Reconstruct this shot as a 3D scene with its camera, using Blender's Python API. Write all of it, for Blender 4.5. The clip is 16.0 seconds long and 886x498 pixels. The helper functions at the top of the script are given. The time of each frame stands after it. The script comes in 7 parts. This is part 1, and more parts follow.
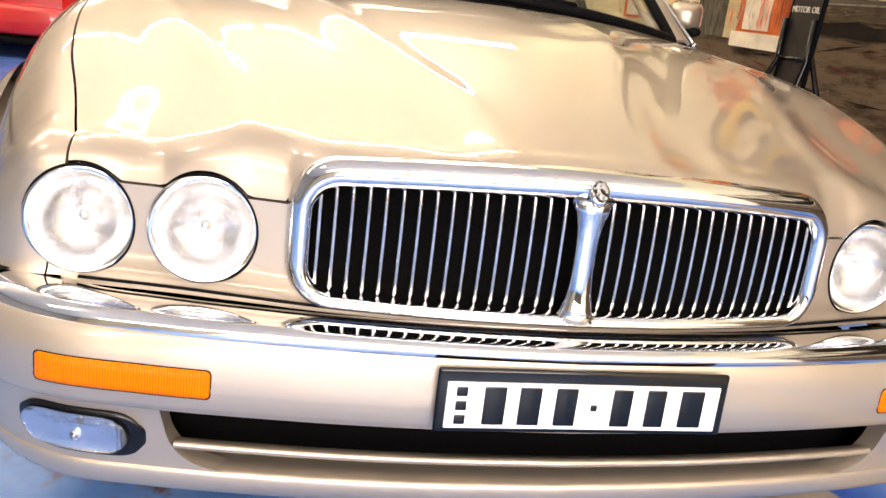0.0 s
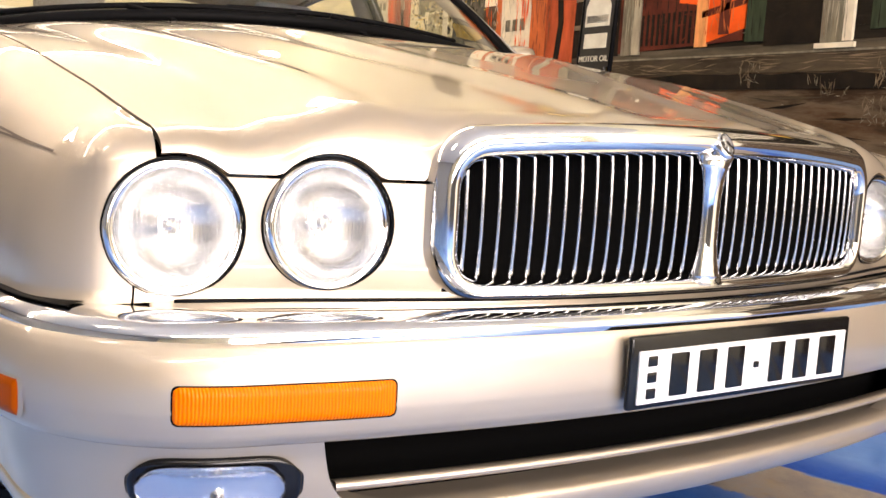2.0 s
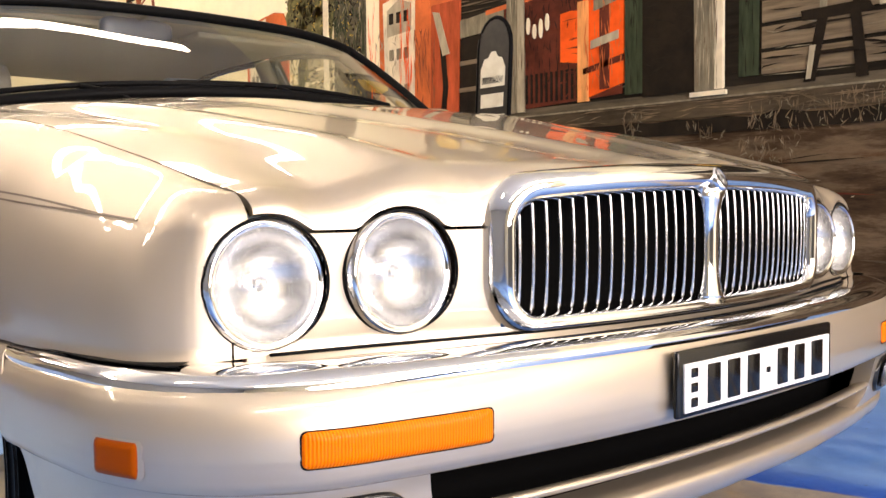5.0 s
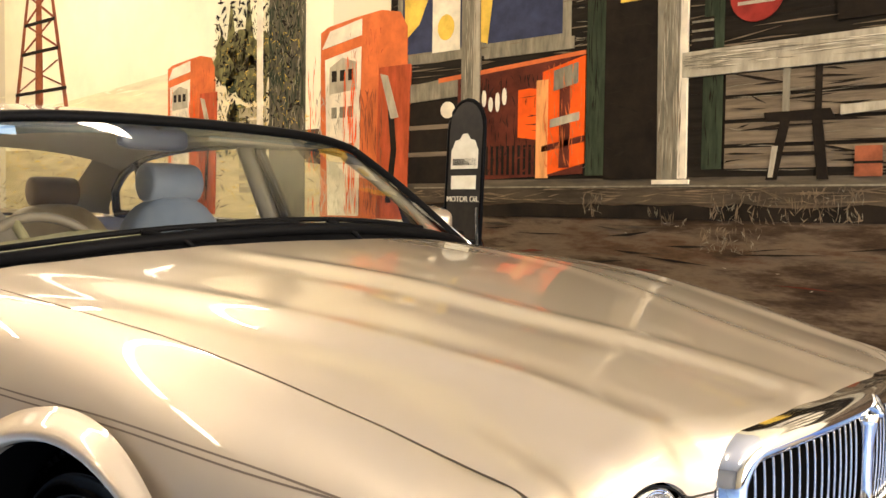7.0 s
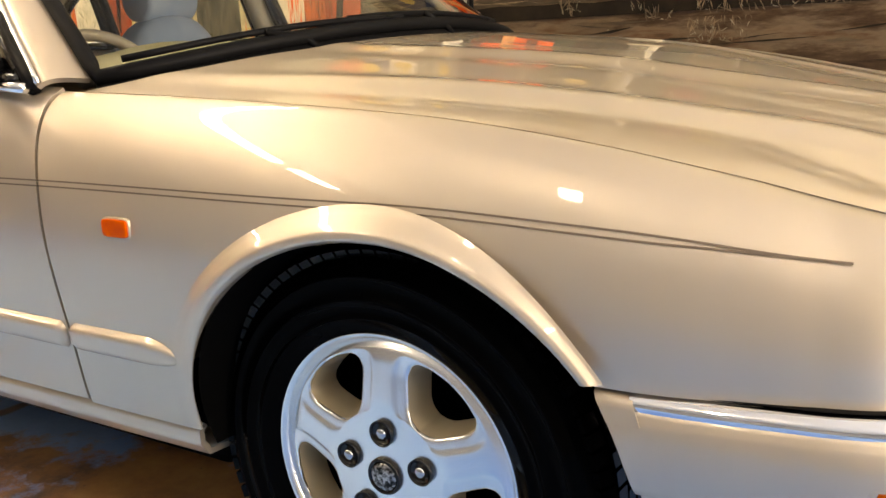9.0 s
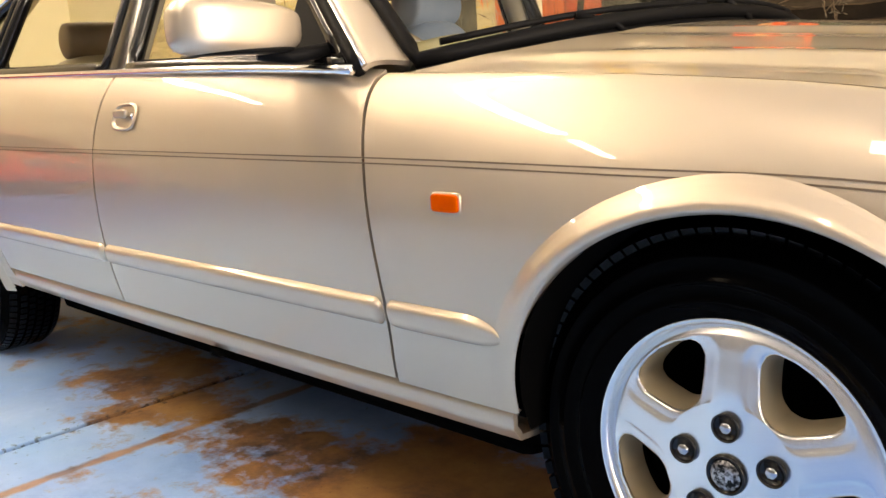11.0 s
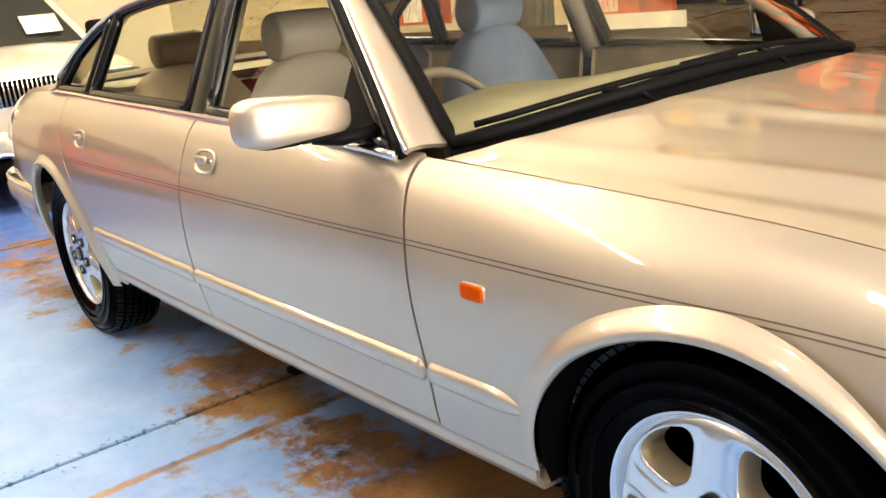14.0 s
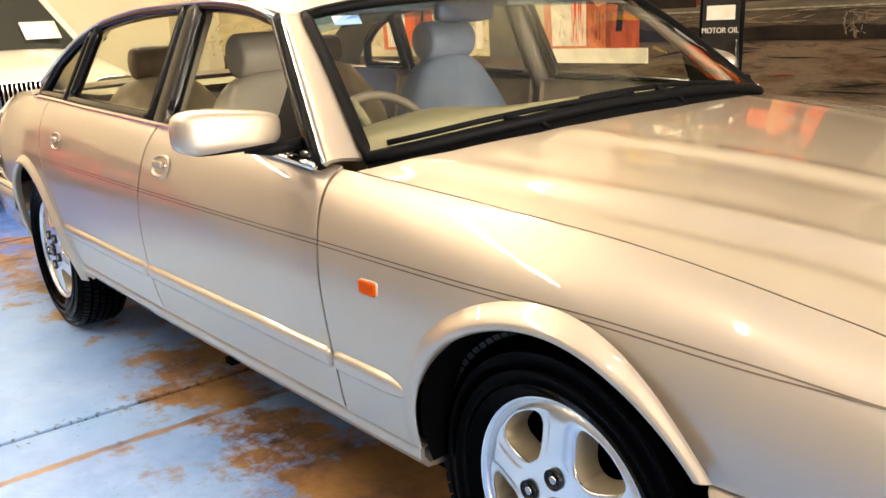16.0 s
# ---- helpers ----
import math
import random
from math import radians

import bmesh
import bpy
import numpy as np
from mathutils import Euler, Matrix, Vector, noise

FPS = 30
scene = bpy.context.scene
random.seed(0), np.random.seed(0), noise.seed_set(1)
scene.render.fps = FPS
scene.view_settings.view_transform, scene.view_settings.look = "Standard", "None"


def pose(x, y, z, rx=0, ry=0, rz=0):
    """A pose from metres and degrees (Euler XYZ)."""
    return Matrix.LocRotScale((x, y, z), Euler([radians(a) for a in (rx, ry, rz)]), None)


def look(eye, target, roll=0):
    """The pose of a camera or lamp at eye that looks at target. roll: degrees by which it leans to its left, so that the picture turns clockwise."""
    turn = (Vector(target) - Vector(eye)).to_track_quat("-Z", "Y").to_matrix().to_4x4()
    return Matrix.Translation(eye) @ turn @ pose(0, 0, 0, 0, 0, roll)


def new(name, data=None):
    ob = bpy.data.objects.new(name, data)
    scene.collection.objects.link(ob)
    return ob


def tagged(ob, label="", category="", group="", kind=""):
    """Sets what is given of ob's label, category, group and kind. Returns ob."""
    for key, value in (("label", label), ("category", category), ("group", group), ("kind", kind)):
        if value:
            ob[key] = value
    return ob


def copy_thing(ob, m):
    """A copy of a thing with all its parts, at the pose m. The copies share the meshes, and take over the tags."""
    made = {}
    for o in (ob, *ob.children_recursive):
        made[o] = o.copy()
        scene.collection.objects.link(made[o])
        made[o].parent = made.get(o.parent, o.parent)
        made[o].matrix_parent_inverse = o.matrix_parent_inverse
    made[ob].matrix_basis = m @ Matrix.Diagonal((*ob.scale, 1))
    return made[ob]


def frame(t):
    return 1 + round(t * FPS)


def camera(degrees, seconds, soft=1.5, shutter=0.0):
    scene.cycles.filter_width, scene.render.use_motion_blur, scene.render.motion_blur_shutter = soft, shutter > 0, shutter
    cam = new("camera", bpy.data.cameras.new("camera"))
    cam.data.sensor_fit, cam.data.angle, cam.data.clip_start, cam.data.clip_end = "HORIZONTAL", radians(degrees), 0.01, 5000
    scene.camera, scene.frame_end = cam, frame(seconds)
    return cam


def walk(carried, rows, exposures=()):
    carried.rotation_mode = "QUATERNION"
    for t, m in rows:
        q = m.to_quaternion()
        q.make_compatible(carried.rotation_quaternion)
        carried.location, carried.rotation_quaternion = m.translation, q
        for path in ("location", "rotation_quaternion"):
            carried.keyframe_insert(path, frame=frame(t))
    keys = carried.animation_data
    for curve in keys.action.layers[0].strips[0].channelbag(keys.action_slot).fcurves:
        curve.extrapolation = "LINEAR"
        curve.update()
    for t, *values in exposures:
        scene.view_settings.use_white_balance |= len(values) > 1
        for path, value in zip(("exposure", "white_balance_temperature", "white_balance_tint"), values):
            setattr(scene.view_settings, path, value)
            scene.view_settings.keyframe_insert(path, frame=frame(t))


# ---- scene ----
cam = camera(52.3, 16.0)
PATH = [
    (0, (1.887, -0.439, 0.952), (0.011, -0.006, 0.412), 6.9),
    (0.5, (1.816, -0.626, 0.924), (0.011, 0.054, 0.395), 7.8),
    (1, (1.74, -0.733, 0.875), (-0.022, 0.087, 0.405), 7.1),
    (1.5, (1.668, -0.834, 0.818), (-0.051, 0.118, 0.445), 5.8),
    (2, (1.623, -0.896, 0.736), (-0.066, 0.14, 0.47), 3.2),
    (2.5, (1.575, -0.958, 0.646), (-0.068, 0.174, 0.5), 0.2),
    (3, (1.542, -1.005, 0.597), (-0.052, 0.2, 0.515), -1.0),
    (3.5, (1.572, -1.015, 0.565), (-0.034, 0.176, 0.565), -2.0),
    (3.7, (1.58, -1.017, 0.555), (-0.03, 0.17, 0.584), -2.1),
    (5.8, (1.48, -1.183, 0.788), (0.009, 0.159, 0.6), 0.4),
    (6, (1.425, -1.178, 0.778), (-0.020, 0.197, 0.644), 0.0),
    (6.5, (1.42, -1.32, 0.924), (0.005, 0.088, 0.765), -0.3),
    (7, (1.222, -1.436, 1.022), (-0.1, 0.063, 0.928), 0.7),
    (7.5, (1.07, -1.539, 1.03), (-0.19, 0.005, 0.865), -1.7),
    (8, (0.94, -1.627, 1.012), (-0.255, -0.057, 0.686), -3.6),
    (8.3, (0.875, -1.657, 0.998), (-0.285, -0.077, 0.602), -3.6),
    (8.5, (0.821, -1.682, 0.985), (-0.306, -0.085, 0.563), -3.5),
    (9, (0.727, -1.734, 0.945), (-0.337, -0.106, 0.477), -3.2),
    (9.5, (0.605, -1.798, 0.865), (-0.428, -0.146, 0.413), -2.7),
    (9.8, (0.556, -1.791, 0.846), (-0.54, -0.188, 0.367), -4.3),
    (10, (0.537, -1.811, 0.859), (-0.591, -0.234, 0.368), -4.4),
    (10.2, (0.543, -1.803, 0.853), (-0.663, -0.276, 0.387), -4.9),
    (12.3, (0.542, -1.886, 1.043), (-0.955, -0.612, 0.672), -2.6),
    (12.5, (0.562, -1.888, 1.078), (-0.936, -0.623, 0.684), -3.4),
    (13, (0.612, -1.87, 1.134), (-0.893, -0.636, 0.673), -4.5),
    (13.5, (0.669, -1.844, 1.178), (-0.842, -0.647, 0.645), -5.6),
    (14, (0.717, -1.808, 1.182), (-0.805, -0.634, 0.631), -6.1),
    (14.5, (0.76, -1.777, 1.178), (-0.774, -0.613, 0.639), -5.7),
    (15, (0.805, -1.773, 1.182), (-0.731, -0.604, 0.657), -5.0),
    (15.5, (0.884, -1.78, 1.181), (-0.651, -0.604, 0.67), -4.3),
    (16, (1.007, -1.803, 1.19), (-0.519, -0.613, 0.687), -3.3),
]
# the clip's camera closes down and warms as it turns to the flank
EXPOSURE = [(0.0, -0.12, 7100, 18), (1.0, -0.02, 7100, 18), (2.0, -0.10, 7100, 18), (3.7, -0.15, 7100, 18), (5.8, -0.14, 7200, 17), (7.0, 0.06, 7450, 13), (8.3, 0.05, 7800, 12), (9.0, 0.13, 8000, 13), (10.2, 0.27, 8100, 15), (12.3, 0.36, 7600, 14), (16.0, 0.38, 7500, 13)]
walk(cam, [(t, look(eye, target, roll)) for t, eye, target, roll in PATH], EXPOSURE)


# ---- light and exposure ----
world = bpy.data.worlds.new("world")
scene.world = world
world.use_nodes = True
world.node_tree.nodes["Background"].inputs[0].default_value = (1.0, 0.9, 0.75, 1)
world.node_tree.nodes["Background"].inputs[1].default_value = 0.10


# daylight through the open roller door ahead of the car
sky_la = bpy.data.lights.new("door_daylight", "AREA")
sky_la.shape, sky_la.size, sky_la.size_y, sky_la.energy, sky_la.color = "RECTANGLE", 4.4, 2.4, 560, (1.0, 0.97, 0.95)
sky_ob = new("door_daylight", sky_la)
sky_ob.matrix_world = look((6.15, -0.25, 1.95), (0, -0.25, 1.2))

# ---- materials ----
def mat(name, color, rough=0.5, metal=0.0, coat=0.0, emit=None, strength=0.0, glass=0.0, ior=1.45):
    m = bpy.data.materials.new(name)
    m.use_nodes = True
    b = m.node_tree.nodes["Principled BSDF"]
    b.inputs["Base Color"].default_value = (*color, 1)
    b.inputs["Roughness"].default_value = rough
    b.inputs["Metallic"].default_value = metal
    b.inputs["Coat Weight"].default_value = coat
    b.inputs["Coat Roughness"].default_value = 0.03
    b.inputs["Transmission Weight"].default_value = glass
    b.inputs["IOR"].default_value = ior
    if emit:
        b.inputs["Emission Color"].default_value = (*emit, 1)
        b.inputs["Emission Strength"].default_value = strength
    return m


def nodes(m):
    return m.node_tree.nodes, m.node_tree.links, m.node_tree.nodes["Principled BSDF"]


def add_noise(m, scale, colors, stops, detail=6.0, rough=0.6, bump=0.0, bump_scale=0.0, stretch=(1, 1, 1), rough_range=None):
    """Colour from a noise of that many cycles a metre, with optional relief."""
    n, l, b = nodes(m)
    co = n.new("ShaderNodeTexCoord")
    mp = n.new("ShaderNodeMapping")
    mp.inputs["Scale"].default_value = stretch
    l.new(co.outputs["Object"], mp.inputs["Vector"])
    t = n.new("ShaderNodeTexNoise")
    t.inputs["Scale"].default_value = scale
    t.inputs["Detail"].default_value = detail
    t.inputs["Roughness"].default_value = rough
    l.new(mp.outputs[0], t.inputs["Vector"])
    r = n.new("ShaderNodeValToRGB")
    while len(r.color_ramp.elements) < len(colors):
        r.color_ramp.elements.new(0.5)
    for e, c, s in zip(r.color_ramp.elements, colors, stops):
        e.position, e.color = s, (*c, 1)
    l.new(t.outputs["Fac"], r.inputs[0])
    l.new(r.outputs[0], b.inputs["Base Color"])
    if rough_range:
        q = n.new("ShaderNodeMapRange")
        q.inputs["To Min"].default_value, q.inputs["To Max"].default_value = rough_range
        l.new(t.outputs["Fac"], q.inputs["Value"])
        l.new(q.outputs[0], b.inputs["Roughness"])
    if bump:
        t2 = n.new("ShaderNodeTexNoise")
        t2.inputs["Scale"].default_value = bump_scale
        t2.inputs["Detail"].default_value = 4
        l.new(mp.outputs[0], t2.inputs["Vector"])
        bp = n.new("ShaderNodeBump")
        bp.inputs["Strength"].default_value = bump
        bp.inputs["Distance"].default_value = 0.01
        l.new(t2.outputs["Fac"], bp.inputs["Height"])
        l.new(bp.outputs[0], b.inputs["Normal"])
    return r


PAINT = mat("champagne_paint", (0.52, 0.44, 0.345), 0.44, 0.73, 1.0)
CHROME = mat("chrome", (0.86, 0.86, 0.87), 0.06, 1.0)
BLACK = mat("black_rubber", (0.005, 0.005, 0.0055), 0.5)
GLOSS_BLACK = mat("gloss_black", (0.004, 0.004, 0.0045), 0.15)
# near-black without gloss: shade of recesses and undersides put into the colour
CAVITY_SHADE = mat("dark_cavity", (0.003, 0.003, 0.003), 0.9)
AMBER = mat("amber_lens", (0.80, 0.180, 0.0), 0.3, 0.0, 0.04)
AMBER.node_tree.nodes["Principled BSDF"].inputs["Specular IOR Level"].default_value = 0.15
MARKER = mat("smoked_amber_lens", (0.26, 0.045, 0.0), 0.35, 0.0, 0.0)
MARKER.node_tree.nodes["Principled BSDF"].inputs["Specular IOR Level"].default_value = 0.1
DEEP_AMBER = mat("deep_amber_lens", (0.70, 0.095, 0.0), 0.35, 0.0, 0.0)
DEEP_AMBER.node_tree.nodes["Principled BSDF"].inputs["Specular IOR Level"].default_value = 0.06
PIN = mat("brown_pinstripe", (0.13, 0.095, 0.068), 0.4)
TYRE = mat("tyre_rubber", (0.0012, 0.0012, 0.0013), 0.13)
TREAD = mat("tread_rubber", (0.0012, 0.0012, 0.0013), 0.16)
WHITE = mat("white_plate", (0.82, 0.82, 0.82), 0.35)
FLOOR = mat("worn_blue_floor_paint", (0.2, 0.35, 0.7), 0.35)
PLASTER = mat("cream_plaster", (0.72, 0.63, 0.44), 0.7)
DARK_WALL = mat("grey_painted_wall", (0.22, 0.225, 0.235), 0.6)
CEILING = mat("white_ceiling", (0.68, 0.66, 0.62), 0.8)
TUBE = mat("lamp_tube", (1, 1, 1), 0.5, emit=(1.0, 0.90, 0.73), strength=40)


PAINT.node_tree.nodes["Principled BSDF"].inputs["Coat Roughness"].default_value = 0.02
PAINT.node_tree.nodes["Principled BSDF"].inputs["Coat IOR"].default_value = 1.58
for m_, level in ((TYRE, 0.018), (TREAD, 0.12), (BLACK, 0.06), (CAVITY_SHADE, 0.0)):
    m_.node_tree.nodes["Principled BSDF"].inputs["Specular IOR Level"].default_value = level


# moulded ribs in the amber lenses
for m_ in (AMBER, DEEP_AMBER):
    n, l, b = nodes(m_)
    co, wv, bp, rp = n.new("ShaderNodeTexCoord"), n.new("ShaderNodeTexWave"), n.new("ShaderNodeBump"), n.new("ShaderNodeValToRGB")
    wv.bands_direction = "Y"
    wv.inputs["Scale"].default_value = 95
    wv.inputs["Distortion"].default_value = 1.2
    bp.inputs["Strength"].default_value, bp.inputs["Distance"].default_value = 0.3, 0.002
    base = b.inputs["Base Color"].default_value[:]
    rp.color_ramp.elements[0].color = (base[0] * 0.8, base[1] * 0.65, 0, 1)
    rp.color_ramp.elements[1].color = base
    l.new(co.outputs["Object"], wv.inputs["Vector"])
    l.new(wv.outputs["Fac"], bp.inputs["Height"])
    l.new(wv.outputs["Fac"], rp.inputs[0])
    l.new(rp.outputs[0], b.inputs["Base Color"])
    l.new(bp.outputs[0], b.inputs["Normal"])


# ---- geometry helpers ----
def curve(*pts):
    """A smooth curve through (x, y) pairs that never overshoots."""
    xs, ys = [p[0] for p in pts], [p[1] for p in pts]
    n = len(xs)
    d = [(ys[i + 1] - ys[i]) / (xs[i + 1] - xs[i]) for i in range(n - 1)]
    m = [d[0]] + [0 if d[i - 1] * d[i] <= 0 else 2 * d[i - 1] * d[i] / (d[i - 1] + d[i]) for i in range(1, n - 1)] + [d[-1]]

    def f(x):
        if x <= xs[0]:
            return ys[0] + m[0] * (x - xs[0])
        if x >= xs[-1]:
            return ys[-1] + m[-1] * (x - xs[-1])
        i = 0
        while x > xs[i + 1]:
            i += 1
        h = xs[i + 1] - xs[i]
        t = (x - xs[i]) / h
        return ((1 + 2 * t) * (1 - t) ** 2 * ys[i] + t * (1 - t) ** 2 * h * m[i]
                + t * t * (3 - 2 * t) * ys[i + 1] + t * t * (t - 1) * h * m[i + 1])
    return f


def smooth(a, b, x):
    t = min(1.0, max(0.0, (x - a) / (b - a)))
    return t * t * (3 - 2 * t)


def lerp(a, b, t):
    return a + (b - a) * t


def spline(pts, t):
    """Catmull-Rom through pts, t from 0 to 1 by length of chord."""
    pts = [Vector(p) for p in pts]
    cum = [0.0]
    for a, b in zip(pts, pts[1:]):
        cum.append(cum[-1] + (b - a).length)
    s = t * cum[-1]
    i = 0
    while i < len(pts) - 2 and s > cum[i + 1]:
        i += 1
    u = (s - cum[i]) / (cum[i + 1] - cum[i])
    p1, p2 = pts[i], pts[i + 1]
    p0 = pts[i - 1] if i else p1 * 2 - p2
    p3 = pts[i + 2] if i + 2 < len(pts) else p2 * 2 - p1
    h, h0, h1 = cum[i + 1] - cum[i], (p1 - p0).length, (p3 - p2).length
    m1 = ((p1 - p0) / h0 - (p2 - p0) / (h0 + h) + (p2 - p1) / h) * h
    m2 = ((p2 - p1) / h - (p3 - p1) / (h + h1) + (p3 - p2) / h1) * h
    return (p1 * (1 + 2 * u) * (1 - u) ** 2 + m1 * u * (1 - u) ** 2 + p2 * u * u * (3 - 2 * u) + m2 * u * u * (u - 1))


def place(name, me, material, parent, label="", flat=False):
    if not flat:
        me.polygons.foreach_set("use_smooth", [True] * len(me.polygons))
    if material:
        me.materials.append(material)
    ob = new(name, me)
    ob.parent = parent
    if label:
        tagged(ob, label=label)
    return ob


def part(name, bm, material, parent, label="", flat=False):
    """Links a bmesh as one mesh object under a thing or a part."""
    me = bpy.data.meshes.new(name)
    bmesh.ops.recalc_face_normals(bm, faces=bm.faces[:])
    bm.to_mesh(me)
    bm.free()
    return place(name, me, material, parent, label, flat)


def sheet(name, f, nu, nv, material, parent, label="", flange=0.0, keep=None, us=None, vs=None, mirror=False):
    """A panel over the unit square: f(u, v) gives its points. flange: its edges turn inwards by that much."""
    us = us or [i / nu for i in range(nu + 1)]
    vs = vs or [j / nv for j in range(nv + 1)]
    ku, kv = len(us), len(vs)
    pts = [[Vector(f(u, v)) for v in vs] for u in us]
    if mirror:
        pts = [[Vector((p.x, -p.y, p.z)) for p in r] for r in pts]
    verts = [p for r in pts for p in r]
    faces, kept = [], set()
    for i in range(ku - 1):
        for j in range(kv - 1):
            if keep and not keep((us[i] + us[i + 1]) / 2, (vs[j] + vs[j + 1]) / 2):
                continue
            q = (i * kv + j, (i + 1) * kv + j, (i + 1) * kv + j + 1, i * kv + j + 1)
            faces.append(q[::-1] if mirror else q)
            kept.add((i, j))
    if flange:
        rim = [(i, 0) for i in range(ku)] + [(ku - 1, j) for j in range(1, kv)] + [(i, kv - 1) for i in range(ku - 2, -1, -1)] + [(0, j) for j in range(kv - 2, 0, -1)]
        base = len(verts)
        inward = []
        for i, j in rim:
            a = pts[min(i + 1, ku - 1)][j] - pts[max(i - 1, 0)][j]
            b = pts[i][min(j + 1, kv - 1)] - pts[i][max(j - 1, 0)]
            n = a.cross(b)
            n = n.normalized() if n.length > 1e-12 else Vector((0, 0, 1))
            inward.append(n)
        vote = sum(n.dot(pts[i][j] - Vector((pts[i][j].x - 0.3 if pts[i][j].x > 0.6 else pts[i][j].x, 0, 0.55))) for n, (i, j) in zip(inward, rim))
        for n, (i, j) in zip(inward, rim):
            verts.append(pts[i][j] - n * (flange if vote > 0 else -flange))
        m = len(rim)
        for k in range(m):
            (i, j), (i2, j2) = rim[k], rim[(k + 1) % m]
            if (min(i, i2, ku - 2), min(j, j2, kv - 2)) not in kept:
                continue
            q = (i * kv + j, base + k, base + (k + 1) % m, i2 * kv + j2)
            faces.append(q[::-1] if mirror else q)
    me = bpy.data.meshes.new(name)
    me.from_pydata([tuple(v) for v in verts], [], faces)
    me.update()
    out = sum(q.area * q.normal.dot(q.center - Vector((q.center.x - 0.3 if q.center.x > 0.6 else q.center.x, 0, 0.55))) for q in me.polygons)
    if out < 0:
        me.flip_normals()
    ob = place(name, me, material, parent, label)
    if flange:
        me.set_sharp_from_angle(angle=radians(40))
    return ob


def box(bm, x0, x1, y0, y1, z0, z1, bevel=0.0):
    r = bmesh.ops.create_cube(bm, size=1.0, matrix=Matrix.Translation(((x0 + x1) / 2, (y0 + y1) / 2, (z0 + z1) / 2)) @ Matrix.Diagonal((x1 - x0, y1 - y0, z1 - z0, 1)))
    if bevel:
        es = list({e for v in r["verts"] for e in v.link_edges})
        bmesh.ops.bevel(bm, geom=es, offset=bevel, segments=2, affect="EDGES", profile=0.6)
    return bm


def boxed(x0, x1, y0, y1, z0, z1, bevel=0.0):
    return box(bmesh.new(), x0, x1, y0, y1, z0, z1, bevel)


def lathe(profile, steps, m, bm=None):
    """Turns (radius, height) pairs round the local z axis, placed by m."""
    bm = bm or bmesh.new()
    rings = []
    for r, h in profile:
        rings.append([bm.verts.new(m @ Vector((r * math.cos(2 * math.pi * k / steps), r * math.sin(2 * math.pi * k / steps), h))) for k in range(steps)])
    for a, b in zip(rings, rings[1:]):
        for k in range(steps):
            bm.faces.new((a[k], a[(k + 1) % steps], b[(k + 1) % steps], b[k]))
    return bm


def tube(path, radius, sides=8, bm=None, closed=False, squash=(1, 1)):
    """A round bar along a path of points."""
    bm = bm or bmesh.new()
    path = [Vector(p) for p in path]
    n = len(path)
    rings = []
    for i, p in enumerate(path):
        if closed:
            d = path[(i + 1) % n] - path[i - 1]
        else:
            d = path[min(i + 1, n - 1)] - path[max(i - 1, 0)]
        d.normalize()
        up = Vector((0, 0, 1)) if abs(d.z) < 0.95 else Vector((1, 0, 0))
        a = d.cross(up).normalized()
        b = a.cross(d)
        r = radius(i / max(1, n - 1)) if callable(radius) else radius
        rings.append([bm.verts.new(p + (a * math.cos(2 * math.pi * k / sides) * squash[0] + b * math.sin(2 * math.pi * k / sides) * squash[1]) * r) for k in range(sides)])
    for i in range(n if closed else n - 1):
        a, b = rings[i], rings[(i + 1) % n]
        for k in range(sides):
            bm.faces.new((a[k], a[(k + 1) % sides], b[(k + 1) % sides], b[k]))
    if not closed:
        bm.faces.new(rings[0][::-1])
        bm.faces.new(rings[-1])
    return bm


def empty(name, label, category, group="", kind="", at=(0, 0, 0)):
    ob = new(name)
    ob.location = at
    return tagged(ob, label, category, group, kind)


# ---- the room ----
WALL_Y = 2.31
ROOM = (-9.0, 6.0, -6.5, WALL_Y, 4.1)
LAMP_Z = 3.64
floor = part("floor", boxed(ROOM[0] - 0.2, ROOM[1] + 0.2, ROOM[2] - 0.2, ROOM[3] + 0.2, -0.2, -0.012), CAVITY_SHADE, None, flat=True)
tagged(floor, "concrete floor with worn blue paint and rusty brown patches", "floor", kind="structure")
# slabs with open joints across the bay
JOINTS = [-9.2, -7.85, -4.85, -1.83, 1.19, 4.21, 6.2]
for a, b in zip(JOINTS, JOINTS[1:]):
    for c, d in ((ROOM[2] - 0.2, -2.9), (-2.9, ROOM[3] + 0.2)):
        part("slab", boxed(a + 0.011, b - 0.011, c + 0.007, d - 0.007, -0.10, 0.0, 0.005), FLOOR, floor, flat=True)
DOOR_Y, DOOR_H = (-2.5, 2.0), 3.0
for wall_name, boxes, m in (("wall_north", [(ROOM[0], ROOM[1], WALL_Y, WALL_Y + 0.2, 0, ROOM[4])], PLASTER),
                            ("wall_south", [(ROOM[0], ROOM[1], ROOM[2] - 0.2, ROOM[2], 0, ROOM[4])], DARK_WALL),
                            ("wall_west", [(ROOM[0] - 0.2, ROOM[0], ROOM[2] - 0.2, ROOM[3] + 0.2, 0, ROOM[4])], PLASTER),
                            ("wall_east", [(ROOM[1], ROOM[1] + 0.2, ROOM[2] - 0.2, DOOR_Y[0], 0, ROOM[4]), (ROOM[1], ROOM[1] + 0.2, DOOR_Y[1], ROOM[3] + 0.2, 0, ROOM[4]), (ROOM[1], ROOM[1] + 0.2, DOOR_Y[0], DOOR_Y[1], DOOR_H, ROOM[4])], PLASTER)):
    bm = bmesh.new()
    for dims in boxes:
        box(bm, *dims)
    tagged(part(wall_name, bm, m, None, flat=True), "grey painted wall" if m is DARK_WALL else "cream painted plaster wall", "wall", kind="structure")
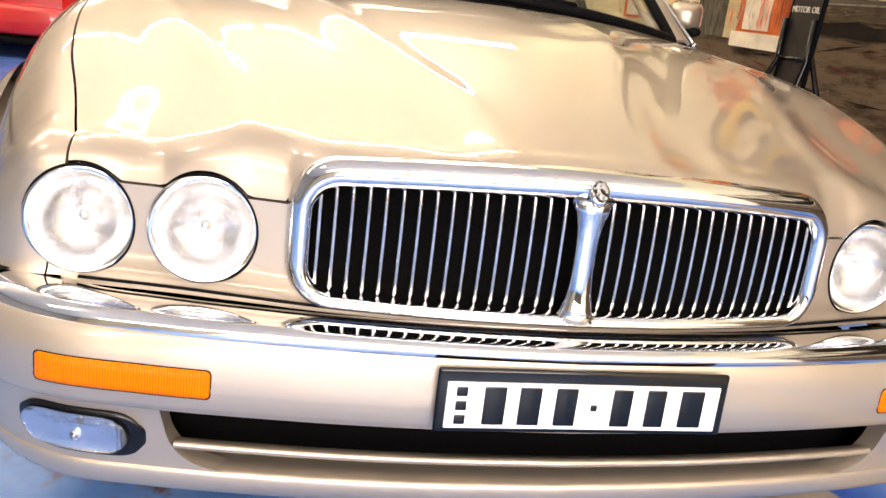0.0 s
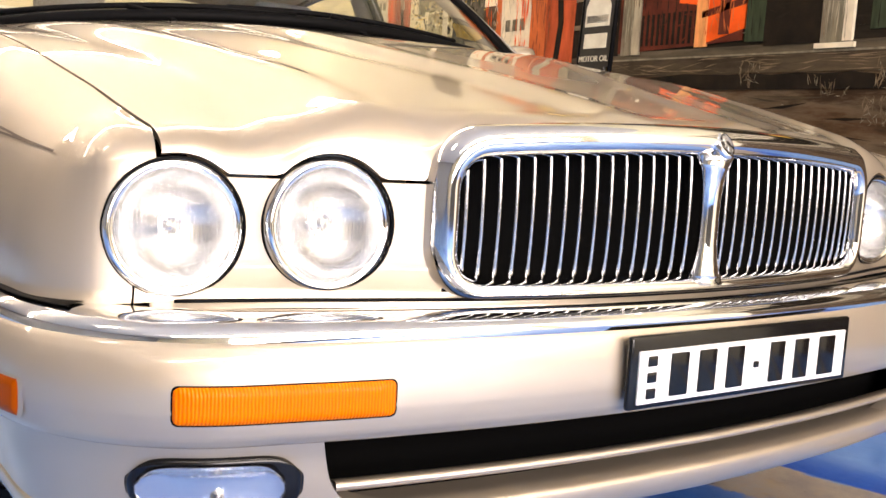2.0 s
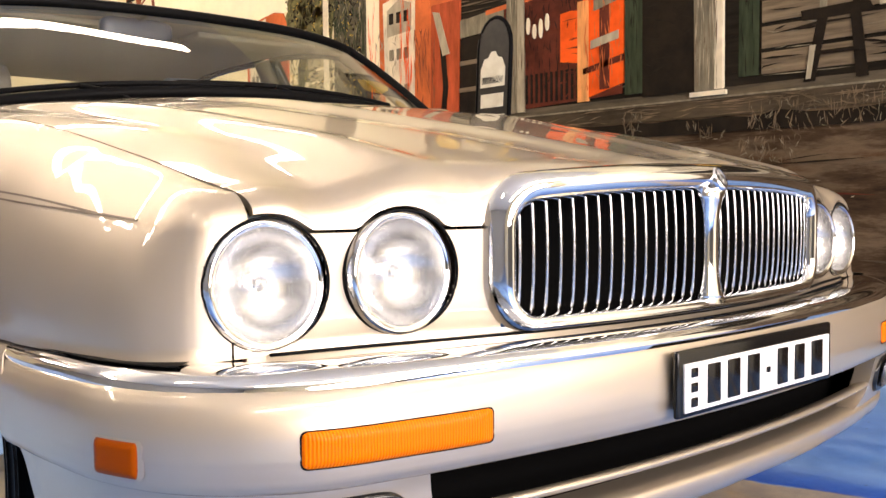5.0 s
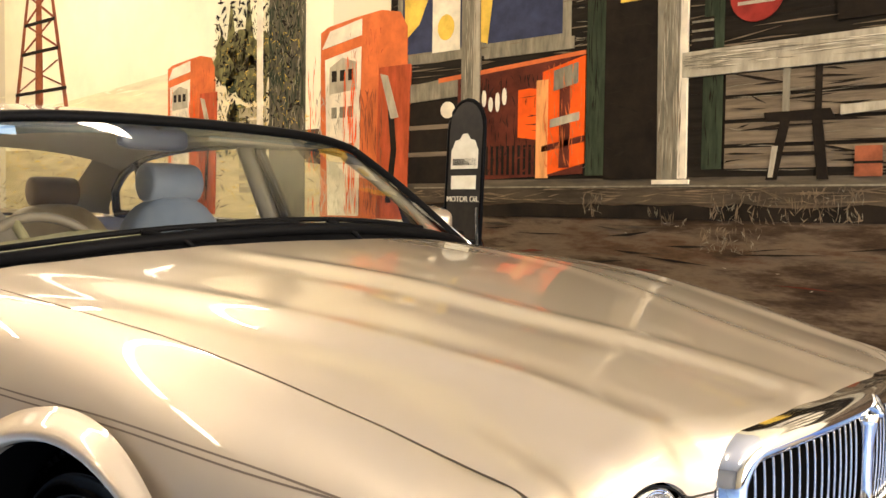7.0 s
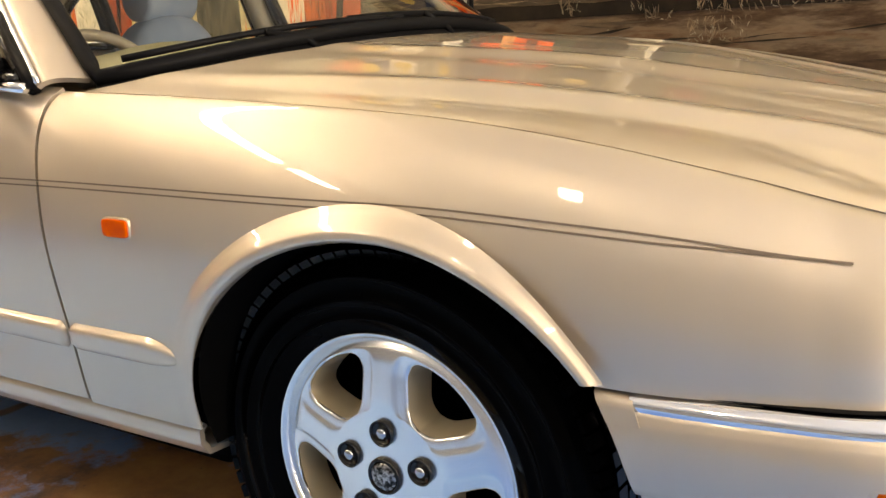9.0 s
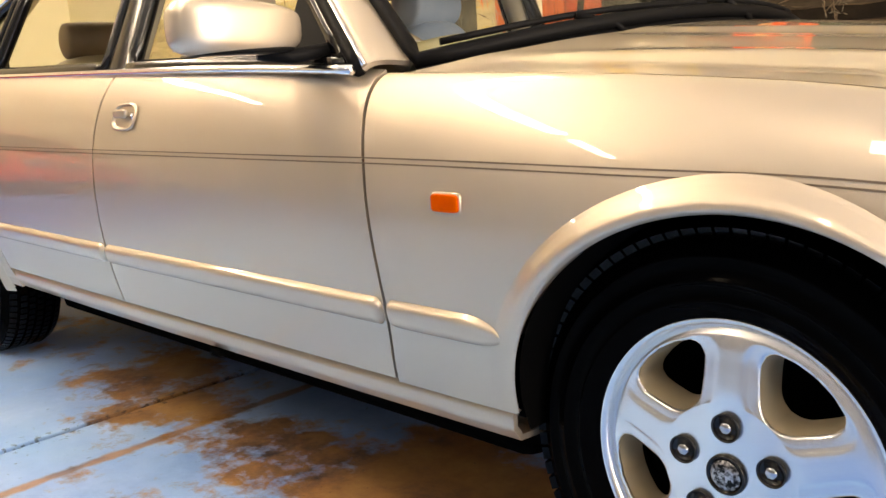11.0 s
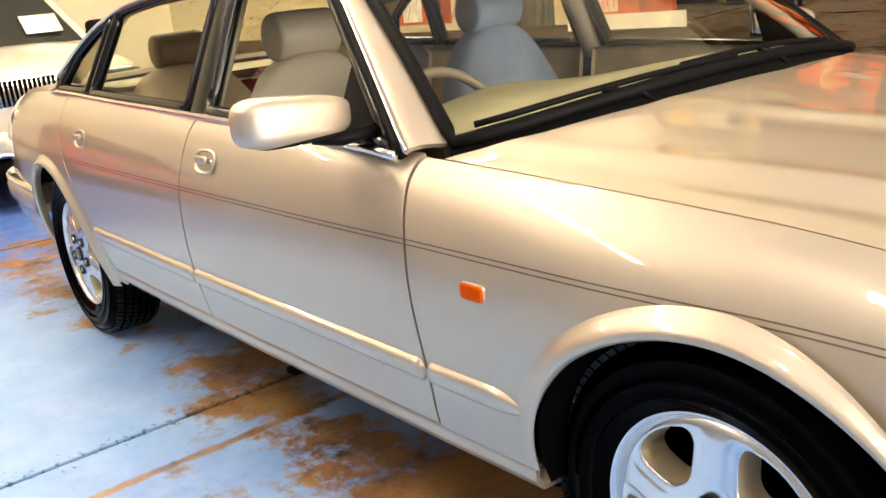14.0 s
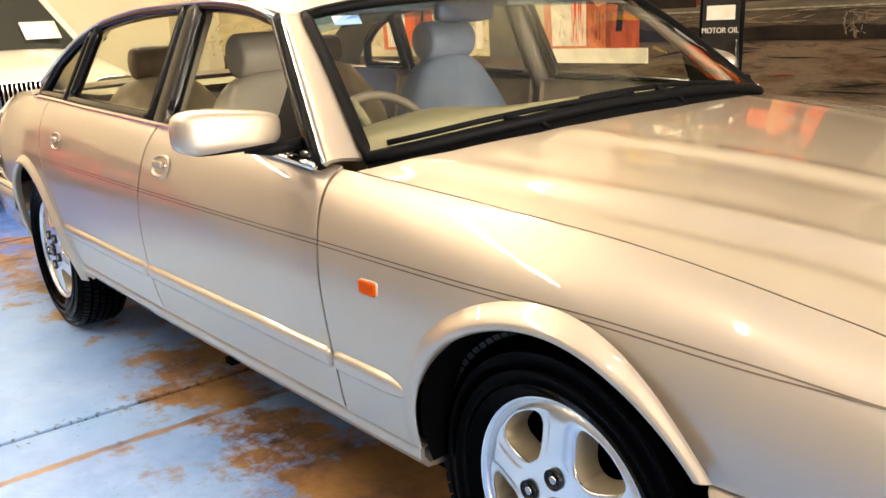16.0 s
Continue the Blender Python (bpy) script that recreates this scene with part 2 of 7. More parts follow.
tagged(part("ceiling", boxed(ROOM[0] - 0.2, ROOM[1] + 0.2, ROOM[2] - 0.2, ROOM[3] + 0.2, ROOM[4], ROOM[4] + 0.15), CEILING, None, flat=True), "white ceiling", "ceiling", kind="structure")

# ---- the car: its lines ----
# x forwards from the front axle, w outwards from the middle, z up
NOSE = [(-0.68, 0.901), (-0.30, 0.896), (0.0, 0.884), (0.3, 0.863), (0.5, 0.844), (0.62, 0.823), (0.697, 0.796), (0.733, 0.756), (0.741, 0.700), (0.752, 0.560), (0.772, 0.44), (0.795, 0.30), (0.812, 0.12), (0.815, 0.0)]
nose_front = curve((0.0, 0.815), (0.12, 0.812), (0.30, 0.795), (0.44, 0.772), (0.56, 0.753), (0.69, 0.741), (0.755, 0.733))
body_width = curve((-4.05, 0.72), (-3.8, 0.785), (-3.4, 0.845), (-2.87, 0.882), (-2.3, 0.897), (-1.5, 0.903), (-0.62, 0.900), (-0.30, 0.896), (0.0, 0.884), (0.3, 0.863), (0.5, 0.844))
spine = curve((-0.65, 0.972), (-0.4, 0.945), (0.0, 0.905), (0.4, 0.850), (0.65, 0.803), (0.80, 0.770))
hood_edge_z = curve((-0.65, 0.884), (-0.2, 0.862), (0.2, 0.826), (0.5, 0.778), (0.7, 0.728), (0.8, 0.70))
hood_edge_w = curve((-0.65, 0.790), (-0.3, 0.784), (0.0, 0.770), (0.3, 0.747), (0.5, 0.722), (0.6, 0.708), (0.69, 0.692), (0.8, 0.66))
hood_rear = curve((0.0, -0.36), (0.3, -0.385), (0.6, -0.465), (0.80, -0.585))


ridge_in = curve((-0.6, 0.370), (-0.25, 0.335), (0.2, 0.245), (0.6, 0.125), (0.8, 0.10))
ridge_out = curve((-0.6, 0.690), (-0.25, 0.650), (0.1, 0.595), (0.35, 0.525), (0.58, 0.465), (0.8, 0.440))


def bell(w, at, wide):
    return math.exp(-((w - at) / wide) ** 2)


def hood_z(x, w):
    """The bonnet's height: a crowned sheet with two ridges a side and a brow over each lamp."""
    w = abs(w)
    e, s, we = hood_edge_z(x), spine(x), hood_edge_w(x)
    z = e + (s - e) * (1 - (w / we) ** 2.3)
    lift = 0.25 + 0.75 * smooth(-0.45, 0.1, x)
    edge = smooth(we, we - 0.10, w)
    for r, amp in ((ridge_in(x), 0.0050), (ridge_out(x), 0.0068)):
        z += lift * edge * amp * (bell(w, r, 0.034) - 0.75 * bell(w, r + 0.072, 0.042))
    brow = smooth(0.35, 0.72, x)
    z += brow * (0.007 * bell(w, 0.503, 0.05) + 0.005 * bell(w, 0.672, 0.04) - 0.009 * bell(w, 0.592, 0.040))
    return z


# ---- the car ----
car = empty("car", "champagne gold saloon car with chrome grille and four round headlights", "car")
GAP = 0.0036


def nose_point(t):
    return spline([(x, w, 0) for x, w in NOSE], t)


NOSE_LEN = 200
NOSE_T = [nose_point(i / NOSE_LEN) for i in range(NOSE_LEN + 1)]


def nose_at(s):
    a = min(max(s, 0), 1) * NOSE_LEN
    i = min(int(a), NOSE_LEN - 1)
    p = NOSE_T[i].lerp(NOSE_T[i + 1], a - i)
    d = (NOSE_T[min(i + 2, NOSE_LEN)] - NOSE_T[max(i - 1, 0)]).normalized()
    return p, Vector((d.y, -d.x, 0))


# the parameter on the nose line where the front wing meets the nose panel
S_GAP = next(i for i in range(NOSE_LEN) if NOSE_T[i].y < 0.695 and NOSE_T[i].x > 0.6) / NOSE_LEN
PHI = math.pi / 2 * 0.93
SHOULDER = 0.135


def wing_off(v):
    """How far the side lies inside its widest line, from sill to shoulder."""
    if v < 0.45:
        return 0.045 * ((0.45 - v) / 0.45) ** 2
    return SHOULDER * (1 - math.cos((v - 0.45) / 0.55 * PHI)) / (1 - math.cos(PHI))


def wing_frac(v):
    if v < 0.45:
        return 0.53 * v / 0.45
    return 0.53 + 0.47 * math.sin((v - 0.45) / 0.55 * PHI) / math.sin(PHI)


def s_of_x(x):
    i = next(i for i in range(NOSE_LEN) if NOSE_T[i].x > x)
    a, b = NOSE_T[i - 1].x, NOSE_T[i].x
    return (i - 1 + (x - a) / (b - a)) / NOSE_LEN


S_BEND = s_of_x(0.42)


def shut_line(s):
    """Where the bonnet's edge runs, abreast of a place on the nose line."""
    x = nose_at(s)[0].x if s < S_BEND else lerp(0.42, 0.693, (s - S_BEND) / (S_GAP - 0.003 - S_BEND))
    return Vector((x, hood_edge_w(x), 0))


def wing_point(s, v, z0=0.36):
    p, n = nose_at(s)
    k = smooth(S_GAP - 0.15, S_GAP - 0.01, s)
    top = shut_line(s)
    zt = hood_z(top.x, top.y)
    if v < 0.45:
        q = p + n * lerp(wing_off(v), 0.0, k)
    else:
        # towards the lamp the roll gathers into the bonnet's fold
        drop = zt - 0.690
        c = min(1.0, max(0.0, 1 - (zt - z0) * (1 - wing_frac(v)) / drop))
        q = p.lerp(top, lerp(wing_off(v) / SHOULDER, 1 - math.sqrt(1 - c * c), smooth(S_GAP - 0.075, S_GAP - 0.006, s)))
    return (q.x, -q.y, z0 + (zt - z0) * wing_frac(v))


door_1_front = curve((0.36, -0.585), (0.50, -0.562), (0.70, -0.582), (0.86, -0.620), (0.95, -0.64))
ARCH_X, ARCH_Z, ARCH_R = 0.045, 0.340, 0.357


def wing_uv(u, v):
    z = wing_point(0.05, v)[2]
    s0 = s_of_x(door_1_front(z) + GAP)
    s = lerp(s0, S_GAP - 0.003, u)
    # ahead of the wheel the wing ends above the bumper
    top = shut_line(s)
    f = (0.554 - 0.36) / (hood_z(top.x, top.y) - 0.36)
    cut = 0.45 * f / 0.53 if f < 0.53 else 0.45 + 0.55 * math.asin(min(1.0, (f - 0.53) / 0.47 * math.sin(PHI))) / PHI
    return wing_point(s, lerp(cut * smooth(0.15, 0.30, nose_at(s)[0].x), 1.0, v))


HOLE = 0.0725


def clear_of_lamps(p, r=HOLE):
    return p[0] < 0.6 or all((abs(p[1]) - abs(l[0])) ** 2 + (p[2] - l[1]) ** 2 > r ** 2 for l in LAMPS)


LAMPS = [(s * w, z, nose_front(w)) for s in (-1, 1) for w, z in ((0.674, 0.632), (0.503, 0.638))]
for side in (False, True):
    sheet("front_wing", wing_uv, 330, 90, PAINT, car, flange=0.012, mirror=side,
                   keep=lambda u, v: (lambda p: ((p[0] - ARCH_X) ** 2 + (p[2] - ARCH_Z) ** 2) > (ARCH_R + 0.008) ** 2 and clear_of_lamps(p))(wing_uv(u, v)))
wing_top = [wing_point(lerp(0.0, S_GAP - 0.003, i / 60), 1.0) for i in range(61)]
edge_x, edge_w = [p[0] for p in wing_top], [-p[1] for p in wing_top]


def hood_point(a, b):
    a = a * 2 - 1
    w = abs(a) * 0.72
    for _ in range(3):
        xf = nose_front(min(w, 0.70)) - 0.058
        x = lerp(hood_rear(w), xf, b)
        w = abs(a) * (float(np.interp(x, edge_x, edge_w)) - GAP)
    return (x, math.copysign(w, a), hood_z(x, w))


def hood_full(a, b):
    if b <= 0.9:
        return hood_point(a, b / 0.9)
    x, y, z = hood_point(a, 1.0)
    k = (b - 0.9) / 0.1
    w = abs(y)
    low = 0.690
    if w < 0.392:
        c = max(0.0, w - 0.330)
        low = max(0.690, 0.770 - 0.020 * (w / 0.392) ** 2 - 0.062 + math.sqrt(max(0.0, 0.062 ** 2 - c * c)) - 0.014)
    for wl, zl in ((0.674, 0.632), (0.503, 0.638)):
        if abs(w - wl) < 0.078:
            low = max(low, zl + math.sqrt(0.078 ** 2 - (w - wl) ** 2))
    drop = z - min(low, z - 0.004)
    a0 = 0.33
    ang = lerp(a0, math.pi / 2, k)
    xf = nose_front(min(w, 0.70)) + 0.002
    return (x + (xf - x) * (math.sin(ang) - math.sin(a0)) / (1 - math.sin(a0)), y, z - drop * (1 - math.cos(ang) / math.cos(a0)))


sheet("bonnet", hood_full, 160, 100, PAINT, car, "fluted champagne bonnet", flange=0.012)


def nose_panel(u, v):
    w = lerp(-0.697, 0.697, u)
    z = lerp(0.545, 0.686, v)
    return (nose_front(abs(w)) - 0.006 * smooth(0.60, 0.555, z), w, z)


sheet("nose_panel", nose_panel, 330, 40, PAINT, car, flange=0.012,
      keep=lambda u, v: (lambda p: (abs(p[1]) > 0.365 or p[2] < 0.562) and all((p[1] - l[0]) ** 2 + (p[2] - l[1]) ** 2 > HOLE ** 2 for l in LAMPS))(nose_panel(u, v)))

# ---- body sides ----
belt = curve((-4.05, 0.865), (-3.6, 0.925), (-3.2, 0.952), (-2.85, 0.962), (-2.2, 0.944), (-1.55, 0.926), (-1.0, 0.908), (-0.62, 0.888))
side_top = curve((-4.05, 0.885), (-3.2, 0.975), (-2.85, 0.985), (-1.55, 0.95), (-1.0, 0.93), (-0.75, 0.906), (-0.62, 0.8865), (-0.2, 0.862), (0.2, 0.826), (0.5, 0.778))


def side_w(x, z):
    """The half width of the body at that place of its side."""
    f = (z - 0.36) / (side_top(x) - 0.36)
    if f <= 0:
        return body_width(x) - 0.045 + 0.35 * (z - 0.36)
    if f < 0.53:
        return body_width(x) - 0.045 * ((0.53 - f) / 0.53) ** 2
    c = math.sqrt(max(0.0, 1 - (min(1.0, (f - 0.53) / 0.47) * math.sin(PHI)) ** 2))
    return body_width(x) - lerp(SHOULDER, 0.113, smooth(-1.25, -0.6, x)) * (1 - c) / (1 - math.cos(PHI))


door_1_rear = curve((0.36, -1.602), (0.50, -1.597), (0.95, -1.560))
door_2_rear = curve((0.36, -2.40), (0.50, -2.45), (0.62, -2.53), (0.75, -2.61), (0.97, -2.67))


def side_panel(front, rear, low=0.366):
    def f(u, v):
        z = lerp(low, 0.9, v)
        x = lerp(rear(z) + GAP, front(z) - GAP, u)
        z = lerp(low, belt(x), v)
        x = lerp(rear(z) + GAP, front(z) - GAP, u)
        return (x, -side_w(x, z), z)
    return f


def off_arch(f, cx):
    return lambda u, v: (lambda p: (p[0] - cx) ** 2 + (p[2] - ARCH_Z) ** 2 > (ARCH_R + 0.008) ** 2)(f(u, v))


def nose_side(x, z):
    """The half width there, on the front wing too."""
    if x < -0.55:
        return side_w(x, z)
    lo, hi, s = 0.0, 1.0, s_of_x(x)
    for _ in range(14):
        m = (lo + hi) / 2
        if wing_point(s, m)[2] < z:
            lo = m
        else:
            hi = m
    a, b = wing_point(s, lo), wing_point(min(s + 0.01, 1), lo)
    return -lerp(a[1], b[1], (x - a[0]) / (b[0] - a[0]) if b[0] - a[0] > 1e-5 else 0)


tail_x = curve((0.3, -4.02), (0.97, -4.02))
for side in (False, True):
    f1 = side_panel(door_1_front, door_1_rear)
    door = sheet("front_door", f1, 40, 36, PAINT, car, flange=0.012, mirror=side)
    f2 = side_panel(door_1_rear, door_2_rear)
    rdoor = sheet("rear_door", f2, 40, 36, PAINT, car, flange=0.012, mirror=side, keep=off_arch(f2, -2.87))
    f3 = side_panel(door_2_rear, tail_x, 0.30)
    sheet("rear_quarter", f3, 60, 40, PAINT, car, flange=0.012, mirror=side, keep=off_arch(f3, -2.87))

    def sill(u, v):
        x = lerp(-2.52, -0.335, u)
        prof = ((0.836, 0.362), (0.846, 0.350), (0.846, 0.328), (0.830, 0.305), (0.76, 0.298))
        k = v * 4
        i = min(int(k), 3)
        w, z = (lerp(prof[i][c], prof[i + 1][c], k - i) for c in (0, 1))
        return (x, -(w + body_width(x) - 0.90), z)
    sheet("sill", sill, 30, 12, PAINT, car, flange=0.01, mirror=side)
    # strips of rub moulding, each with rounded ends
    for x0, x1 in ((-0.556, -0.312), (-1.592, -0.568), (-2.44, -1.602)):
        def strip(u, v, x0=x0, x1=x1):
            x = lerp(x1, x0, u)
            run = 0.07 if x0 > -0.56 and u < 0.5 else 0.016
            d = min(1.0, min(u, 1 - u) * abs(x1 - x0) / run)
            e = math.sqrt(max(0.0, 1 - (1 - d) ** 2))
            ang = lerp(-1, 1, v)
            z = 0.495 + ang * 0.026 * max(e, 0.12) - (0.010 * (1 - e) if run > 0.02 else 0.0)
            return (x, -(side_w(x, z) - 0.002 + 0.016 * e * (1 - ang ** 4)), z)
        ends = [0, 0.002, 0.005, 0.009, 0.014, 0.02, 0.03, 0.04] + [i / 20 for i in range(1, 20)] + [0.96, 0.97, 0.98, 0.986, 0.991, 0.995, 0.998, 1]
        sheet("rub_strip", strip, 1, 12, PAINT, car, us=ends, mirror=side)
    # flared lips round the wheel openings
    for cx, a0, a1 in ((ARCH_X, 32, 176), (-2.87, -10, 186)):
        def flare(u, v, cx=cx, a0=a0, a1=a1):
            prof = [(ARCH_R + dr, o) for dr, o in ((0.040, -0.0012), (0.034, 0.0024), (0.028, 0.0080), (0.021, 0.0150), (0.013, 0.0195), (0.004, 0.0185), (0.0, 0.010), (0.002, -0.014))]
            k = v * 7
            i = min(int(k), 6)
            r, o = (lerp(prof[i][c], prof[i + 1][c], k - i) for c in (0, 1))
            if cx > -1:
                o *= (1 - 0.85 * smooth(0.58, 0.90, u)) * lerp(0.55, 1.0, smooth(0.0, 0.25, u))
                r = ARCH_R + (r - ARCH_R) * lerp(0.52, 1.12, smooth(0.0, 0.40, u))
            # the front lip ends level with the bumper's top
            a = lerp(math.asin(0.214 / r) if cx > -1 else radians(a0), radians(a1), u)
            x, z = cx + r * math.cos(a), ARCH_Z + r * math.sin(a)
            return (x, -(side_w(x, max(z, 0.25)) + o + 0.001), z)
        sheet("wheel_arch_lip", flare, 48, 21, PAINT, car, mirror=side)

        # the wheel well's shade is in the liner's near-black colour
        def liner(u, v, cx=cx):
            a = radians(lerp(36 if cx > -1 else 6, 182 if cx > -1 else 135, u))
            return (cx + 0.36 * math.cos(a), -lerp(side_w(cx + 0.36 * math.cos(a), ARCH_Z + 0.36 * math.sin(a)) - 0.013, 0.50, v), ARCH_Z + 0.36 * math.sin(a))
        sheet("wheel_arch_liner", liner, 40, 2, CAVITY_SHADE, car, mirror=side)
    # the twin pinstripe
    for dz in (-0.008, 0.0005):
        def pin(u, v, dz=dz):
            x = lerp(0.650, -3.7, u)
            z = curve((-3.7, 0.752), (-0.6, 0.750), (0.0, 0.742), (0.35, 0.731), (0.650, 0.703))(x) + dz * (1 - smooth(0.34, 0.64, x)) + lerp(-0.0012, 0.0012, v)
            return (x, -(nose_side(x, z) + 0.0010), z)
        sheet("pinstripe", pin, 160, 1, PIN, car, mirror=side)

# ---- roof and windows ----
pane_w = lambda z: 0.806 - 0.47 * (z - 0.92)
win_top = curve((-2.87, 0.985), (-2.72, 1.085), (-2.55, 1.165), (-2.3, 1.222), (-1.9, 1.248), (-1.5, 1.246), (-1.25, 1.228), (-1.02, 1.185))
roof_z = curve((-2.75, 1.262), (-2.3, 1.302), (-1.8, 1.314), (-1.35, 1.298), (-0.92, 1.250))
screen_top = curve((0.0, -0.94), (0.3, -0.95), (0.67, -1.02))
GLASS = bpy.data.materials.new("tinted_glass")
GLASS.use_nodes = True
gn, gl = GLASS.node_tree.nodes, GLASS.node_tree.links
gn.remove(gn["Principled BSDF"])
clear, gloss, blend, facing = gn.new("ShaderNodeBsdfTransparent"), gn.new("ShaderNodeBsdfGlossy"), gn.new("ShaderNodeMixShader"), gn.new("ShaderNodeLayerWeight")
clear.inputs["Color"].default_value = (0.93, 0.95, 0.90, 1)
gloss.inputs["Roughness"].default_value = 0.01
steep, level = gn.new("ShaderNodeMath"), gn.new("ShaderNodeMath")
steep.operation, level.operation = "POWER", "MULTIPLY_ADD"
steep.inputs[1].default_value = 5
level.inputs[1].default_value, level.inputs[2].default_value = 0.9, 0.035
gl.new(facing.outputs["Facing"], steep.inputs[0])
gl.new(steep.outputs[0], level.inputs[0])
gl.new(level.outputs[0], blend.inputs[0])
gl.new(clear.outputs[0], blend.inputs[1])
gl.new(gloss.outputs[0], blend.inputs[2])
gl.new(blend.outputs[0], gn["Material Output"].inputs["Surface"])
# the clean side panes mirror little
level.name = "level"
SIDE_GLASS = GLASS.copy()
SIDE_GLASS.node_tree.nodes["level"].inputs[1].default_value, SIDE_GLASS.node_tree.nodes["level"].inputs[2].default_value = 0.15, 0.002


def roof(u, v):
    a = lerp(-1, 1, u)
    w0 = abs(a) * 0.66
    x = lerp(screen_top(w0), -2.68 + 0.10 * a * a, v)
    zt = win_top(x) + 0.022
    we = pane_w(zt) - 0.004
    zr = roof_z(x)
    return (x, a * we, zr - (zr - zt) * (0.35 * a * a + 0.65 * abs(a) ** 5))


sheet("roof", roof, 60, 50, PAINT, car, flange=0.015)
SCREEN_BASE = lambda w: hood_rear(w) - 0.062


def screen(u, v):
    a = lerp(-1, 1, u)
    wb, wt = a * 0.735, a * 0.625
    zb = 0.900 + 0.066 * (1 - a * a)
    xt = screen_top(abs(wt)) + 0.01
    zt = roof(0.5 + a * 0.47, 0.0)[2] - 0.012
    p, q = Vector((SCREEN_BASE(abs(wb)), wb, zb)), Vector((xt, wt, zt))
    r = p.lerp(q, v)
    r.z += 0.012 * math.sin(math.pi * v)
    return tuple(r)


windscreen = sheet("windscreen", screen, 30, 20, GLASS, car, "clear windscreen with black surround")
windscreen.visible_shadow = False
sheet("frit_band", lambda u, v: tuple(Vector(screen(u, v * 0.04)) + Vector((-0.004, 0, -0.004))), 30, 3, BLACK, windscreen, "black printed glass edge")
border = [screen(i / 30, 0) for i in range(31)] + [screen(1, j / 16) for j in range(1, 16)] + [screen(1 - i / 30, 1) for i in range(31)] + [screen(0, 1 - j / 16) for j in range(1, 16)]
part("windscreen_seal", tube(border, 0.015, 8, closed=True), BLACK, windscreen)


SHADE = bpy.data.materials.new("blue_shade_glass")
SHADE.use_nodes = True
SHADE.node_tree.nodes.remove(SHADE.node_tree.nodes["Principled BSDF"])
shade_bsdf = SHADE.node_tree.nodes.new("ShaderNodeBsdfTransparent")
shade_bsdf.inputs["Color"].default_value = (0.42, 0.62, 0.86, 1)
SHADE.node_tree.links.new(shade_bsdf.outputs[0], SHADE.node_tree.nodes["Material Output"].inputs["Surface"])
for v0 in (0.84, 0.90):
    band = sheet("shade_band", lambda u, v, v0=v0: tuple(Vector(screen(u, lerp(v0, 0.985, v))) + Vector((-0.006 * (v0 > 0.85) - 0.004, 0, -0.004))), 24, 3, SHADE, windscreen, "blue tinted shade band")
    band.visible_shadow = False


def rear_screen(u, v):
    a = lerp(-1, 1, u)
    p, q = Vector((-3.16 + 0.05 * a * a, a * 0.62, 0.962)), Vector((-2.66 + 0.08 * a * a, a * 0.54, 1.252 - 0.03 * a * a))
    return tuple(p.lerp(q, v))


